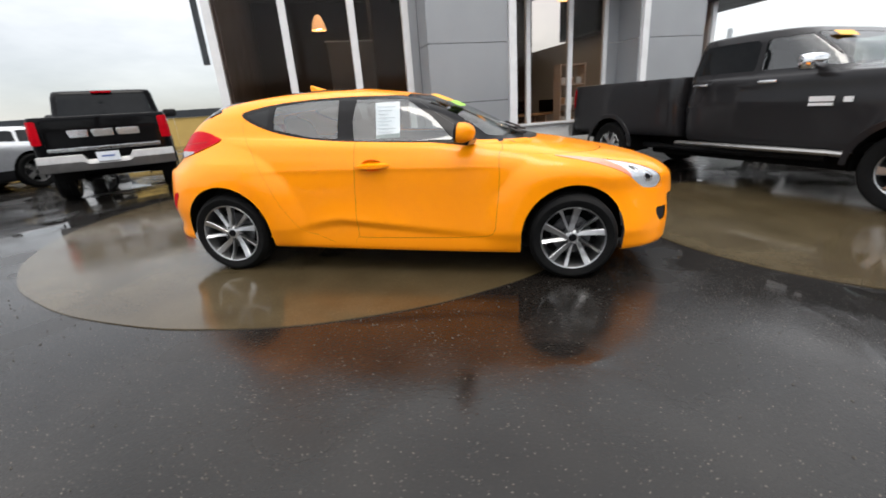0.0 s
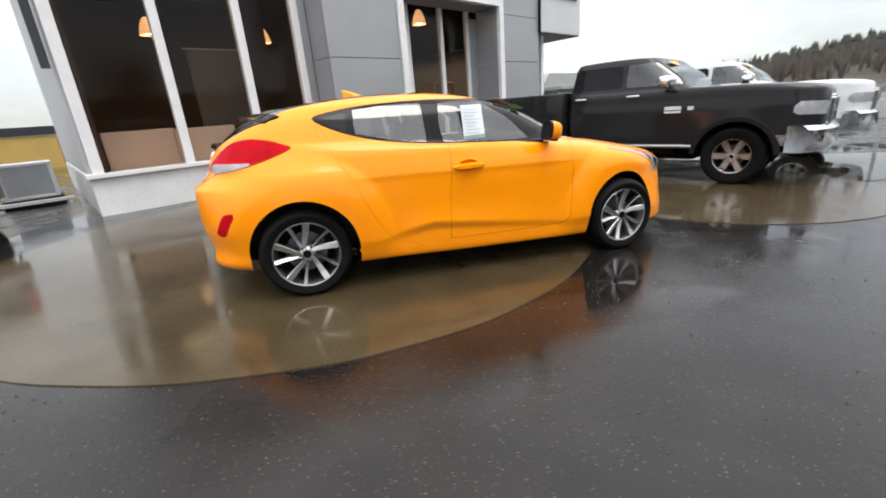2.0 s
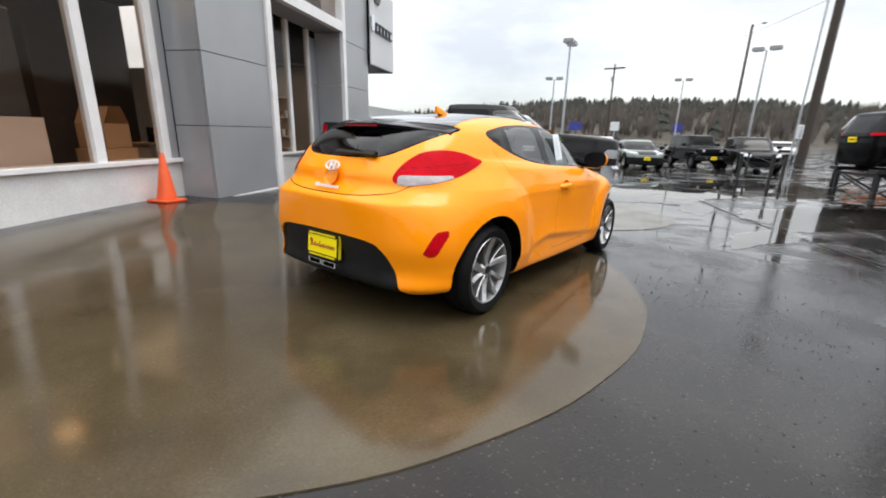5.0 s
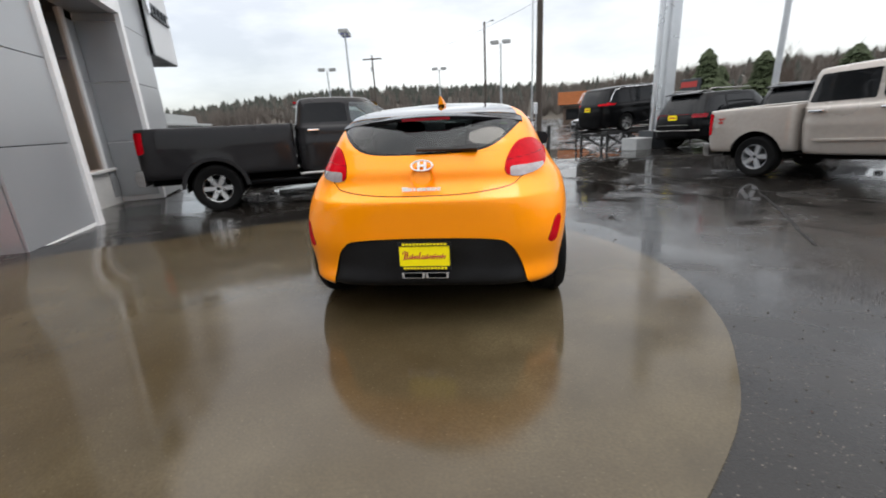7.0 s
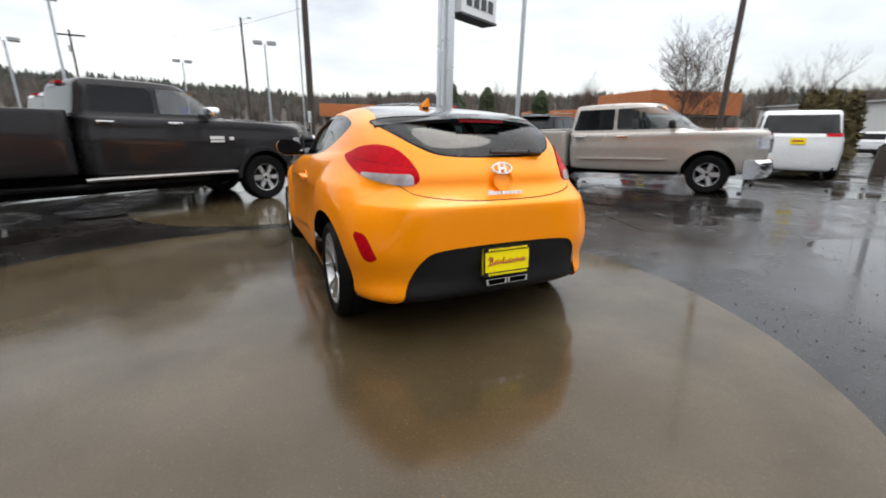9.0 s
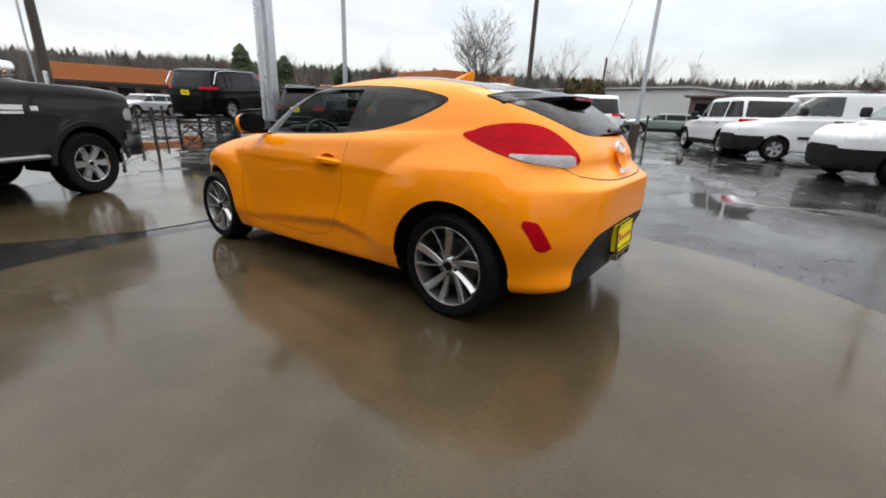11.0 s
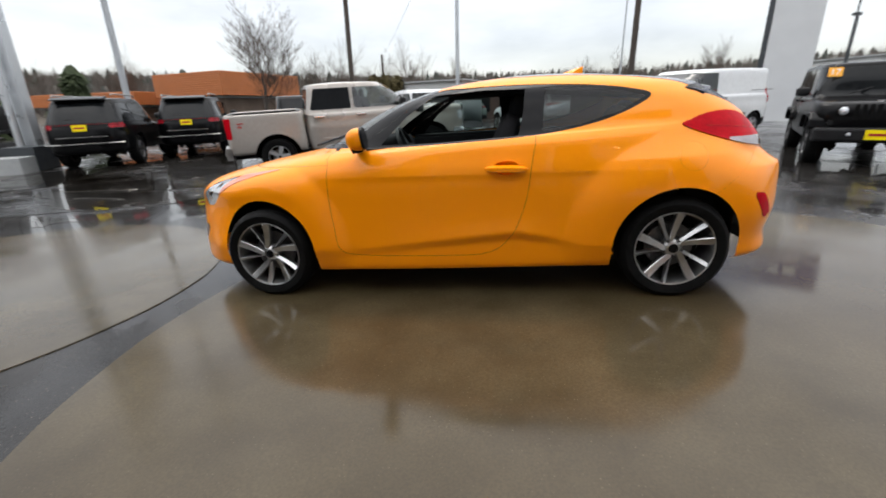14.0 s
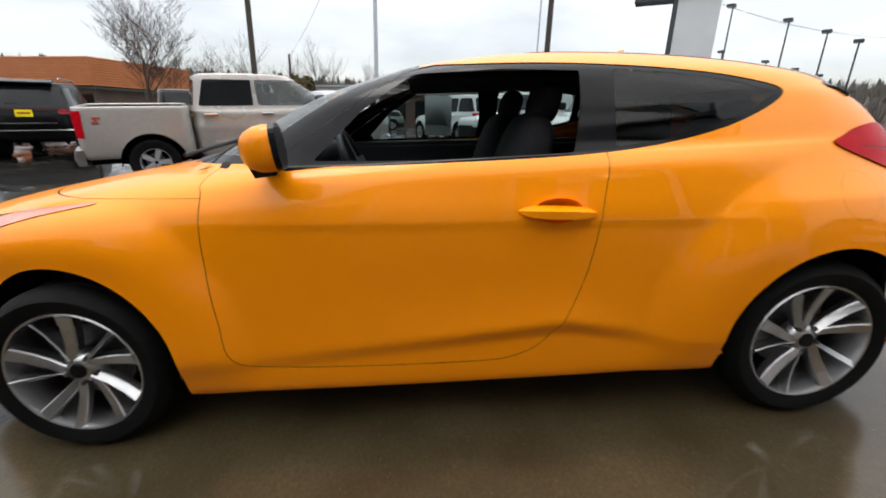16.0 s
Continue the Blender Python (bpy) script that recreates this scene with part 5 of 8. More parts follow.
def poly_clip(poly, x0, x1):
    """The part of a convex polygon between two uprights."""
    out = list(poly)
    for lim, sg in ((x0, 1), (x1, -1)):
        res = []
        for i, a in enumerate(out):
            b = out[(i + 1) % len(out)]
            ina, inb = sg * (a[0] - lim) >= 0, sg * (b[0] - lim) >= 0
            if ina:
                res.append(a)
            if ina != inb:
                t = (lim - a[0]) / (b[0] - a[0])
                res.append((lim, a[1] + (b[1] - a[1]) * t))
        out = res
    return out


def motor(name, m, label, category, group, s, col):
    """A parked vehicle from its main measures; x runs ahead from the middle of the wheelbase."""
    g = lambda k, d=None: s.get(k, d)
    top = thing(name, m, label, category, group)
    hx = s["wb"] / 2
    xf, xr = hx + s["fo"], (-hx - s["ro"]) if not g("bed") else g("cab_back")
    w, zs, belt, roof = s["w"], s["sill"], s["belt"], s["roof"]
    cowl, rfx, rrx, wr, nose = s["cowl"], s["rfx"], s["rrx"], s["wr"], s["nose"]
    hood = g("hood", belt - 0.02)
    nr, nf = g("nr", 6.0), g("nf", 4.5)
    xrb = g("xrb", xr + 0.06)
    r = s["r"]
    rings = [
        (xr + 0.10, xf - 0.12, w - 0.10, zs - 0.03, zs - 0.05, zs - 0.05, nr, nf),
        (xr + 0.03, xf - 0.04, w - 0.03, zs + 0.03, zs, zs, nr, nf),
        (xr, xf, w - 0.01, (zs + nose) * 0.5, (zs + belt) * 0.45, (zs + nose) * 0.48, nr, nf),
        (xr, xf - 0.01, w, belt - 0.28, belt - 0.30, nose - 0.12, nr, nf),
        (xr + 0.02, xf - 0.10, w - 0.01, belt - 0.12, belt - 0.14, nose, nr, nf),
        (xrb - 0.02, cowl + 0.62 * (xf - cowl), w - 0.03, belt - 0.05, belt - 0.06, nose + 0.62 * (hood - nose), nr, nf + 0.5),
        (xrb, cowl, w - 0.06, belt, belt, hood, nr, nf + 1),
        (xrb + 0.5 * (rrx - xrb), cowl + 0.5 * (rfx - cowl), w - 0.06 + 0.5 * (wr - w + 0.06), (belt + roof) / 2 - 0.03, (belt + roof) / 2 - 0.03, (belt + roof) / 2 - 0.03, nr, 6),
        (rrx, rfx, wr, roof - 0.085 - g("drop", 0.0), roof - 0.065, roof - 0.085, nr, 6),
        (rrx + 0.10, rfx - 0.12, wr - 0.12, roof - 0.022 - g("drop", 0.0) * 0.8, roof - 0.006, roof - 0.03, nr, 6),
        (rrx + 0.5, rfx - 0.5, 0.01, roof - g("drop", 0.0) * 0.6, roof + 0.012, roof, nr, 6),
    ]
    flare = g("flare", 0.025)

    def warp(a):
        x, y, z = a[..., 0], a[..., 1].copy(), a[..., 2]
        d = sum(flare * bump_at(x, ax, 0.46) * bump_at(z, r + 0.28, 0.24) for ax in (-hx, hx))
        d = d - g("tuck", 0.012) * bump_at(z, belt - 0.22, 0.10)
        a[..., 1] = y + d * np.clip((y - 0.5 * w) / (0.3 * w), 0, 1)
        return a

    sh = Shell(rings, 4, g("cols", 84), warp)
    ar = r + g("gap", 0.065)
    axles = [hx] + ([] if g("bed") else [-hx])

    def arches(shell, list_):
        for ax in list_:
            shell.cut(lambda x, y, z, c, cf, yw, k, ax=ax: np.where(np.abs(y) > 0.45 * w, np.where(z < r, np.maximum(np.abs(x - ax) - ar, z - r), np.hypot(x - ax, z - r) - ar), 1.0), "hole")

    arches(sh, axles)
    # side glass
    zb, zt = belt + 0.035, roof - 0.115
    a0 = (cowl - 0.10, zb)
    front_in = 0.05
    dlo = [(cowl - 0.16, zb), (xrb + g("rg", 0.16), zb + g("kick", 0.0)), (rrx + g("rgt", 0.14), zt - g("drop", 0.0)), (rfx - front_in, zt)]
    cuts = [xrb - 1] + list(s["pillars"]) + [cowl + 1]
    names = []
    for i in range(len(cuts) - 1):
        q = poly_clip(dlo, cuts[i] + 0.035, cuts[i + 1] - 0.035)
        if len(q) < 3:
            continue
        tag = "pane%d" % i
        sh.cut(lambda x, y, z, c, cf, yw, k, q=q: np.where(np.abs(y) > 0.5 * wr, sdf(x, z, q), 1.0), tag)
        names.append((tag, i))
    kb, kt = 6.0, 8.0
    yl = g("glass_w", 0.88)
    sh.cut(lambda x, y, z, c, cf, yw, k: np.maximum.reduce([(kb + 0.12 - k) * 0.1, (k - kt + 0.10) * 0.1, (yw - yl) * 0.6, rrx + 0.6 - x]), "screen")
    if g("rear_glass", True):
        k0 = kb + g("rg_lift", 0.22)
        sh.cut(lambda x, y, z, c, cf, yw, k: np.maximum.reduce([(k0 - k) * 0.1, (k - kt + 0.16) * 0.1, (yw - g("rg_w", 0.86)) * 0.6, x - rrx - 0.35]), "rear_glass")
    # lamps, grille, bumpers
    hz, hh, hc0, hc1 = s["head"]
    sh.cut(lambda x, y, z, c, cf, yw, k: np.where(x > hx * 0.5, np.maximum(np.abs(z - hz - g("sweep", 0.12) * np.clip(cf - hc0, 0, 1)) - hh, np.maximum(hc0 - cf, cf - hc1)), 1.0), "head")
    gy, gz, gh = s["grille"]
    sh.cut(lambda x, y, z, c, cf, yw, k: np.where(x > hx, np.maximum(np.abs(y) - gy, np.abs(z - gz) - gh), 1.0), "grille")
    if not g("bed"):
        tz, th, tc0, tc1 = s["tail"]
        sh.cut(lambda x, y, z, c, cf, yw, k: np.where(x < -hx * 0.5, np.maximum(np.abs(z - tz) - th, np.maximum(tc0 - c, c - tc1)), 1.0), "tail")
    bz = s["bump"]
    sh.cut(lambda x, y, z, c, cf, yw, k: np.where(x > hx + ar * 0.8, np.maximum(z - bz, zs - 0.2 - z), 1.0), "bumper_f")
    if not g("bed"):
        sh.cut(lambda x, y, z, c, cf, yw, k: np.where(x < -hx - ar * 0.8, np.maximum(z - g("bump_r", bz), zs - 0.2 - z), 1.0), "bumper_r")
    if g("clad"):
        sh.cut(lambda x, y, z, c, cf, yw, k: np.where(np.abs(x) < hx, z - g("clad"), 1.0), "cladding")
    # shut lines round the doors
    for i, dx in enumerate(s["doors"]):
        sh.cut(lambda x, y, z, c, cf, yw, k, dx=dx: np.where((np.abs(y) > 0.6 * w) & (z < belt + 0.03) & (z > zs + 0.06), dx + 0.006 - x, 1.0), "b1")
        sh.cut(lambda x, y, z, c, cf, yw, k, dx=dx: x - dx + 0.006, "keep", ("b1",))
        sh.cut(lambda x, y, z, c, cf, yw, k, dx=dx: dx - 0.006 - x, "keep2", ("b1",))
        sh.retag("keep", "body")
        sh.cut(lambda x, y, z, c, cf, yw, k, dx=dx: dx + 0.006 - x, "keep3", ("keep2",))
        sh.retag("keep3", "body")
        sh.retag("keep2", "gap")
        sh.retag("b1", "body")
    sh.normals()
    sh.part("body", "body", col, top)
    for dx in s["doors"]:
        for sd in (-1, 1):
            sh.part("gap", "shut_line", DARK_VOID, top, sink=0.001, pick=lambda p, dx=dx, sd=sd: p[1] * sd > 0 and abs(p[0] - dx) < 0.05)
    gm = g("glass", GLASS_DARK)
    for tag, i in names:
        front = cuts[i + 1] > cowl
        for pk in ((lambda p: p[1] > 0), (lambda p: p[1] < 0)):
            sh.part(tag, "window_pane", g("front_glass", gm) if front else gm, top, pick=pk, sink=0.004)
    sh.part("screen", "windscreen", g("screen_glass", GLASS_CAR if g("cabin") else GLASS_DARK), top, sink=0.003)
    sh.part("rear_glass", "rear_window", GLASS_DARK, top, "dark rear window", sink=0.003)
    for pk in ((lambda p: p[1] > 0), (lambda p: p[1] < 0)):
        sh.part("head", "headlamp", CLEAR_LENS, top, "clear headlamp", pick=pk, sink=-0.004)
        sh.part("tail", "tail_lamp", g("tail_mat", RED_LENS), top, "red tail lamp", pick=pk, sink=-0.006)
    sh.part("grille", "grille", g("grille_mat", BLACK_TRIM), top, "front grille", sink=-0.004)
    sh.part("bumper_f", "bumper", g("bump_mat", BLACK_TRIM), top, sink=-0.012)
    sh.part("bumper_r", "bumper", g("bump_mat_r", g("bump_mat", BLACK_TRIM)), top, sink=-0.012)
    sh.part("cladding", "sill_cladding", g("clad_mat", BLACK_TRIM), top, "black lower cladding", sink=-0.004)
    Build().box((xr + 0.2, -w + 0.18, zs - 0.06), (xf - 0.25, w - 0.18, zs + 0.06)).done("underbody", DARK_VOID, top)
    if g("bed"):
        Build().box((-hx + 0.55, -0.48, 0.30), (hx - 0.60, 0.48, zs - 0.061)).done("drivetrain", DARK_VOID, top, "dark drivetrain and frame under the cab", bevel=0.05)
        Build().tube([(hx - 0.9, -0.60, 0.46), (-0.4, -0.60, 0.44), (-hx + 0.5, -0.62, 0.46)], 0.05, 8).done("exhaust_pipe", BLACK_TRIM, top, smooth_shade=True)
    if g("cabin"):
        for sd in (-1, 1):
            blob("seat_back", SEAT, top, (0.10, 0.25, 0.36), (cowl - 1.15, sd * w * 0.42, belt - 0.08), "dark seat back", 3.5, 8, (0, -12, 0))
            blob("headrest", SEAT, top, (0.06, 0.13, 0.09), (cowl - 1.24, sd * w * 0.42, belt + 0.34), "dark headrest", 3, 8)
        Build().box((xr + 0.2, -w + 0.1, zs), (cowl - 0.2, w - 0.1, belt - 0.10)).done("cabin_floor", SEAT, top, "dark cabin lining")
    # wheels
    for ax in (-hx, hx):
        for sd in (-1, 1):
            wheel(top, (ax, sd * (w - 0.5 * s["tw"] - 0.02), r), sd, r, s["rim"], s["tw"], g("spokes", "5"), g("rim_mat", ALLOY))
            arch_liner(top, ax, ar, r, 0.5 * w, w - 0.035, sd)
    # mirrors, handles
    for sd in (-1, 1):
        mz = belt + g("mir_z", 0.13)
        blob("door_mirror", g("mir_mat", BLACK_TRIM), top, (g("mir_x", 0.065), g("mir_y", 0.115), g("mir_h", 0.085)), (cowl - 0.40, sd * (w + g("mir_y", 0.115) - 0.035), mz), "door mirror", 4, 10)
        for dx in s["handles"]:
            Build().box((dx - 0.11, sd * (w - 0.02), belt - 0.125), (dx + 0.11, sd * (w + 0.028), belt - 0.085)).done("door_handle", g("handle_mat", col), top, bevel=0.012)
    # plates
    for px, pz, sg in ((xf + 0.012, g("plate_f"), 1), ((-hx - s["ro"] - 0.012), g("plate_r"), -1)):
        if pz:
            pl = Build().box((-0.008, -0.155, -0.078), (0.008, 0.155, 0.078)).done("number_plate", g("plate_mat", PLATE_YELLOW), top, g("plate_label", "yellow dealer plate"), bevel=0.003, matrix=pose(px + sg * g("plate_out", 0.0), 0, pz))
            Build().box((sg * 0.009 - 0.001, -0.115, -0.02), (sg * 0.009 + 0.001, 0.115, 0.022)).done("plate_print", g("plate_ink", PLATE_RED), pl, "printed bar")
    return top


def truck_bed(top, s, col, rail, lamp_h, tail_mat=None, cover=False):
    """The load bed of a pickup, with tailgate, tail lamps and chrome step bumper."""
    hx, w, r = s["wb"] / 2, s["w"], s["r"]
    x1, x0 = s["cab_back"] - 0.025, -hx - s["ro"] + 0.12
    zs = s["sill"]
    rings = [
        (x0 + 0.02, x1, w - 0.06, zs + 0.02, zs + 0.02, zs + 0.02, 14, 14),
        (x0, x1, w - 0.015, zs + 0.12, zs + 0.10, zs + 0.10, 14, 14),
        (x0, x1, w, zs + 0.45, zs + 0.45, zs + 0.45, 14, 14),
        (x0, x1, w - 0.005, rail - 0.22, rail - 0.22, rail - 0.22, 14, 14),
        (x0 + 0.01, x1, w - 0.02, rail - 0.03, rail - 0.03, rail - 0.03, 14, 14),
        (x0 + 0.03, x1 - 0.01, w - 0.05, rail, rail, rail, 14, 14),
        (x0 + 0.06, x1 - 0.05, w - 0.11, rail - 0.015, rail - 0.015, rail - 0.015, 14, 14),
        (x0 + 0.08, x1 - 0.07, w - 0.13, rail - 0.10, rail - 0.10, rail - 0.10, 14, 14),
        (x0 + 0.5, x1 - 0.5, 0.01, rail - 0.10, rail - 0.10, rail - 0.10, 14, 14),
    ]
    flare = s.get("flare", 0.03)

    def warp(a):
        x, y, z = a[..., 0], a[..., 1].copy(), a[..., 2]
        d = flare * bump_at(x, -hx, 0.48) * bump_at(z, r + 0.26, 0.24)
        a[..., 1] = y + d * np.clip((y - 0.5 * w) / (0.3 * w), 0, 1)
        return a

    sh = Shell(rings, 4, 84, warp)
    ar = r + s.get("gap", 0.065)
    sh.cut(lambda x, y, z, c, cf, yw, k: np.where(np.abs(y) > 0.45 * w, np.where(z < r, np.maximum(np.abs(x + hx) - ar, z - r), np.hypot(x + hx, z - r) - ar), 1.0), "hole")
    sh.cut(lambda x, y, z, c, cf, yw, k: (6.4 - k) * 0.1, "liner")
    tz = rail - 0.06 - lamp_h / 2
    sh.cut(lambda x, y, z, c, cf, yw, k: np.where(x < x0 + 0.4, np.maximum(np.abs(z - tz) - lamp_h / 2, np.maximum(w - 0.15 - c, c - w - 0.06)), 1.0), "tail")
    sh.cut(lambda x, y, z, c, cf, yw, k: np.where(x < x0 + 0.3, np.maximum(np.abs(y) - w + 0.19, np.maximum(zs + 0.16 - z, z - rail + 0.05)), 1.0), "gate_gap")
    sh.cut(lambda x, y, z, c, cf, yw, k: np.maximum(np.abs(y) - w + 0.20, np.maximum(zs + 0.17 - z, z - rail + 0.06)), "gate", ("gate_gap",))
    sh.normals()
    sh.part("body", "load_bed", col, top)
    sh.part("liner", "bed_cover" if cover else "bed_liner", BLACK_TRIM, top, "black bed cover" if cover else "black bed liner")
    for pk in ((lambda p: p[1] > 0), (lambda p: p[1] < 0)):
        sh.part("tail", "tail_lamp", RED_LENS, top, "red tail lamp", pick=pk, sink=-0.008)
    sh.part("gate_gap", "shut_line", DARK_VOID, top, sink=0.006)
    gate = sh.part("gate", "tailgate", col, top)
    Build().box((x0 - 0.014, -0.14, rail - 0.20), (x0 + 0.01, 0.14, rail - 0.13)).done("gate_handle", BLACK_TRIM, gate, bevel=0.006) if not tail_mat else None
    if tail_mat:
        for i, (y_, w_) in enumerate(((0.33, 0.135), (0.0, 0.15), (-0.35, 0.165))):
            b = Build().prism([(y_ - w_, rail - 0.335), (y_ + w_ - 0.03, rail - 0.335), (y_ + w_, rail - 0.25), (y_ + w_ - 0.02, rail - 0.22), (y_ - w_, rail - 0.22)], 0.024, pose(x0 - 0.020, 0, 0, 0, 0, 90) @ pose(0, -0.024, 0))
            b.done("gate_badge", tail_mat, gate, "chrome badge block", bevel=0.004)
        Build().box((x0 - 0.022, -w + 0.19, zs + 0.24), (x0, w - 0.19, zs + 0.30)).done("gate_strip", tail_mat, gate, "chrome strip", bevel=0.006)
    bp = Build()
    zb = zs + 0.02
    yy = [-w + 0.02, -0.34, -0.28, 0.28, 0.34, w - 0.02]
    zz = [zb + 0.17, zb + 0.17, zb + 0.08, zb + 0.08, zb + 0.17, zb + 0.17]
    v = []
    for y_, z_ in zip(yy, zz):
        inx = 0.05 * (abs(y_) / w) ** 4
        v += [(x0 - 0.10 + inx, y_, zb - 0.09), (x0 - 0.13 + inx, y_, (zb - 0.06 + z_) / 2), (x0 - 0.10 + inx, y_, z_), (x0 + 0.06, y_, z_), (x0 + 0.06, y_, zb - 0.09)]
    bp.add(v, [(5 * i + k, 5 * i + (k + 1) % 5, 5 * i + 5 + (k + 1) % 5, 5 * i + 5 + k) for i in range(5) for k in range(5)] + [tuple(range(5)), tuple(range(25, 30))])
    bp.done("step_bumper", STEEL, top, "dull chrome step bumper", bevel=0.01)
    Build().box((x0 + 0.05, -0.5, zs - 0.12), (x1, 0.5, zs + 0.02)).done("chassis_frame", DARK_VOID, top)
    Build().tube([(-hx, -w + 0.2, r), (-hx, w - 0.2, r)], 0.07, 10).done("rear_axle", DARK_VOID, top)


def pickup_front(top, s, big=True):
    """Chrome front bumper and grille surround of the heavy pickup."""
    hx, w = s["wb"] / 2, s["w"]
    xf = hx + s["fo"]
    b = Build()
    zb = s["sill"] - 0.14
    v = []
    n = 12
    for i in range(n + 1):
        u = -1 + 2 * i / n
        inx = 0.26 * abs(u) ** 3.2
        y_ = u * (w - 0.01)
        v += [(xf + 0.07 - inx, y_, zb), (xf + 0.13 - inx, y_, zb + 0.10), (xf + 0.12 - inx, y_, zb + 0.30), (xf + 0.05 - inx, y_, zb + 0.36), (xf - 0.12 - inx, y_, zb + 0.36), (xf - 0.12 - inx, y_, zb)]
    b.add(v, [(6 * i + k, 6 * i + (k + 1) % 6, 6 * i + 6 + (k + 1) % 6, 6 * i + 6 + k) for i in range(n) for k in range(6)] + [tuple(range(6)), tuple(range(6 * n, 6 * n + 6))])
    b.done("front_bumper", CHROME, top, "chrome front bumper", smooth_shade=True)
    gy, gz, gh = s["grille"]
    for z_ in (gz - gh, gz, gz + gh):
        Build().box((xf - 0.06, -gy, z_ - 0.035), (xf + 0.035, gy, z_ + 0.035)).done("grille_bar", CHROME, top, "chrome grille bar", bevel=0.015)
    for y_ in (-gy, 0, gy):
        Build().box((xf - 0.06, y_ - 0.04, gz - gh), (xf + 0.045, y_ + 0.04, gz + gh)).done("grille_bar", CHROME, top, "chrome grille bar", bevel=0.015)


def screen_sticker(top, s, y0, y1, t0, t1, m=STICKER_ORANGE):
    """A sticker on the windscreen, between two heights of it."""
    p = lambda t, y: (s["cowl"] + (s["rfx"] - s["cowl"]) * t + 0.012, y, s["hood"] + (s["roof"] - 0.085 - s["hood"]) * t + 0.020)
    Build().add([p(t0, y0), p(t0, y1), p(t1, y1), p(t1, y0)], [(0, 1, 2, 3)]).done("screen_sticker", m, top, "orange windscreen sticker")


HEAVY = dict(wb=4.20, fo=0.98, ro=1.28, w=1.0, sill=0.62, belt=1.47, roof=1.98, cowl=1.54, rfx=0.95, rrx=-0.50, wr=0.85, nose=1.36, hood=1.46, nf=7, cab_back=-0.62, xrb=-0.60, bed=True, r=0.42, rim=0.250, tw=0.27,
             spokes="6", pillars=(0.42,), head=(1.06, 0.085, 0.60, 1.15), grille=(0.52, 1.02, 0.17), bump=0.72, bump_mat=CHROME, doors=(0.42, 1.42), handles=(-0.29, 0.62), handle_mat=CHROME, mir_mat=CHROME, mir_h=0.088, mir_z=0.075, mir_x=0.095, mir_y=0.15,
             rg=0.10, rgt=0.12, flare=0.045, gap=0.085, sweep=0.02, cabin=True, nr=12, rim_mat=ALLOY, rear_glass=True, front_glass=GLASS_TINT)


def heavy_pickup(m, label, col, badge=False, **more):
    s = {**HEAVY, **more}
    t = motor("pickup_truck", m, label, "pickup truck", "", s, col)
    truck_bed(t, s, col, s.get("rail", 1.51), 0.36, CHROME if badge else None, cover=badge)
    pickup_front(t, s)
    w = s["w"]
    for sd in (-1, 1):
        Build().tube([(-0.62, sd * (w - 0.02), 0.56), (-0.48, sd * (w + 0.02), 0.57), (1.42, sd * (w + 0.02), 0.57), (1.54, sd * (w - 0.02), 0.56)], 0.034, 8).done("side_step", STEEL, t, "chrome tubular side step", smooth_shade=True)
        Build().box((1.12, sd * (w + 0.006), 1.12), (1.36, sd * (w + 0.018), 1.175)).box((1.12, sd * (w + 0.006), 1.075), (1.36, sd * (w + 0.018), 1.105)).done("door_badge", WHITE_METAL, t, "chrome badge bars")
        Build().box((1.45, sd * (w - 0.01), 1.11), (1.53, sd * (w + 0.012), 1.165)).done("wing_badge", WHITE_METAL, t, "small chrome badge")
        for ax in (-s["wb"] / 2, s["wb"] / 2):
            fl = Build()
            v = []
            for k in range(19):
                a = 0.06 + (math.pi - 0.12) * k / 18
                for rr, yy in ((0.500, w + 0.015), (0.565, w + 0.020), (0.575, w - 0.01)):
                    v.append((ax + rr * math.cos(a), sd * yy, 0.42 + rr * math.sin(a)))
            fl.add(v, [(3 * k + j, 3 * k + j + 1, 3 * k + 4 + j, 3 * k + 3 + j) for k in range(18) for j in range(2)])
            fl.done("arch_flare", col, t, smooth_shade=True)
    Build().box((s["rrx"] - 0.05, -0.16, s["roof"] - 0.075), (s["rrx"] + 0.03, 0.16, s["roof"] - 0.04)).done("cab_brake_lamp", RED_LENS, t, "high red brake lamp")
    if badge:
        xp = -s["wb"] / 2 - s["ro"] - 0.02
        pl = Build().box((xp - 0.01, -0.155, 0.68), (xp + 0.01, 0.155, 0.83)).done("number_plate", PLATE_WHITE, t, "white number plate")
        Build().box((xp - 0.014, -0.09, 0.745), (xp - 0.009, 0.09, 0.772)).done("plate_print", PLATE_BLUE, pl, "blue printed bar")
    else:
        screen_sticker(t, s, -0.66, -0.30, 0.78, 0.92)
    return t


deg = lambda hx, hy: math.degrees(math.atan2(hy, hx))
H_RAM = deg(0.474, -0.880)
heavy_pickup(stand(4.66, 3.24, H_RAM), "dark granite-grey crew-cab pickup with chrome trim parked nose-out", GREY_PAINT)
heavy_pickup(stand(8.05, 4.55, H_RAM), "white heavy pickup parked behind the grey one", WHITE_PAINT)
heavy_pickup(stand(-7.58, 4.72, 130.5), "black pickup with chrome tailgate trim facing away", BLACK_PAINT, badge=True, rail=1.41, belt=1.38, roof=1.93, hood=1.36, nose=1.22, sill=0.62, w=0.96, wr=0.80, mir_mat=BLACK_TRIM, wb=3.57, ro=1.12, cowl=1.0, rfx=0.40, rrx=-0.98, cab_back=-1.10, xrb=-1.08, pillars=(-0.25,), doors=(-0.26, 0.80), handles=(-0.78, 0.14))

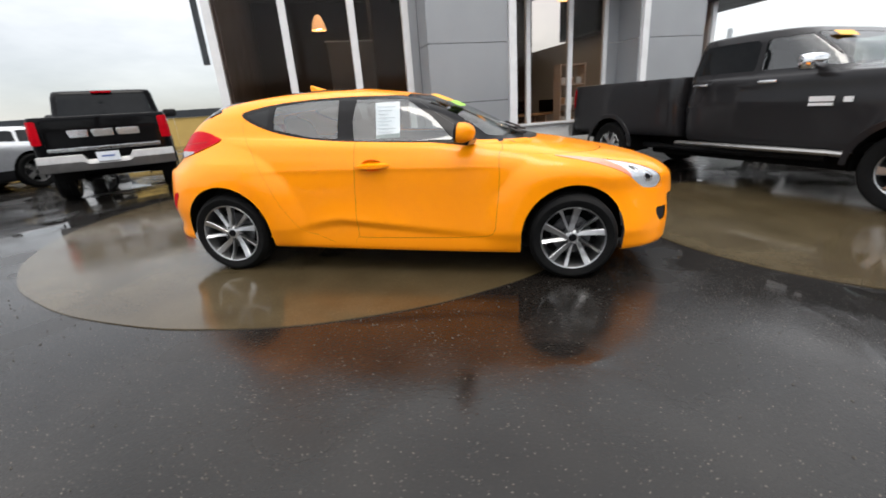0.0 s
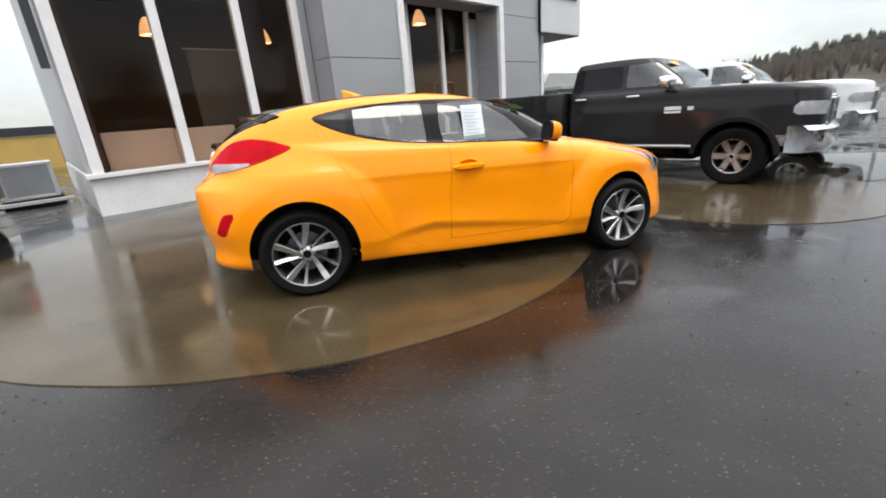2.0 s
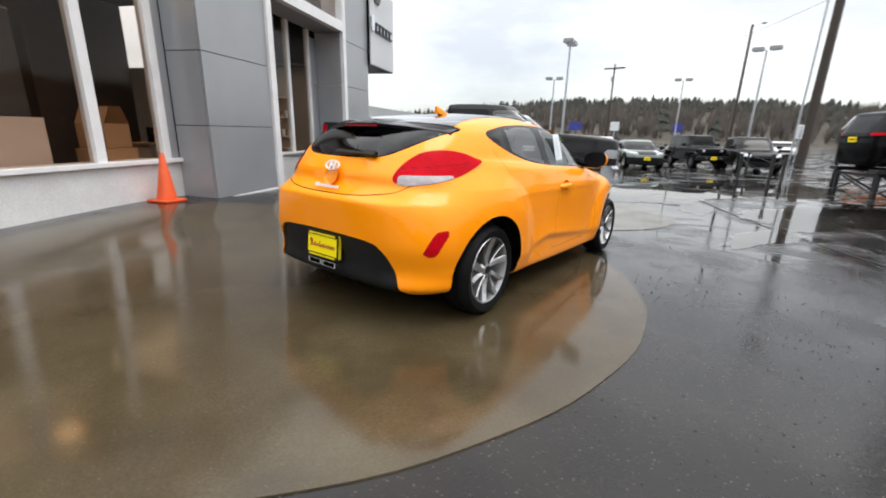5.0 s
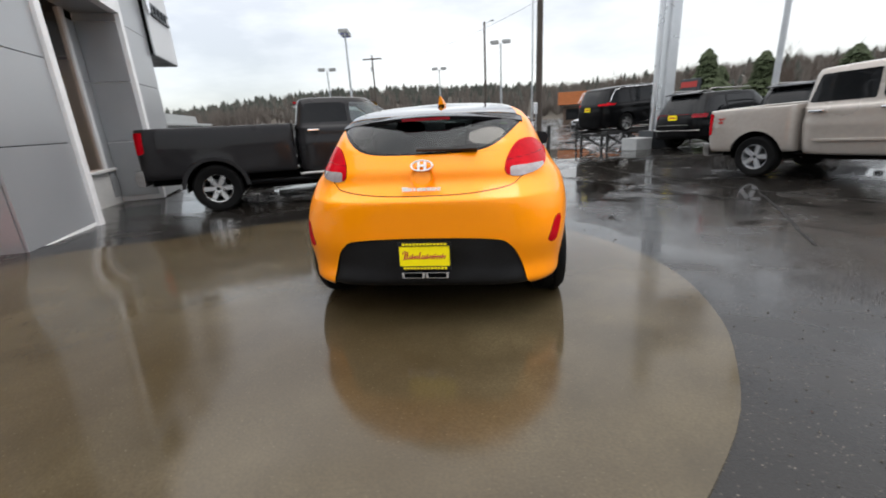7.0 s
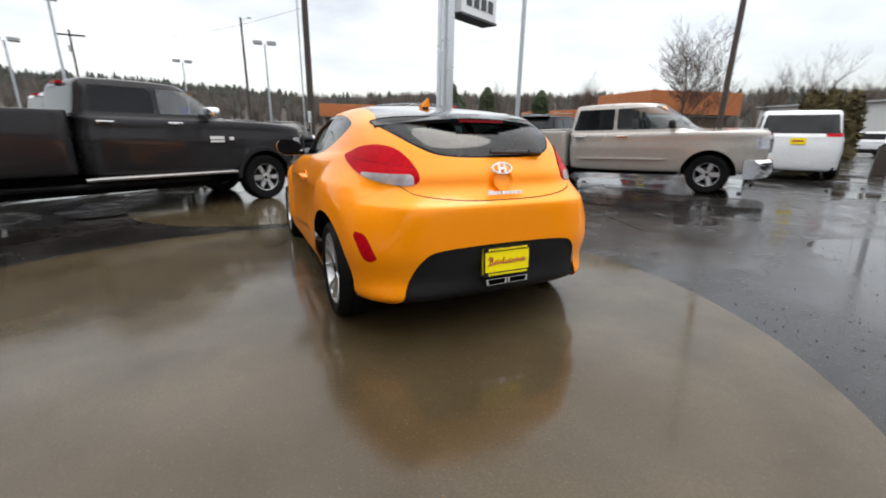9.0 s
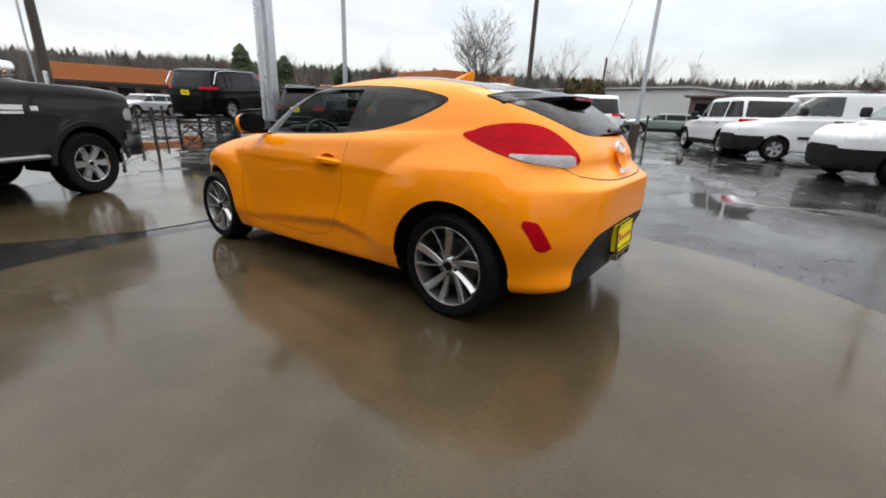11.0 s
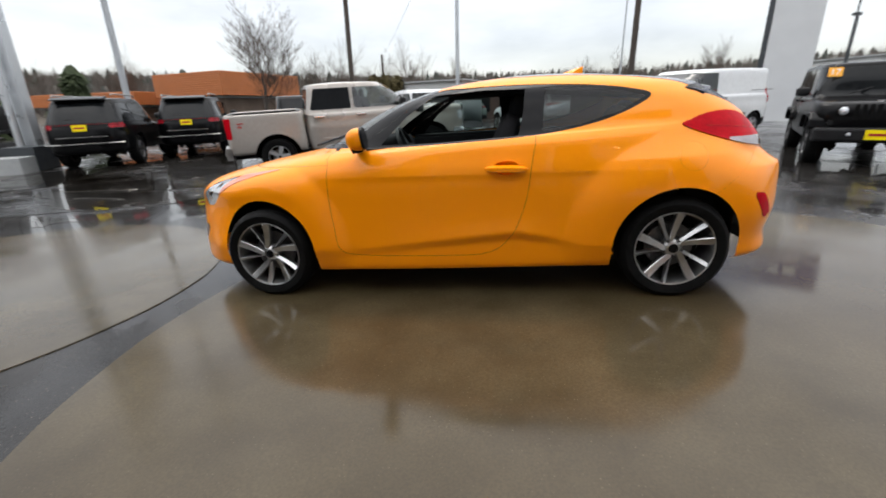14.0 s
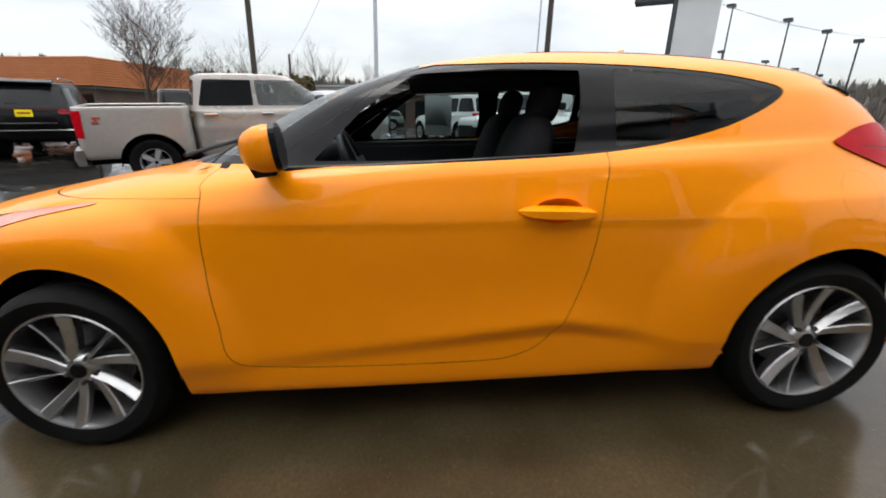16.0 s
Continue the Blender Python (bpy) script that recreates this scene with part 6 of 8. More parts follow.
SILVERADO = dict(wb=3.62, fo=0.97, ro=1.12, w=0.99, sill=0.47, belt=1.28, roof=1.88, cowl=1.50, rfx=0.74, rrx=-1.00, wr=0.84, nose=1.24, hood=1.27, cab_back=-1.13, xrb=-1.11, bed=True, r=0.390, rim=0.235, tw=0.265,
                 spokes="5", rim_mat=SILVER_PAINT, pillars=(-0.06,), head=(0.98, 0.11, 0.50, 1.02), grille=(0.45, 0.96, 0.13), bump=0.66, bump_mat=CHAMPAGNE, doors=(-0.08, 1.14), handles=(-0.84, 0.12), handle_mat=CHROME, mir_mat=BLACK_TRIM,
                 rg=0.10, rgt=0.12, flare=0.035, gap=0.105, sweep=0.04, cabin=True, nr=12, front_glass=GLASS_CAR, nf=7)
silv = motor("pickup_truck", stand(3.62, -7.22, deg(-0.874, -0.486)), "champagne-silver crew-cab pickup with five-spoke alloy wheels", "pickup truck", "", SILVERADO, CHAMPAGNE)
pickup_front(silv, {**SILVERADO, "grille": (0.45, 0.96, 0.13)})
truck_bed(silv, SILVERADO, CHAMPAGNE, 1.32, 0.42)
for sd in (-1, 1):
    bdg = Build().prism([(0.0, 0.0), (0.10, 0.0), (0.04, 0.075), (0.12, 0.075), (0.13, 0.10), (0.0, 0.10), (0.06, 0.03), (0.0, 0.03)], 0.01).done("bed_badge", PLATE_RED, silv, "small red decal", matrix=pose(-2.55, sd * 1.0, 1.06))
    Build().box((-0.85, sd * 0.985, 0.67), (1.0, sd * 1.012, 0.715)).done("side_moulding", CHAMPAGNE, silv, bevel=0.008)
screen_sticker(silv, SILVERADO, -0.62, -0.36, 0.80, 0.94)

SUV = dict(wb=3.04, fo=0.90, ro=1.10, w=0.96, sill=0.34, belt=1.12, roof=1.76, cowl=1.05, rfx=0.30, rrx=-2.28, wr=0.78, nose=0.92, hood=1.08, xrb=-2.56, r=0.385, rim=0.245, tw=0.255, spokes="5",
           pillars=(-1.35, -0.10), head=(0.86, 0.075, 0.50, 1.05), grille=(0.42, 0.84, 0.10), tail=(1.10, 0.040, 0.24, 1.06), bump=0.60, bump_r=0.52, doors=(-1.32, -0.08, 0.95), handles=(-1.05, 0.20), rg=0.25, rgt=0.22, rg_lift=0.18,
           cabin=False, nr=5.5, plate_r=1.06, clad=0.45, drop=0.03)


def suv(m, label, col, category="suv", group="", **more):
    return motor("suv", m, label, category, group, {**SUV, **more}, col)


def family_suv(m, label):
    """Tail with a spoiler, roof rails, a thin lamp line and a chrome-edged bumper."""
    s = suv(m, label, BLACK_PAINT, rim_mat=ALLOY_DARK, bump_mat=BLACK_PAINT, roof=1.77, w=0.955, wr=0.72, sill=0.42, xrb=-2.54, rrx=-2.22, flare=0.05, rg_lift=0.12, rg_w=0.90, tail=(1.065, 0.058, 0.60, 1.07), clad=0.52, bump_r=0.60, plate_r=1.03, tail_mat=DEEP_RED_LENS)
    xt = -2.62
    Build().box((-2.620, -0.60, 1.108), (-2.595, 0.60, 1.120)).done("lamp_line", DEEP_RED_LENS, s, "thin red light line across the tailgate", bevel=0.004)
    Build().prism([(-2.36, 1.705), (-2.35, 1.730), (-2.12, 1.785), (-1.95, 1.800), (-2.10, 1.735)], 1.16, pose(0, -0.58, 0)).done("roof_spoiler", BLACK_PAINT, s, "black roof spoiler", bevel=0.012)
    Build().tube([(-2.46, 0.02, 1.235), (-2.47, 0.30, 1.255)], 0.014, 6).done("rear_wiper", BLACK_TRIM, s)
    bar = Build()
    n = 10
    v = []
    for i in range(n + 1):
        u = -1 + 2 * i / n
        x_ = -2.655 + 0.17 * abs(u) ** 4
        v += [(x_, u * 0.86, 0.625), (x_ - 0.02, u * 0.86, 0.640), (x_, u * 0.86, 0.655)]
    bar.add(v, [(3 * i + k, 3 * i + (k + 1) % 3, 3 * i + 3 + (k + 1) % 3, 3 * i + 3 + k) for i in range(n) for k in range(3)])
    bar.done("bumper_trim", STEEL, s, "dull chrome strip along the bumper")
    Build().box((-2.645, -0.55, 0.80), (-2.615, 0.55, 0.815)).done("tailgate_edge", STEEL, s, "thin bright tailgate edge")
    for sd in (-1, 1):
        Build().tube([(-1.95, sd * 0.64, 1.80), (-1.85, sd * 0.65, 1.845), (-0.2, sd * 0.65, 1.855), (-0.05, sd * 0.64, 1.81)], 0.017, 8).done("roof_rail", STEEL, s, "satin roof rail", smooth_shade=True)
    return s


family_suv(stand(11.62, -8.38, H_RAM), "black family suv with a full-width red tail lamp, parked tail-on")
family_suv(stand(10.55, -10.80, H_RAM), "black family suv parked beside its twin, tail-on")

VAN = dict(wb=3.09, fo=0.98, ro=1.10, w=1.0, sill=0.26, belt=1.10, roof=1.76, cowl=1.45, rfx=0.45, rrx=-2.32, wr=0.82, nose=0.86, hood=1.02, xrb=-2.60, r=0.355, rim=0.235, tw=0.235, spokes="5",
           pillars=(-1.30, 0.05), head=(0.84, 0.07, 0.50, 1.10), grille=(0.45, 0.72, 0.08), tail=(1.12, 0.055, 0.52, 1.20), bump=0.50, bump_r=0.44, doors=(-1.25, 0.02, 1.02), handles=(-0.10, 0.22), rg=0.30, rgt=0.26, rg_lift=0.16,
           cabin=False, nr=5, plate_r=0.95, drop=0.05)
rack_m = upright(15.35, -6.55, H_RAM, 0.69)
pac = motor("minivan", rack_m @ pose(0, 0, 0, 0, -3.0, 0), "black minivan with chrome window trim displayed on a steel rack", "minivan", "", {**VAN, "bump_mat": BLACK_PAINT}, BLACK_PAINT)
for sd in (-1, 1):
    Build().tube([(-2.35, sd * 0.94, 1.24), (-2.1, sd * 0.90, 1.62), (-1.6, sd * 0.86, 1.69), (0.3, sd * 0.84, 1.68), (1.1, sd * 0.93, 1.22)], 0.013, 6).done("window_trim", CHROME, pac, "chrome window trim", smooth_shade=True)
    Build().box((-1.2, sd * 1.0 - 0.01, 0.30), (1.2, sd * 1.0 + 0.012, 0.325)).done("sill_trim", CHROME, pac, "chrome sill trim")
motor("minivan", stand(3.35, -13.75, H_RAM), "white minivan parked tail-on behind the pickup", "minivan", "", {**VAN, "bump_mat": WHITE_PAINT}, WHITE_PAINT)
suv(stand(-1.35, -15.3, -62), "white suv with dark glass, tail-on across the lot", WHITE_PAINT, bump_mat=WHITE_PAINT, tail=(1.06, 0.05, 0.50, 1.02), plate_r=0.82)

CARGO = dict(wb=3.11, fo=0.92, ro=0.73, w=0.92, sill=0.30, belt=1.20, roof=1.86, cowl=1.52, rfx=0.72, rrx=-2.14, wr=0.80, nose=0.96, hood=1.14, xrb=-2.20, r=0.325, rim=0.205, tw=0.205, spokes="5", pillars=(0.02,),
             head=(0.90, 0.10, 0.46, 0.98), grille=(0.42, 0.62, 0.09), tail=(1.10, 0.20, 0.72, 0.98), bump=0.66, bump_mat=BLACK_TRIM, bump_r=0.50, doors=(-1.12, 0.0, 1.10), handles=(-0.16, 0.14), handle_mat=BLACK_TRIM, rg=2.22, rgt=2.16,
             rear_glass=False, cabin=True, nr=9, nf=4, front_glass=GLASS_CAR, rim_mat=SILVER_PAINT, mir_h=0.11)


def cargo_van(m, label):
    v = motor("cargo_van", m, label, "van", "white vans", CARGO, WHITE_PAINT)
    for sd in (-1, 1):
        Build().box((-1.10, sd * 0.915, 0.60), (1.06, sd * 0.95, 0.68)).done("rub_strip", BLACK_TRIM, v, "black side rubbing strip", bevel=0.01)
        Build().box((-2.1, sd * 0.905, 1.26), (-1.25, sd * 0.925, 1.275)).done("door_rail", BLACK_TRIM, v, "black sliding-door rail")
    return v


H_VAN = deg(0.863, 0.505)
cargo_van(stand(-5.55, -10.55, H_VAN), "small white cargo van with black bumper and rubbing strips")
cargo_van(stand(-3.55, -14.2, H_VAN), "second small white cargo van parked behind its twin")

JEEP = dict(wb=2.95, fo=0.62, ro=0.72, w=0.83, sill=0.50, belt=1.22, roof=1.84, cowl=0.98, rfx=0.78, rrx=-2.06, wr=0.68, nose=1.12, hood=1.20, xrb=-2.12, r=0.405, rim=0.220, tw=0.26, spokes="5", pillars=(-1.20, -0.18),
            head=(5.0, 0.01, 0.1, 0.2), grille=(0.50, 0.96, 0.18), tail=(1.0, 0.12, 0.58, 0.80), bump=0.30, bump_r=0.30, doors=(-1.15, -0.16, 0.78), handles=(-0.9, 0.0), rg=0.12, rgt=0.10, nr=12, nf=12, cabin=False, flare=0.0, rim_mat=ALLOY_DARK,
            grille_mat=BLACK_PAINT, gap=0.09, tuck=0.0, mir_z=0.09)


def off_roader(m, label, number=False):
    j = motor("off_roader", m, label, "off-road car", "", JEEP, BLACK_PAINT)
    xf = 2.095
    for sd in (-1, 1):
        for ax in (-1.475, 1.475):
            fl = Build()
            fl.prism([(ax - 0.62, 0.66), (ax - 0.60, 0.78), (ax - 0.48, 0.95), (ax + 0.46, 0.97), (ax + 0.60, 0.86), (ax + 0.63, 0.72), (ax + 0.58, 0.68), (ax + 0.55, 0.78), (ax + 0.44, 0.90), (ax - 0.44, 0.89), (ax - 0.56, 0.74), (ax - 0.57, 0.64)], 0.28, pose(0, 0.60 if sd > 0 else -0.88, 0))
            fl.done("wheel_arch", BLACK_PAINT, j, "black wheel arch", bevel=0.03)
        lamp = Build().spin([(0.0, -0.040), (0.055, -0.02), (0.068, 0.012), (0.058, 0.014)], 24, Matrix.Rotation(radians(90), 4, "Z"))
        lamp.done("headlamp", CLEAR_LENS, j, "round clear headlamp", smooth_shade=True, matrix=pose(xf + 0.02, sd * 0.45, 0.99))
        Build().spin([(0.0, -0.02), (0.028, -0.012), (0.035, 0.01)], 16, Matrix.Rotation(radians(90), 4, "Z")).done("fog_lamp", CLEAR_LENS, j, "small round fog lamp", matrix=pose(xf + 0.28, sd * 0.36, 0.62))
        Build().tube([(xf + 0.01, sd * 0.60, 0.80), (xf + 0.03, sd * 0.60, 0.80)], 0.045, 12).done("turn_lamp", BLACK_TRIM, j, "dark turn lamp")
    for i in range(7):
        y_ = -0.285 + 0.095 * i
        Build().box((xf - 0.01, y_ - 0.026, 0.84), (xf + 0.012, y_ + 0.026, 1.10)).done("grille_slot", DARK_VOID, j, "dark grille slot", bevel=0.008)
    Build().box((xf, -0.82, 0.50), (xf + 0.26, 0.82, 0.72)).done("front_bumper", BLACK_TRIM, j, "black plastic front bumper", bevel=0.04)
    Build().box((-2.40, -0.75, 0.52), (-2.18, 0.75, 0.70)).done("rear_bumper", BLACK_TRIM, j, "black plastic rear bumper", bevel=0.03)
    pl = Build().box((xf + 0.26, -0.155, 0.54), (xf + 0.275, 0.155, 0.70)).done("number_plate", PLATE_YELLOW, j, "yellow dealer plate")
    Build().box((xf + 0.276, -0.11, 0.60), (xf + 0.28, 0.11, 0.64)).done("plate_print", PLATE_RED, pl, "red printed bar")
    Build().box((xf - 0.02, -0.07, 1.135), (xf + 0.012, 0.07, 1.165)).done("nose_badge", CHROME, j, "small silver badge bar")
    for y_ in (-0.30, 0.20):
        Build().tube([(1.02, y_, 1.25), (0.94, y_ + 0.35, 1.36)], 0.012, 6).done("wiper", BLACK_TRIM, j)
    if number:
        cu = bpy.data.curves.new("screen_number", "FONT")
        cu.body, cu.size, cu.extrude, cu.align_x = "17", 0.16, 0.002, "CENTER"
        ob = new("screen_number", cu)
        cu.materials.append(SIGN_WHITE)
        ob.parent = j
        ob.matrix_basis = pose(0.885, -0.52, 1.60, 90, 0, 90) @ pose(0, 0, 0, -16, 0, 0)
        tagged(ob, "pale number on the orange windscreen sticker")
        Build().box((-0.105, -0.03, -0.006), (0.105, 0.14, -0.003)).done("sticker_ground", STICKER_ORANGE, j, "orange windscreen sticker", matrix=pose(0.885, -0.52, 1.60, 90, 0, 90) @ pose(0, 0, 0, -16, 0, 0))
        Build().box((0.87, 0.56, 1.50), (0.875, 0.60, 1.62)).done("screen_sticker", STICKER_GREEN, j, "green and white windscreen sticker", matrix=pose(0.03, 0, 0))
    return j


off_roader(stand(-7.30, -6.84, 65.5), "black four-door off-roader with round headlamps facing the pad", True)
off_roader(stand(25.5, 1.2, -150), "black off-roader parked across the lot")
suv(stand(21.9, 5.75, 205), "white compact suv with a black grille facing the lot", WHITE_PAINT, roof=1.66, belt=1.08, ro=0.8, wb=2.57, xrb=-2.02, rrx=-1.86, pillars=(-1.2, -0.1), doors=(-1.1, -0.05, 0.85), handles=(-0.9, 0.15), plate_r=None, plate_f=0.62, nr=9, grille=(0.5, 0.92, 0.07))
suv(stand(21.6, 3.5, 206), "sage-green estate car with an orange windscreen sticker", GREEN_PAINT, category="car", roof=1.50, belt=0.96, nose=0.80, hood=0.93, rfx=0.20, wr=0.68, sill=0.30, wb=2.67, plate_r=None, plate_f=0.55, xrb=-2.25, rrx=-2.0)
suv(stand(24.5, -1.5, 195), "black suv in the far row of the lot", BLACK_PAINT, plate_r=None)
suv(stand(36, 3.5, 185), "silver car in the far row", SILVER_PAINT, category="car", roof=1.5, belt=0.98, sill=0.28, plate_r=None)
suv(stand(38, -3.0, 185), "white car in the far row", WHITE_PAINT, category="car", roof=1.5, belt=0.98, sill=0.28, plate_r=None)
suv(stand(33, -9, 120), "pale silver car beyond the chain posts", SILVER_PAINT, category="car", roof=1.5, belt=0.98, sill=0.28, plate_r=None)
suv(stand(9.0, -15.0, H_RAM), "dark grey suv beyond the silver pickup", GREY_PAINT, roof=1.82)
suv(stand(-13.5, 7.2, 60), "white car at the lot's edge beside the field", WHITE_PAINT, category="car", roof=1.45, belt=0.95, sill=0.26, plate_r=None)
suv(stand(-10.9, 3.2, 80), "silver car parked near the black pickup", SILVER_PAINT, category="car", roof=1.45, belt=0.95, sill=0.26, plate_r=None)
for i, (x_, y_, c_, l_) in enumerate(((-2.5, -29, SILVER_PAINT, "silver"), (4.0, -31, GREEN_PAINT, "green"), (9.5, -33, WHITE_PAINT, "white"), (-9, -27, GREY_PAINT, "dark grey"), (15, -35, NAVY_BLACK, "dark blue"))):
    suv(stand(x_, y_, 15 + 8 * i), l_ + " car across the road", c_, category="car", roof=1.46, belt=0.96, sill=0.27, plate_r=None, cols=60)

# ---- the showroom ----
FACE = Matrix(((FACE_D.x, FACE_N.x, 0, FACE_O.x), (FACE_D.y, FACE_N.y, 0, FACE_O.y), (0, 0, 1, 0), (0, 0, 0, 1)))
show = thing("showroom_building", FACE, "grey-panelled car showroom with tall dark windows and white frames", "building")
TOP = 5.2
J0, J1, J2, J3 = 1.26, 2.33, 3.41, 4.75
QB = 0.13  # the window bay stands this much farther back


def panels(s0, s1, q, zs, normal="front", m=PANEL_GREY, thick=0.03):
    """Composite cladding panels with open joints between them."""
    for z0, z1 in zip(zs[:-1], zs[1:]):
        b = Build()
        if normal == "front":
            b.box((s0 + 0.006, q, z0 + 0.006), (s1 - 0.006, q + thick, z1 - 0.006))
        else:
            b.box((q, s0 + 0.006, z0 + 0.006), (q + thick, s1 - 0.006, z1 - 0.006))
        b.done("cladding_panel", m, show, bevel=0.003)


def bar(name, lo, hi, m, bevel=0.004, label=""):
    return Build().box(lo, hi).done(name, m, show, label, bevel=bevel)


# window bay
W0 = -3.83
bar("base_wall", (W0, 0.50 + QB, -0.4), (0.02, 0.80 + QB, 0.70), WHITE_WALL, label="low white painted wall under the windows")
bar("window_sill", (W0 - 0.04, 0.43 + QB, 0.70), (0.02, 0.80 + QB, 0.76), WHITE_METAL)
for a, b_ in ((0.05, 0.19), (1.28, 1.41), (2.50, 2.63), (3.53, 3.66)):
    bar("mullion", (W0 + a, 0.47 + QB, 0.76), (W0 + b_, 0.60 + QB, 3.62), WHITE_METAL)
bar("window_head", (W0, 0.46 + QB, 3.62), (0.02, 0.80 + QB, 3.84), PANEL_LIGHT)
for a, b_ in ((0.19, 1.28), (1.41, 2.50), (2.63, 3.53)):
    pane = Build().box((W0 + a, 0.535 + QB, 0.76), (W0 + b_, 0.545 + QB, 3.62)).done("window_pane", GLASS_SHOW, show, "tall dark reflective pane")
bar("bay_return", (W0 + 3.66, 0.50 + QB, 0.76), (-0.001, 0.60 + QB, 3.62), PANEL_GREY)
panels(W0, 0.0, 0.50 + QB, (3.84, J3, TOP))
# end wall with ribbed siding
bar("end_base_wall", (W0, 0.80 + QB, -0.4), (W0 + 0.2, 9.0, 0.70), WHITE_WALL)
bar("end_wall", (W0 + 0.05, 0.60 + QB, 0.76), (W0 + 0.2, 9.0, TOP), PANEL_LIGHT)
for i in range(32):
    y_ = 0.85 + 0.25 * i
    bar("siding_rib", (W0 + 0.015, y_, 0.74), (W0 + 0.048, y_ + 0.07, TOP - 0.1), PANEL_LIGHT, 0.008)
Build().tube([(W0 - 0.14, 0.62, 5.0), (W0 - 0.14, 0.62, 3.55), (W0 - 0.06, 0.66, 3.25), (W0 - 0.06, 0.66, 2.2)], 0.055, 10).done("downpipe", SIGN_DARK, show, "dark green-black downpipe at the corner", smooth_shade=True)
# pier beside the portal
bar("pier_core", (0.035, 0.035, -0.3), (1.64, 0.90, TOP), DARK_VOID, 0)
panels(0.0, 1.65, 0.0, (0.13, J0, J1, J2, J3, TOP))
panels(0.032, 0.49 + QB, 0.0, (0.13, J0, J1, J2, J3, TOP), "side")
bar("pier_base_trim", (-0.015, -0.015, 0.085), (1.68, 0.03, 0.128), WHITE_METAL)
bar("pier_plinth", (0.01, 0.01, -0.3), (1.65, 0.5, 0.085), BLACK_TRIM)
# portal frame
for s0 in (1.65, 4.80):
    bar("portal_post", (s0, -0.05, 0.0), (s0 + 0.16, 0.72, TOP), WHITE_METAL, 0.006)
bar("portal_beam", (1.81, -0.05, 3.56), (4.80, 0.10, 3.78), WHITE_METAL, 0.006)
bar("portal_soffit", (1.81, 0.10, 3.56), (4.80, 0.72, 3.62), PANEL_GREY)
bar("recess_base_wall", (1.81, 0.72, -0.3), (4.80, 0.95, 0.66), WHITE_WALL)
bar("recess_sill", (1.81, 0.66, 0.66), (4.80, 0.95, 0.71), WHITE_METAL)
for a, b_ in ((1.81, 1.90), (2.42, 2.52), (3.46, 3.57), (4.38, 4.48)):
    bar("mullion", (a, 0.70, 0.71), (b_, 0.80, 3.56), WHITE_METAL)
for a, b_ in ((1.90, 2.42), (2.52, 3.46), (3.57, 4.38)):
    Build().box((a, 0.745, 0.71), (b_, 0.755, 3.56)).done("window_pane", GLASS_SHOW, show, "dark showroom pane in the recess")
panels(4.48, 4.80, 0.70, (0.13, J1, J2))
panels(0.02, 0.70, 4.765, (0.10, 1.20, J1, J2, 3.56), "side")
# upper glass with the chrome emblem
Build().box((1.81, 0.13, 3.78), (4.80, 0.145, TOP)).done("window_pane", GLASS_SHOW, show, "upper dark pane behind the emblem")
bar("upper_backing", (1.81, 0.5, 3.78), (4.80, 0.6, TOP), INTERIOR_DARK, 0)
for a, b_ in (((2.62, 4.62), (3.24, 3.90)), ((3.24, 3.90), (3.86, 4.62)), ((3.24, 3.90), (3.24, 4.62)), ((2.62, 4.62), (3.86, 4.62))):
    Build().tube([(a[0], 0.02, a[1]), (b_[0], 0.02, b_[1])], 0.055, 8).done("emblem_bar", CHROME, show, "brushed chrome emblem bar")
# second pier
bar("pier_core", (4.98, 0.035, -0.3), (6.48, 0.70, TOP), DARK_VOID, 0)
panels(4.96, 6.50, 0.0, (0.0, J0, J1, J2, J3, TOP))
panels(0.0, 0.5, 6.485, (0.0, J1, 3.08), "side")
# corner window and overhanging block
Build().box((6.52, 0.30, 0.3), (6.95, 0.31, 3.08)).done("window_pane", GLASS_SHOW, show, "narrow corner pane")
bar("corner_post", (6.95, 0.22, -0.3), (7.07, 0.36, 3.08), WHITE_METAL)
bar("corner_base", (6.5, 0.26, -0.3), (7.07, 0.40, 0.3), WHITE_WALL)
bar("corner_side_wall", (7.0, 0.36, -0.3), (7.07, 9.0, 3.08), PANEL_LIGHT)
bar("block_core", (6.53, -0.06, 3.12), (8.47, 6.0, TOP), DARK_VOID, 0)
panels(6.50, 8.50, -0.10, (3.08, TOP), m=PANEL_LIGHT)
panels(-0.08, 6.0, 8.475, (3.08, TOP), "side", m=PANEL_LIGHT)
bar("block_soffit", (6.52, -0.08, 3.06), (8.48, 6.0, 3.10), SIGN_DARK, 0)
Build().prism([(6.46, 4.30), (6.50, 4.02), (6.60, 3.92), (6.70, 4.02), (6.74, 4.30), (6.66, 4.36), (6.54, 4.36)], -0.06, pose(0, -0.10, 0)).done("wall_emblem", CHROME, show, "silver shield-shaped emblem", bevel=0.01)
for i in range(5):
    s0 = 6.86 + 0.29 * i
    b = Build().box((s0, -0.15, 3.97), (s0 + 0.055, -0.10, 4.24)).box((s0, -0.15, 3.97), (s0 + 0.22, -0.10, 4.03)).box((s0, -0.15, 4.18), (s0 + 0.22, -0.10, 4.24))
    b.done("wall_letter_block", SIGN_DARK, show, "dark raised letter block", bevel=0.004)
Build().prism([(6.75, 4.95), (6.85, 4.75), (7.1, 4.72), (7.3, 4.95), (7.15, 5.05)], -0.05, pose(0, -0.10, 0)).done("wall_emblem", SIGN_DARK, show, "dark emblem higher on the wall")
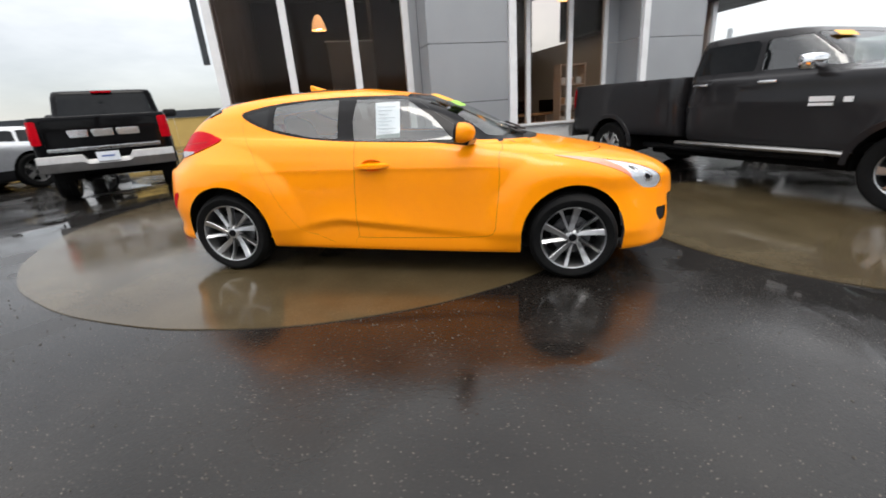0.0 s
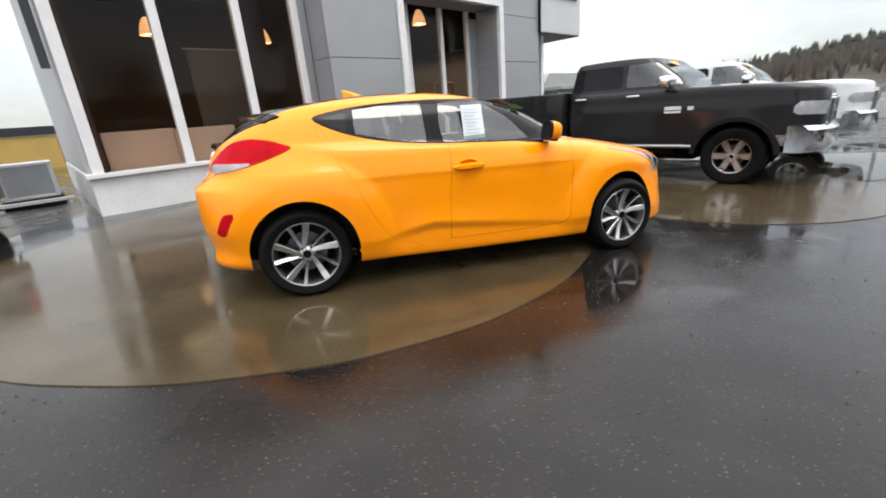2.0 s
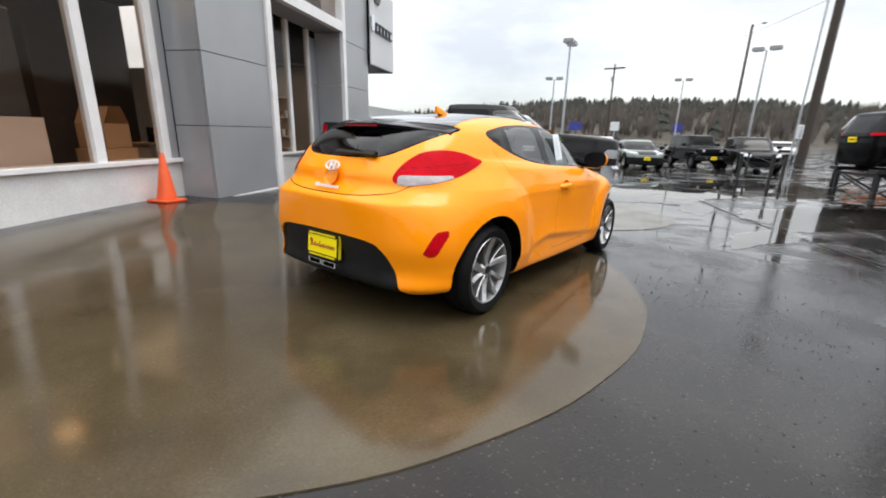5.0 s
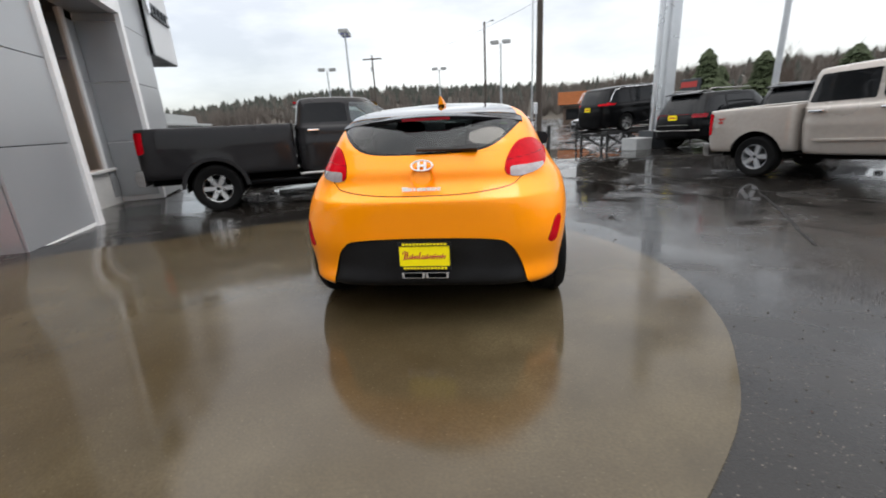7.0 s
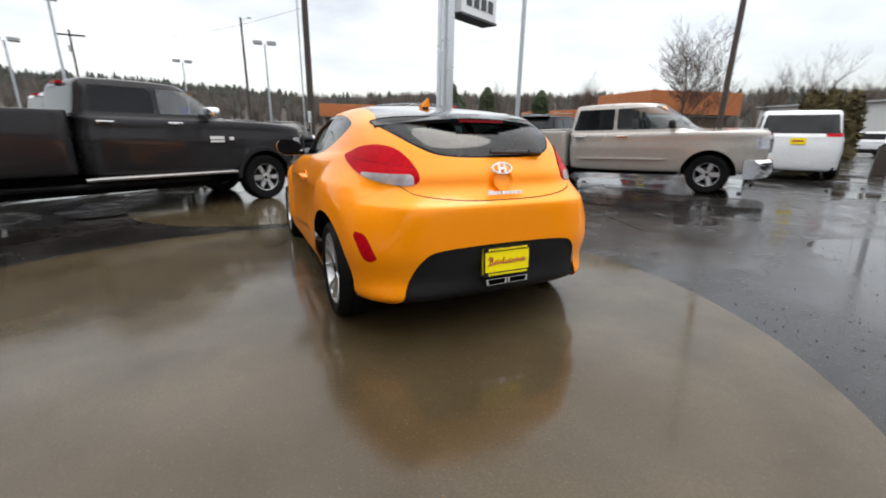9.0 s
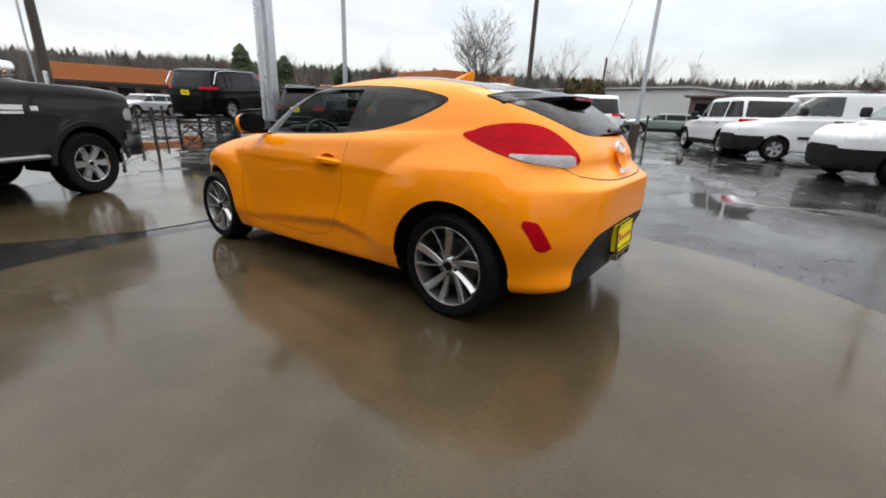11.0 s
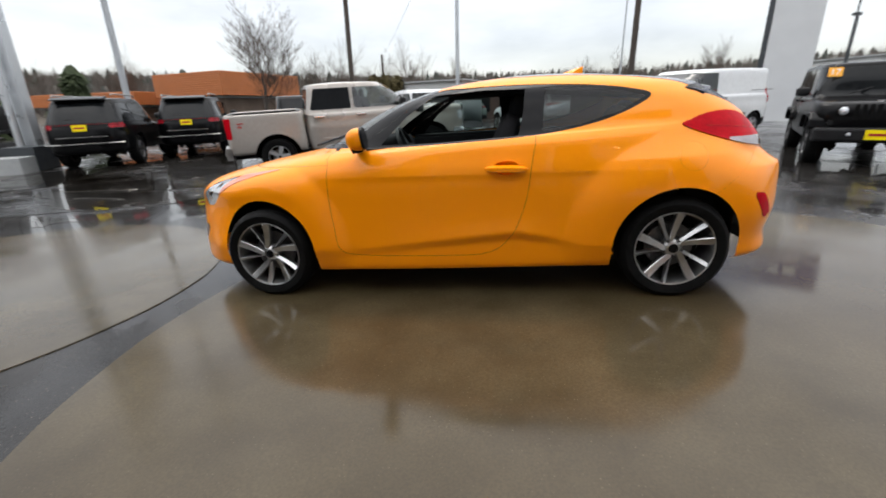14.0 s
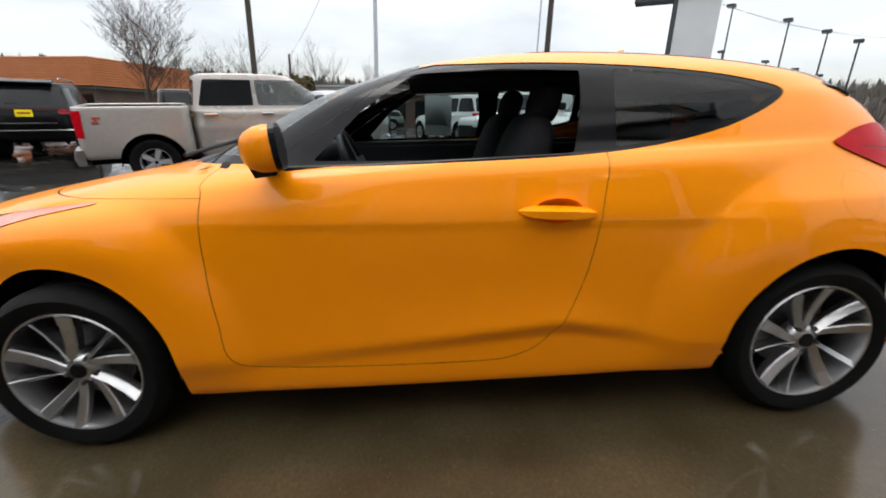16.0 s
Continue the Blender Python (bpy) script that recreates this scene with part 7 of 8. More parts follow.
# shell of the inside
bar("roof", (W0, 0.5, TOP), (8.5, 9.0, TOP + 0.15), ROOF_GREY, 0)
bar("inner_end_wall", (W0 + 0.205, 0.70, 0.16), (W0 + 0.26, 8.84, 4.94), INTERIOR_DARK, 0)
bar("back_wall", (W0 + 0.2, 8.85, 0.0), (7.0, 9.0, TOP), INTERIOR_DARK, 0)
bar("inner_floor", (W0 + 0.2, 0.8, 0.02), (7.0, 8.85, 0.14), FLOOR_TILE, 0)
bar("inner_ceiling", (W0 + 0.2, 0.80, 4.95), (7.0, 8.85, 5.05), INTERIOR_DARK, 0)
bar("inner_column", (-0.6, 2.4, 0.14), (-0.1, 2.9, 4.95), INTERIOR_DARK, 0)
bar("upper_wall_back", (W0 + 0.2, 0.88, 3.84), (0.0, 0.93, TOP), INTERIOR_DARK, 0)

# things seen through the windows
for a, b_, q in ((-3.52, -1.56, 1.02),):
    t_ = thing("low_partition", FACE @ pose(a, q, 0.14), "beige low partition board behind the glass", "partition")
    Build().box((0, 0, 0), (0.98, 0.05, 1.19)).done("board", BOARD, t_, bevel=0.006)
    Build().box((0.99, 0, 0), (b_ - a, 0.05, 1.17)).done("board", BOARD, t_, bevel=0.006)
bx = thing("cardboard_box", FACE @ pose(-0.75, 1.1, 0.14, 0, 0, 12), "stacked open cardboard boxes inside the window", "box")
Build().box((-0.3, -0.22, 0), (0.3, 0.22, 0.78)).done("carton", CARD, bx, bevel=0.006)
Build().box((-0.25, -0.2, 0.785), (0.22, 0.2, 1.12)).done("carton", CARD, bx, bevel=0.006)
Build().add([(-0.25, -0.2, 1.12), (-0.25, 0.2, 1.12), (-0.12, 0.2, 1.34), (-0.12, -0.2, 1.34), (0.22, -0.2, 1.12), (0.22, 0.2, 1.12), (0.10, 0.2, 1.36), (0.10, -0.2, 1.36)], [(0, 1, 2, 3), (4, 5, 6, 7)]).done("carton_flap", CARD, bx)
for i, (sx, qx) in enumerate(((2.9, 1.9), (3.9, 2.3), (2.2, 3.2))):
    dk = thing("office_desk", FACE @ pose(sx, qx, 0.14), "brown desk with papers inside the showroom", "desk")
    Build().box((-0.6, -0.35, 0.70), (0.6, 0.35, 0.74)).done("desktop", CARD, dk, bevel=0.004)
    for lx in (-0.55, 0.51):
        Build().box((lx, -0.3, 0), (lx + 0.04, 0.3, 0.70)).done("leg_panel", BOARD, dk)
    Build().box((-0.25, 0.0, 0.745), (0.2, 0.04, 1.06)).done("monitor", BLACK_GLOSS, dk, bevel=0.005)
shelf = thing("display_shelf", FACE @ pose(3.9, 1.3, 0.14), "warm wooden display shelf inside the portal window", "shelf")
for z_ in (0.0, 0.45, 0.9, 1.35, 1.8):
    Build().box((-0.35, -0.15, z_), (0.35, 0.15, z_ + 0.03)).done("shelf_board", BOARD, shelf)
for x_ in (-0.35, 0.32):
    Build().box((x_, -0.15, 0), (x_ + 0.03, 0.15, 1.83)).done("shelf_side", BOARD, shelf)
for i in range(9):
    Build().box((-0.28 + 0.2 * (i % 3), -0.1, 0.481 + 0.45 * (i // 3)), (-0.14 + 0.2 * (i % 3), 0.1, 0.63 + 0.45 * (i // 3))).done("shelf_box", CARD if i % 2 else PAPER, shelf)
ban = thing("hanging_banner", FACE @ pose(-1.1, 2.6, 1.3), "pale hanging banner inside the window bay", "banner")
Build().box((-0.55, 0, 0), (0.55, 0.012, 1.5)).done("cloth", BANNER_GREY, ban)
Build().tube([(-0.6, 0.006, 1.5), (0.6, 0.006, 1.5)], 0.015, 8).done("rod", GALV, ban)


def pendant(s, q, z, parent_m=FACE):
    p = thing("pendant_lamp", parent_m @ pose(s, q, z), "lit bell-shaped pendant lamp with a warm wooden shade", "lamp", "showroom pendants")
    rot = Matrix.Rotation(radians(90), 4, "X")
    Build().spin([(1.25 * r_, 1.75 * z_) for r_, z_ in ((0.035, 0.22), (0.07, 0.20), (0.125, 0.12), (0.155, 0.03), (0.165, 0.0), (0.150, 0.0), (0.140, 0.03), (0.11, 0.11), (0.06, 0.185), (0.02, 0.20))], 28, rot).done("shade", LAMP_WOOD, p, smooth_shade=True)
    Build().spin([(0.0, 0.02), (0.08, 0.03), (0.10, 0.10), (0.06, 0.18), (0.0, 0.20)], 16, rot).done("bulb", LAMP_GLOW, p, "glowing bulb", smooth_shade=True)
    Build().tube([(0, 0, 0.36), (0, 0, max(0.5, 4.95 - z))], 0.008, 6).done("cord", BLACK_TRIM, p)
    return p


for s_, q_, z_ in ((-1.63, 5.36, 3.5), (-1.60, 1.50, 3.46), (1.25, 5.75, 3.5), (4.79, 2.95, 3.7)):
    pendant(s_, q_, z_)
# unseen area lamps added under the ceiling to brighten the boards inside
for s_, q_ in ((-1.2, 4.5), (3.2, 4.5)):
    lamp_d = bpy.data.lights.new("showroom_fill_light", "AREA")
    lamp_d.energy, lamp_d.size, lamp_d.color = 28, 2.5, (1.0, 0.78, 0.55)
    lo_ = new("showroom_fill_light", lamp_d)
    lo_.matrix_world = FACE @ pose(s_, q_, 4.85)

# traffic cone against the pier
cone = thing("traffic_cone", stand(-1.20, 4.76, 20), "orange traffic cone standing against the showroom wall", "traffic cone")
rot90 = Matrix.Rotation(radians(90), 4, "X")
Build().spin([(0.0, 0.70), (0.022, 0.70), (0.028, 0.69), (0.135, 0.03), (0.150, 0.03)], 28, rot90).done("cone_body", CONE_ORANGE, cone, smooth_shade=True)
Build().box((-0.18, -0.18, 0), (0.18, 0.18, 0.03)).done("cone_base", CONE_ORANGE, cone, bevel=0.008)
# outdoor unit at the end wall
acm = FACE @ pose(W0 - 0.76, 4.59, lie(-6.6, 6.9) + 0.16)
ac = thing("air_conditioner", acm, "pale grey outdoor air-conditioning unit on a low plinth", "air conditioner")
Build().box((-0.46, -0.50, -0.26), (0.46, 0.50, 0.0)).done("plinth", BLACK_TRIM, ac, "dark plinth under the unit", bevel=0.01)
Build().box((-0.39, -0.42, 0.0), (0.39, 0.42, 0.62)).done("coil", GALV, ac, "grey condenser coil")
Build().box((-0.42, -0.45, 0.621), (0.42, 0.45, 0.68)).done("lid", PANEL_LIGHT, ac, "pale lid", bevel=0.012)
Build().box((-0.42, -0.45, 0.001), (0.42, 0.45, 0.05)).done("base_pan", PANEL_LIGHT, ac, "pale base pan", bevel=0.008)
for x_ in (-0.42, 0.35):
    for y_ in (-0.45, 0.38):
        Build().box((x_, y_, 0.051), (x_ + 0.07, y_ + 0.07, 0.620)).done("corner_post", PANEL_LIGHT, ac, bevel=0.006)
for k in range(11):
    y_ = -0.345 + 0.069 * k
    Build().box((-0.415, y_ - 0.007, 0.051), (-0.396, y_ + 0.007, 0.620)).done("grille_slat", PANEL_LIGHT, ac)
for k in range(10):
    x_ = -0.315 + 0.070 * k
    Build().box((x_ - 0.006, -0.445, 0.051), (x_ + 0.006, -0.426, 0.620)).done("grille_slat", GALV, ac)
Build().box((-0.9, -0.62, -0.10), (0.60, -0.54, -0.03)).done("stand_rail", WHITE_METAL, ac, "white guard rail", bevel=0.01)
for x_ in (-0.8, 0.5):
    Build().box((x_, -0.60, -0.26), (x_ + 0.05, -0.55, -0.101)).done("rail_foot", WHITE_METAL, ac)

# ---- lot furniture ----


def lamp_post(x, y, h, heads=2, heading=0.0, label="grey parking-lot lamp post with twin box heads", base=True, finish=None):
    p = thing("street_lamp", upright(x, y, heading), label, "street lamp", "lot lamps")
    Build().tube([(0, 0, -0.1), (0, 0, h)], [0.085, 0.055], 12).done("pole", finish or GALV, p, smooth_shade=True)
    for sd in ((-1, 1) if heads == 2 else (1,)):
        hd = Build().box((sd * 0.46 - 0.30, -0.28, h - 0.02), (sd * 0.46 + 0.30, 0.28, h + 0.20)).done("lamp_head", finish or ROOF_GREY, p, "box lamp head", bevel=0.02)
        Build().box((sd * 0.46 - 0.26, -0.22, h - 0.035), (sd * 0.46 + 0.26, 0.22, h - 0.021)).done("lens", CLEAR_LENS, hd)
    if base:
        Build().tube([(0, 0, -0.1), (0, 0, 0.75)], 0.27, 16).done("footing", OFF_WHITE, p, "round concrete footing")
    return p


lamp_post(23.27, 8.6, 7.1, heading=10)
lamp_post(31.4, -1.0, 7.05, heading=80)
lamp_post(43.4, 5.3, 6.85, heading=100)
lamp_post(34.3, 14.2, 6.5, heading=110)
for x_, y_, h_ in ((-25.2, -35.0, 9.9), (-28.3, -32.6, 8.5), (-30.2, -31.0, 7.5), (-31.6, -29.7, 6.7)):
    lamp_post(x_, y_, h_, 1, 40, "dark lot lamp post with a single box head", finish=SIGN_DARK)
    lamp_post(x_ - 6, y_ - 9, h_ * 0.8, 1, 40, "dark lot lamp post with a single box head", finish=SIGN_DARK)


def pole(x, y, h, r0, r1, m, label, name="pole", lean=0.0):
    p = thing(name, upright(x, y) @ pose(0, 0, 0, 0, lean, 0), label, "pole")
    Build().tube([(0, 0, -0.2), (0, 0, h * 0.5), (0, 0, h)], [r0, (r0 + r1) / 2, r1], 14).done("shaft", m, p, smooth_shade=True)
    return p


pole(31.4, -3.95, 12.5, 0.27, 0.21, WOOD_POLE, "dark wooden utility pole with a small white sign", "utility_pole")
pole(31.25, -3.4, 12.0, 0.06, 0.05, GALV, "slim grey steel pole beside the utility pole", "steel_pole")
arm = pole(35.8, 0.3, 9.5, 0.11, 0.08, WOOD_POLE, "slender wooden street pole with a lamp arm", "utility_pole")
Build().tube([(0, 0, 9.3), (0.5, -0.6, 9.65)], 0.03, 6).done("lamp_arm", GALV, arm)
Build().box((0.4, -0.8, 9.60), (0.62, -0.5, 9.70)).done("lamp_head", GALV, arm, bevel=0.02)
lp_ = pole(12.94, -10.37, 11.5, 0.105, 0.08, GALV, "grey steel lamp pole behind the parked cars", "steel_pole")
Build().box((-0.75, -0.25, 8.75), (-0.12, 0.25, 8.95)).done("lamp_head", SIGN_DARK, lp_, "dark box lamp head", bevel=0.03)
pole(6.19, -14.57, 11.5, 0.105, 0.08, WOOD_POLE, "grey-brown wooden utility pole", "utility_pole")
pole(1.93, -16.0, 11.5, 0.085, 0.065, GALV, "grey steel pole on a thick timber stump", "steel_pole")
stump = thing("timber_stump", upright(1.93, -15.75), "weathered timber bollard at the foot of a steel pole", "bollard")
Build().tube([(0.02, -0.06, -0.1), (0, -0.08, 0.82)], [0.19, 0.18], 14).done("post", WOOD_POLE, stump, bevel=0.01)
pole(-8.0, -27.2, 13.0, 0.20, 0.15, WOOD_POLE, "thick dark utility pole with a guy wire", "utility_pole")
pole(-7.2, -26.6, 13.0, 0.05, 0.05, GALV, "thin conduit pole beside the utility pole", "steel_pole")
pole(16.4, -55.0, 8.2, 0.16, 0.13, WOOD_POLE, "short dark utility pole beyond the roofs", "utility_pole")
far_p = pole(70.0, 19.65, 12.7, 0.16, 0.12, WOOD_POLE, "far utility pole with cross-arm and transformer", "utility_pole")
Build().box((-0.1, -1.6, 12.0), (0.1, 1.6, 12.2)).done("cross_arm", WOOD_POLE, far_p)
Build().tube([(0.2, 0.25, 10.1), (0.2, 0.25, 10.9)], 0.22, 12).done("transformer", GALV, far_p)
nb = thing("notice_board", upright(29.3, -3.5, 160), "small white notice sign on a post", "sign")
Build().box((-0.45, -0.02, 1.7), (0.45, 0.02, 2.5)).done("face", SIGN_WHITE, nb)
Build().tube([(0, 0.04, 0), (0, 0.04, 2.4)], 0.04, 8).done("post", GALV, nb)
for i in range(4):
    Build().box((-0.34, 0.022, 1.82 + 0.16 * i), (0.34, 0.026, 1.88 + 0.16 * i)).done("print_bar", INK, nb)

# silver double-post sign
sg = thing("sign_pylon", upright(12.6, -6.55, -64), "tall silver two-post dealership sign on a concrete plinth", "sign")
Build().box((-0.21, -0.21, 0.0), (0.21, 0.21, 9.5)).done("square_post", SIGN_SILVER, sg, bevel=0.03)
Build().tube([(-0.44, 0.02, 0.0), (-0.44, 0.02, 9.5)], 0.09, 20).done("round_post", SIGN_SILVER, sg, smooth_shade=True)
Build().box((-0.72, -0.36, -0.1), (0.36, 0.36, 0.62)).done("dark_skirt", SIGN_DARK, sg, bevel=0.02)
Build().box((-1.45, -0.36, -0.1), (-0.74, 0.36, 0.40)).done("plinth", ROOF_GREY, sg, "pale concrete plinth", bevel=0.02)
box_ = Build().box((0.45, -0.35, 5.75), (2.95, 0.35, 7.9)).done("sign_box", SIGN_WHITE, sg, "white-faced sign box with dark edges", bevel=0.02)
Build().box((0.40, -0.38, 5.66), (3.0, 0.38, 5.745)).done("sign_edge", SIGN_DARK, box_, "dark lower edge")
for i in range(4):
    Build().box((0.75 + 0.52 * i, -0.37, 6.05), (1.12 + 0.52 * i, -0.352, 6.5)).done("letter_block", SIGN_DARK, box_, "dark letter block", bevel=0.004)
    Build().box((0.75 + 0.52 * i, 0.352, 6.05), (1.12 + 0.52 * i, 0.37, 6.5)).done("letter_block", SIGN_DARK, box_, "dark letter block", bevel=0.004)

# blue sign on a broad grey post
bs = thing("sign_pylon", upright(-11.95, -17.85, 150), "blue sign box on a broad grey post", "sign")
Build().box((-0.82, -0.35, -0.2), (0.82, 0.35, 6.1)).done("broad_post", PANEL_LIGHT, bs, bevel=0.02)
Build().box((-1.02, -0.36, -0.2), (-0.83, 0.36, 6.1)).done("post_edge", SIGN_DARK, bs, "dark green-grey post edge", bevel=0.01)
bb = Build().box((-1.9, -0.5, 6.1), (2.35, 0.5, 7.75)).done("sign_box", SIGN_BLUE, bs, "deep blue sign box", bevel=0.03)
Build().box((-2.6, -0.42, 5.98), (1.95, 0.42, 6.095)).box((-2.6, -0.42, 6.1), (-1.92, 0.42, 7.6)).done("sign_back", SIGN_DARK, bs, "dark second sign behind")
for i in range(5):
    x0 = 1.55 - 0.62 * i
    Build().box((x0 - 0.46, 0.50, 6.62), (x0, 0.53, 7.10)).done("letter_block", SIGN_WHITE, bb, "white letter block", bevel=0.01)
    Build().box((x0 - 0.46, -0.53, 6.62), (x0, -0.50, 7.10)).done("letter_block", SIGN_WHITE, bb, "white letter block", bevel=0.01)

# display rack under the black minivan
rk = thing("display_rack", upright(15.35, -6.55, H_RAM, -0.10), "black steel display ramp holding up a minivan", "display rack")
for y_ in (-0.78, 0.78):
    Build().box((-2.5, y_ - 0.16, 0.66), (2.5, y_ + 0.16, 0.775)).done("wheel_track", RACK_STEEL, rk, bevel=0.01)
    for x_ in (-2.3, -1.2, 0.0, 1.2, 2.3):
        Build().box((x_ - 0.04, y_ - 0.04, 0.0), (x_ + 0.04, y_ + 0.04, 0.66)).done("upright", RACK_STEEL, rk)
    for x_ in (-2.3, -1.2, 0.0, 1.2):
        Build().tube([(x_, y_, 0.05), (x_ + 1.1, y_, 0.63)], 0.025, 6).done("brace", RACK_STEEL, rk)
        Build().tube([(x_ + 1.1, y_, 0.05), (x_, y_, 0.63)], 0.025, 6).done("brace", RACK_STEEL, rk)
    Build().box((-2.6, y_ - 0.05, 0.0), (2.6, y_ + 0.05, 0.05)).done("foot_rail", RACK_STEEL, rk)
for x_ in (-2.3, 0.0, 2.3):
    Build().box((x_ - 0.04, -0.74, 0.55), (x_ + 0.04, 0.74, 0.63)).done("cross_beam", RACK_STEEL, rk)
    Build().tube([(x_, -0.74, 0.05), (x_, 0.74, 0.55)], 0.025, 6).done("brace", RACK_STEEL, rk)

# chained posts
chain = [(12.2, -2.4), (12.7, -1.6), (14.6, -2.75), (16.4, -4.2), (19.0, -1.6)]
for i, (x_, y_) in enumerate(chain):
    p = thing("chain_post", upright(x_, y_), "slim black post carrying a drooping chain", "post", "chain posts")
    Build().tube([(0, 0, -0.05), (0, 0, 0.98)], 0.045, 10).done("shaft", RACK_STEEL, p, smooth_shade=True)
    Build().tube([(0, 0, 0.98), (0, 0, 1.02)], 0.06, 10).done("cap", RACK_STEEL, p)
    if i < len(chain) - 1:
        nx, ny = chain[i + 1]
        b = Build()
        pts = [((nx - x_) * t / 12, (ny - y_) * t / 12, 0.9 - 0.35 * (1 - ((t - 6) / 6) ** 2)) for t in range(13)]
        b.tube(pts, 0.012, 5).done("chain", RACK_STEEL, p)
for x_, y_ in ((1.35, -15.2),):
    p = thing("chain_post", upright(x_, y_), "slim black steel post leaning slightly", "post", "chain posts")
    Build().tube([(0, 0, -0.05), (0.03, 0.0, 1.15)], 0.04, 10).done("shaft", RACK_STEEL, p, smooth_shade=True)

# ---- buildings beyond ----


def block(name, m, label, size, wall, roof_m, windows=0, roof_over=0.3, ribs=0, fascia=None):
    """A low commercial building: walls, flat roof, fascia boards, windows."""
    lx, ly, h = size
    t = thing(name, m, label, "building")
    Build().box((-lx / 2, -ly / 2, -0.4), (lx / 2, ly / 2, h)).done("wall", wall, t)
    Build().box((-lx / 2 - roof_over, -ly / 2 - roof_over, h), (lx / 2 + roof_over, ly / 2 + roof_over, h + 0.18)).done("roof", roof_m, t, bevel=0.03)
    for i in range(windows):
        x0 = -lx / 2 + lx * (i + 0.15) / windows
        x1 = -lx / 2 + lx * (i + 0.85) / windows
        for sy in (-1, 1):
            wn = Build().box((x0, sy * ly / 2 - 0.04, 0.5), (x1, sy * ly / 2 + 0.04, min(h - 0.35, 2.5))).done("window", GLASS_DARK, t)
            Build().box((x0 - 0.06, sy * ly / 2 - 0.03, 0.42), (x1 + 0.06, sy * ly / 2 + 0.10, 0.5)).done("sill", wall, wn)
    if ribs:
        z0, z1 = fascia
        rz = (z1 - z0) / ribs
        for i in range(ribs):
            Build().box((-lx / 2 - 0.7, -ly / 2 - 0.7, z0 + rz * i + 0.01), (lx / 2 + 0.7, ly / 2 + 0.7, z0 + rz * (i + 1) - 0.02)).done("siding_board", ORANGE_FASCIA, t, bevel=0.03)
        Build().box((-lx / 2 - 0.62, -ly / 2 - 0.62, z0), (lx / 2 + 0.62, ly / 2 + 0.62, z1 - 0.04)).done("fascia_core", BROWN_ROOF, t)
    return t


block("orange_building", upright(29.2, -40.6, -15.4), "low shop with a broad ribbed orange fascia and dark windows", (8.2, 8.8, 2.9), TAN_WALL, ROOF_GREY, 4, 0.2, 11, (3.1, 5.25))
block("orange_building", upright(43.5, -41.5, -6), "lower wing with ribbed orange roof edge", (13.0, 8.0, 2.3), TAN_WALL, ROOF_GREY, 5, 0.2, 6, (2.5, 3.8))
block("orange_building", upright(65.5, -18.0, 75), "far shop with an orange fascia and dark front", (13.0, 8.0, 2.4), TAN_WALL, ROOF_GREY, 5, 0.2, 6, (2.6, 4.4))
wb_ = thing("sign", upright(31.0, -37.2, 2, 2.5), "white panel sign in front of the orange fascia", "sign")
Build().box((-0.9, -0.06, 0), (0.9, 0.06, 0.42)).done("face", SIGN_WHITE, wb_)
Build().tube([(0, 0, -2.6), (0, 0, 0)], 0.06, 8).done("post", GALV, wb_)
block("white_building", upright(16.0, -58.0, -21), "long low white storehouse across the road", (26.0, 8.0, 4.4), OFF_WHITE, ROOF_GREY, 0, 0.4)
block("white_building", upright(-1.0, -60.5, -8), "long white storehouse with a pale roof", (26.0, 8.0, 4.2), OFF_WHITE, OFF_WHITE, 9, 0.6)
block("brown_building", upright(-4.0, -49.5, -2), "flat brown-fascia building across the road", (17.0, 9.0, 3.0), BROWN_ROOF, BROWN_ROOF, 5, 0.5)
t_ = block("white_building", upright(17.0, 24.0, 25), "low white workshop with a shallow grey roof beyond the showroom", (20.0, 12.0, 2.2), OFF_WHITE, ROOF_GREY, 0, 0.4)
Build().prism([(-10.4, 2.38), (10.4, 2.38), (9.8, 3.0), (-9.8, 3.0)], -0.4, pose(0, -5.0, 0)).done("roof_slope", ROOF_GREY, t_)
Build().tube([(-5.0, 0, 2.3), (-5.0, 0, 4.4)], 0.12, 10).done("vent_pipe", GALV, t_)
block("white_building", upright(-45, -62, 30), "pale commercial block far beyond the blue sign", (9.0, 7.0, 5.5), OFF_WHITE, ROOF_GREY, 6, 0.3)
ds = thing("shop_sign", upright(19.4, -10.2, 20), "dark three-panel road sign with a red band", "sign")
Build().box((-0.55, -0.1, 1.2), (0.55, 0.1, 2.75)).done("face", SIGN_DARK, ds, bevel=0.02)
Build().box((-0.5, 0.10, 2.35), (0.5, 0.115, 2.62)).done("red_band", PLATE_RED, ds)
Build().box((-0.5, 0.10, 1.75), (0.5, 0.115, 1.95)).done("white_band", SIGN_WHITE, ds)
for x_ in (-0.4, 0.4):
    Build().box((x_ - 0.05, -0.05, 0), (x_ + 0.05, 0.05, 1.2)).done("leg", SIGN_DARK, ds)
for i, (x_, y_, m_) in enumerate(((46.0, 16.2, SIGN_BLUE), (50, 6.2, SIGN_BLUE), (44, 11.2, SIGN_WHITE))):
    f_ = thing("lot_banner", upright(x_, y_, 70), "small dealer banner sign at the far row", "sign")
    Build().box((-0.9 if i < 1 else -0.5, -0.05, 2.3), (0.9 if i < 1 else 0.5, 0.05, 3.2)).done("face", m_, f_)
    Build().tube([(0, 0, 0), (0, 0, 2.2)], 0.06, 8).done("post", GALV, f_)

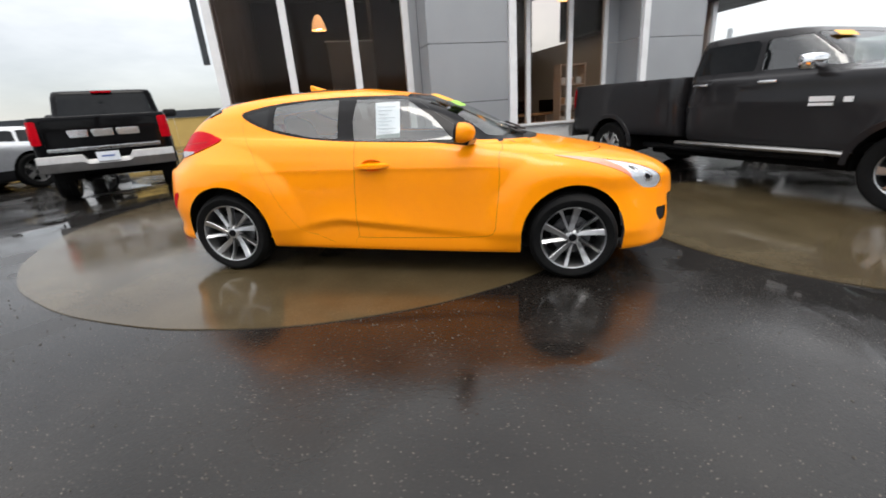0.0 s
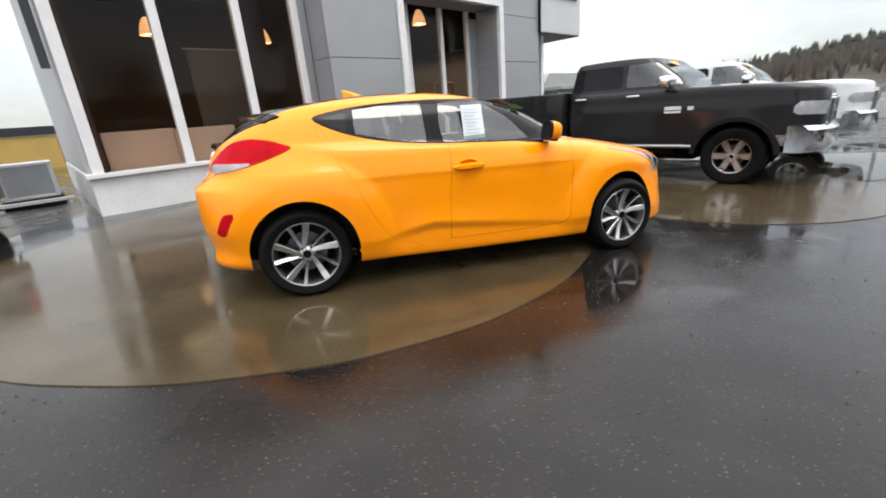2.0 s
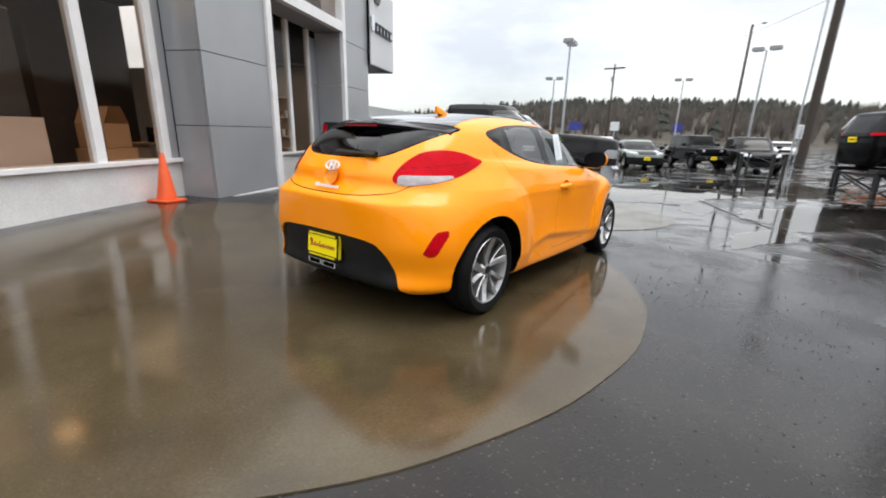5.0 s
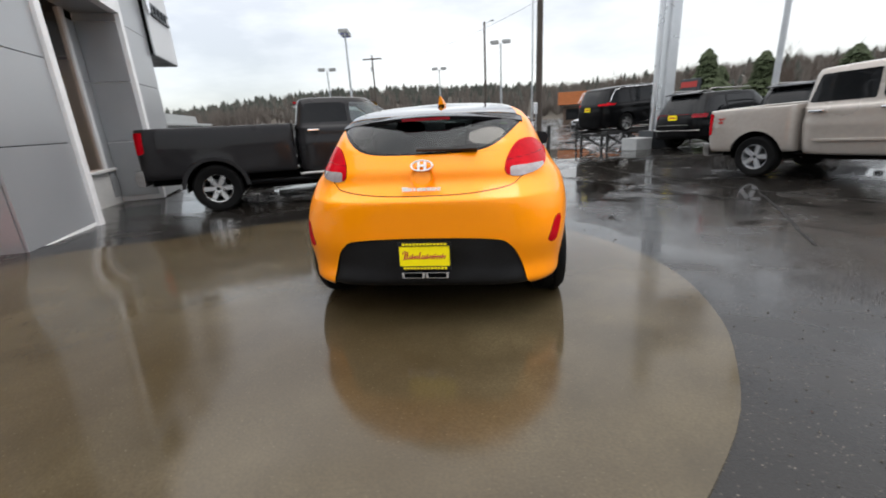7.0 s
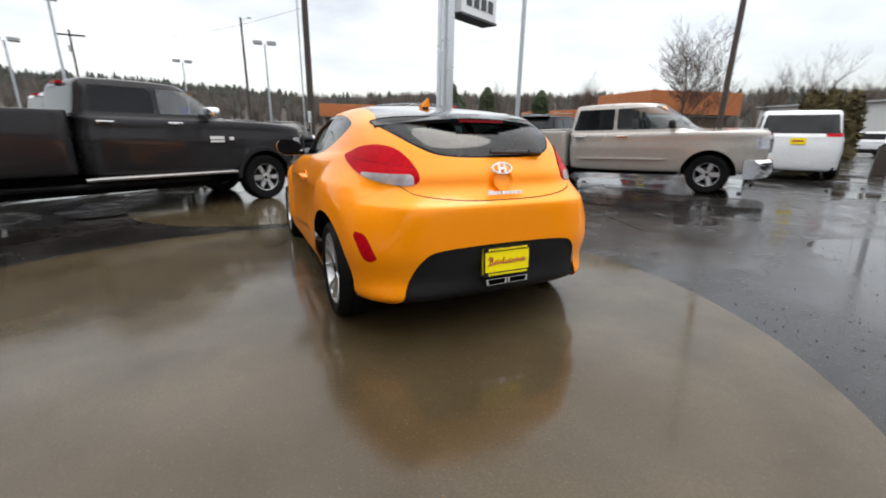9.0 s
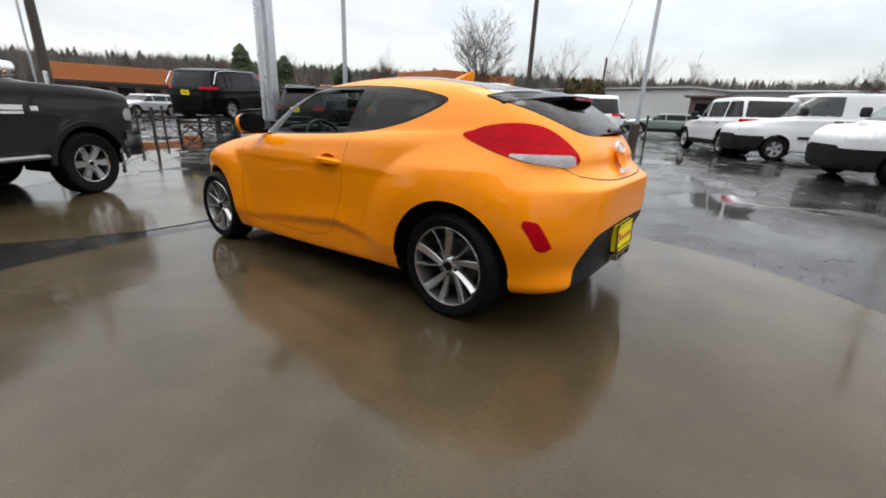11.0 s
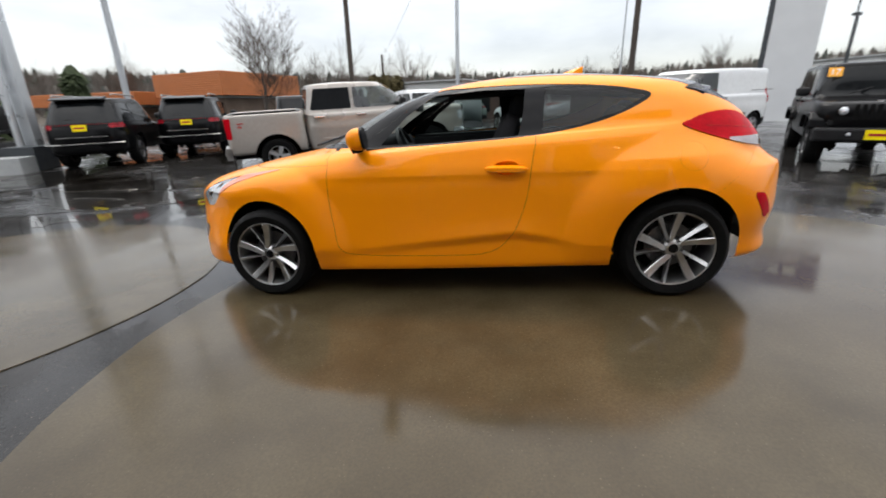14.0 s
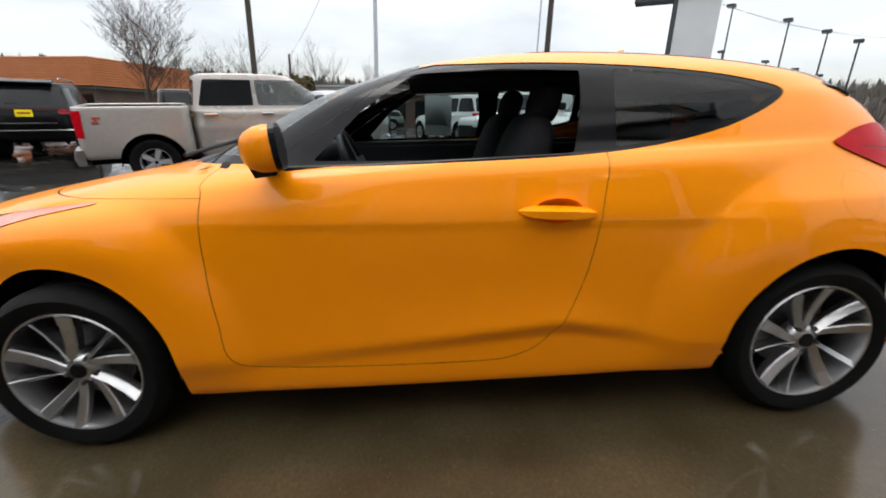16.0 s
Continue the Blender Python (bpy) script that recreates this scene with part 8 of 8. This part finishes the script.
def cable(a, b, sag, label="thin black overhead cable strung between poles"):
    t = thing("overhead_cable", pose(*a), label, "cable", "overhead cables")
    d = [b[i] - a[i] for i in range(3)]
    Build().tube([(d[0] * k / 24, d[1] * k / 24, d[2] * k / 24 - sag * (1 - ((k - 12) / 12) ** 2)) for k in range(25)], 0.013, 4).done("wire", WIRE, t)


cable((31.4, -3.95, 10.5), (6.19, -14.57, 10.4), 0.5)
cable((16.4, -55.0, 7.9), (1.93, -16.0, 9.3), 0.6)
cable((1.93, -16.0, 9.3), (-26, 0.0, 15), 0.8)
cable((31.4, -3.95, 9.4), (70.0, 19.65, 11.4), 1.2)
cable((31.4, -3.95, 12.0), (-8.0, -27.2, 12.5), 1.2)
cable((-8.0, -27.2, 12.4), (-60, -60, 14), 1.5)
cable((-8.0, -27.2, 11.6), (-60, -52, 12), 1.5)

# ---- trees and distance ----


def bare_tree(x, y, h, seed, label, spread=0.42, rmat=BARK, deep=5):
    """A leafless tree: tapered trunk, limbs that fork again and again, fine twigs."""
    t = thing("tree", upright(x, y), label, "tree")
    rg = random.Random(seed)
    wood, twigs = Build(), Build()

    def grow(p, d, length, r, depth):
        n = 4 if depth < 3 else 3
        pts, rad = [p], [r]
        for i in range(n):
            d = (d + Vector((rg.uniform(-1, 1), rg.uniform(-1, 1), rg.uniform(-0.3, 0.7))) * 0.12).normalized()
            p = p + d * length / n
            pts.append(p)
            rad.append(r * (1 - 0.45 * (i + 1) / n))
        (wood if depth < 2 else twigs).tube(pts, rad, 7 if depth < 2 else 3, cap=False)
        if depth >= deep:
            return
        for k in range((5, 4, 4, 4, 3, 3)[depth]):
            at = pts[-1] if k < 2 else pts[max(1, len(pts) - 1 - (k - 1))]
            a = rg.uniform(0, 2 * math.pi)
            out = Vector((math.cos(a), math.sin(a), 0))
            if k == 0:
                grow(at, (d + out * 0.14 + Vector((0, 0, 0.10))).normalized(), length * rg.uniform(0.72, 0.90), rad[-1] * 0.95, depth + 1)
            else:
                lean_ = (spread + 0.12) * rg.uniform(0.75, 1.35)
                grow(at, (d * 0.62 + out * lean_ + Vector((0, 0, 0.34))).normalized(), length * rg.uniform(0.55, 0.85), max(0.012, rad[-1] * 0.62), depth + 1)

    grow(Vector((0, 0, -0.1)), Vector((0.03, 0, 1)), h * 0.25, h * 0.017, 0)
    wood.done("trunk", rmat, t, smooth_shade=True)
    twigs.done("crown", TWIG, t, "leafless crown of fine twigs")
    return t


bare_tree(19.4, -30.3, 10.6, 3, "bare street tree with many upright limbs", 0.62, deep=6)
bare_tree(23.0, -58.0, 12.5, 5, "tall bare tree beyond the storehouse", 0.36)
bare_tree(29.0, -60.0, 11.0, 8, "bare tree beyond the orange shop", 0.36)
bare_tree(15.5, -66.0, 13.0, 11, "bare tree beyond the storehouse roofs", 0.45)
bare_tree(48.0, -48.0, 11.0, 13, "bare tree behind the orange wing", 0.36)
bare_tree(-7.0, -38.5, 6.2, 21, "low reddish bare tree by the far kerb", 0.6, RUST_LEAF)
bare_tree(-10.5, -37.0, 6.0, 22, "low reddish bare tree by the far kerb", 0.6, RUST_LEAF)
for i, (x_, y_, h_) in enumerate(((58, -38, 9.5), (66, -30, 9.0), (74, -22, 9.5), (38, -62, 11), (8, -68, 10.5), (52, -50, 10), (62, -46, 10), (19, -62, 11))):
    bare_tree(x_, y_, h_, 60 + i, "bare tree on the wooded skyline", 0.38)
bare_tree(-22.0, -52.0, 9.0, 25, "bare tree beyond the blue sign", 0.45)


def conifer(x, y, h, r, seed, label):
    """A fir: trunk and rings of drooping needle sprays with a ragged outline."""
    t = thing("conifer", upright(x, y), label, "tree")
    rg = random.Random(seed)
    Build().tube([(0, 0, -0.1), (0, 0, h * 0.98)], [0.035 * h, 0.01], 8).done("trunk", BARK, t)
    b = Build()
    for i in range(int(900 * min(1.6, r))):
        z = h * (0.06 + 0.92 * rg.random() ** 0.9)
        reach = r * (1 - (z / h) ** 1.6) ** 0.8 * rg.uniform(0.5, 1.0 + 0.3 * math.sin(z * 2.3 + seed)) + 0.10
        a = rg.uniform(0, 2 * math.pi)
        c_, s_ = math.cos(a), math.sin(a)
        w_ = rg.uniform(0.10, 0.22) * (0.5 + r * 0.4)
        tip = Vector((c_ * reach, s_ * reach, z - 0.22 * reach + rg.uniform(-0.1, 0.1)))
        root = Vector((c_ * reach * 0.25, s_ * reach * 0.25, z))
        sd = Vector((-s_, c_, 0)) * w_
        mid = (root + tip) / 2
        b.add([root, mid + sd + Vector((0, 0, -0.05)), tip, mid - sd + Vector((0, 0, -0.05)), mid + Vector((0, 0, w_ * 0.7))], [(0, 1, 4), (1, 2, 4), (2, 3, 4), (3, 0, 4)])
    b.done("crown", NEEDLES, t)
    return t


conifer(36.9, -18.6, 6.0, 2.7, 1, "dense young fir at the lot's edge")
conifer(39.2, -24.4, 5.8, 2.5, 2, "dense young fir at the lot's edge")
conifer(36.0, -29.4, 5.6, 2.4, 3, "dense young fir near the orange shop")
conifer(38.8, -20.6, 4.8, 2.0, 4, "small young fir at the lot's edge")
for i, (x_, y_) in enumerate(((7.3, -26.4), (8.0, -26.1), (8.7, -25.8))):
    h_ = thing("cedar", upright(x_, y_), "tall clipped cedar in a hedge row", "tree", "hedge row")
    rg = random.Random(40 + i)
    b = Build()
    for k in range(420):
        a, z = rg.uniform(0, 6.283), rg.uniform(0.1, 3.3)
        rr = 0.62 * (1 - (z / 3.7) ** 4) * rg.uniform(0.75, 1.08)
        p = Vector((rr * math.cos(a), rr * math.sin(a), z))
        u = Vector((rg.uniform(-1, 1), rg.uniform(-1, 1), rg.uniform(0.2, 1))).normalized() * 0.26
        v = u.cross(Vector((math.cos(a), math.sin(a), 0.2))).normalized() * 0.14
        b.add([p - u * 0.4 - v, p - u * 0.4 + v, p + u], [(0, 1, 2)])
    b.done("crown", HEDGE, h_)
    Build().tube([(0, 0, -0.1), (0, 0, 3.0)], [0.50, 0.34], 10).done("trunk", HEDGE, h_)


def rise(az):
    """Height of the wooded hill line by compass angle, in degrees above the level eye."""
    return 2.5 + 0.22 * math.sin(radians(az * 2.3 + 40)) + 0.15 * math.sin(radians(az * 5.1)) + 0.5 * math.exp(-(((az - 12) / 14) ** 2)) - 1.4 * smooth(22, 45, az) - 0.5 * smooth(-85, -110, az) + 0.9 * smooth(-8, -24, az)


def open_view(az):
    return 1.0 if -150 < az < 40 else max(0.0, 1 - min(abs(az + 150), abs(az - 40)) / 25)


hill = Build()
az_list = list(range(-180, 61, 2))
v = []
for az in az_list:
    k = 0.12 + 0.88 * open_view(az)
    c_, s_ = math.cos(radians(az)), math.sin(radians(az))
    for d_, u in ((130, -0.02), (165, 0.35), (210, 0.8), (260, 1.0), (420, 1.05)):
        v.append((c_ * d_, s_ * d_, -0.25 + u * k * math.tan(radians(rise(az))) * 260 * (1 + 0.06 * math.sin(az * 1.7 + d_))))
n5 = 5
hill.add(v, [(i * n5 + j, (i + 1) * n5 + j, (i + 1) * n5 + j + 1, i * n5 + j + 1) for i in range(len(az_list) - 1) for j in range(n5 - 1)])
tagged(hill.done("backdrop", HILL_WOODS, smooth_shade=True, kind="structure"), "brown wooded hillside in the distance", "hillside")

rg = random.Random(99)
firs, brush = Build(), Build()
for i in range(7500):
    az = rg.uniform(-175, 52)
    k = 0.12 + 0.88 * open_view(az)
    if rg.random() > k + 0.1:
        continue
    d_ = rg.uniform(135, 285)
    u = np.interp(d_, (130, 165, 210, 260, 420), (-0.02, 0.35, 0.8, 1.0, 1.05))
    z0 = -0.25 + u * k * math.tan(radians(rise(az))) * 260
    x, y = d_ * math.cos(radians(az)), d_ * math.sin(radians(az))
    green = rg.random() < (0.62 if az > -6 and d_ > 190 else (0.16 if d_ > 200 else 0.06))
    if green:
        h_, r_ = rg.uniform(4.0, 7.5), rg.uniform(1.4, 2.6)
        tiers = 3
        for q in range(tiers):
            zb, zt = z0 + h_ * (0.12 + 0.26 * q), z0 + h_ * (0.52 + 0.24 * q)
            rr = r_ * (1 - 0.28 * q)
            n_ = 6
            ph = rg.uniform(0, 6)
            ring = [(x + rr * rg.uniform(0.7, 1.15) * math.cos(ph + 2 * math.pi * j / n_), y + rr * rg.uniform(0.7, 1.15) * math.sin(ph + 2 * math.pi * j / n_), zb + rg.uniform(-0.5, 0.5)) for j in range(n_)]
            firs.add(ring + [(x, y, zt)], [(j, (j + 1) % n_, n_) for j in range(n_)])
    else:
        h_ = rg.uniform(4.0, 7.5)
        for q in range(20):
            a, sp = rg.uniform(0, 6.283), rg.uniform(0.3, 2.0)
            tip = (x + sp * math.cos(a), y + sp * math.sin(a), z0 + h_ * rg.uniform(0.6, 1.05))
            w_ = rg.uniform(0.05, 0.24)
            b0 = (x + 0.3 * sp * math.cos(a), y + 0.3 * sp * math.sin(a), z0 + h_ * rg.uniform(0.0, 0.3))
            brush.add([(b0[0] - w_ * math.sin(a), b0[1] + w_ * math.cos(a), b0[2]), (b0[0] + w_ * math.sin(a), b0[1] - w_ * math.cos(a), b0[2]), tip], [(0, 1, 2)])
tagged(firs.done("far_firs", HAZED_FIR, kind="stuff"), "firs along the distant ridge, hazed in their colour", "trees")
tagged(brush.done("far_bare_woods", HAZED_TWIG, kind="stuff"), "brown leafless woods in the distance, hazed in their colour", "trees")
# field and hedge line to the north-west
fd = Build()
fd.add([(-24, 12, 0.16), (-90, 60, 0.3), (-30, 130, 0.6), (0, 60, 0.3)], [(0, 1, 2, 3)])
tagged(fd.done("field", FIELD, matrix=pose(0, 0, 0.03)), "dry yellow grass field beyond the lot", "field", kind="structure")
fw_ = thing("boundary_fence", upright(-20, 17, 33), "long low ochre boundary wall at the lot's edge", "fence")
for i in range(12):
    Build().box((-18 + 3 * i, -0.08, 0), (-15.03 + 3 * i, 0.08, 1.55)).done("fence_panel", OCHRE_WALL, fw_)
Build().box((-18, -0.14, 1.56), (18, 0.14, 1.95)).done("fence_cap", SIGN_DARK, fw_)
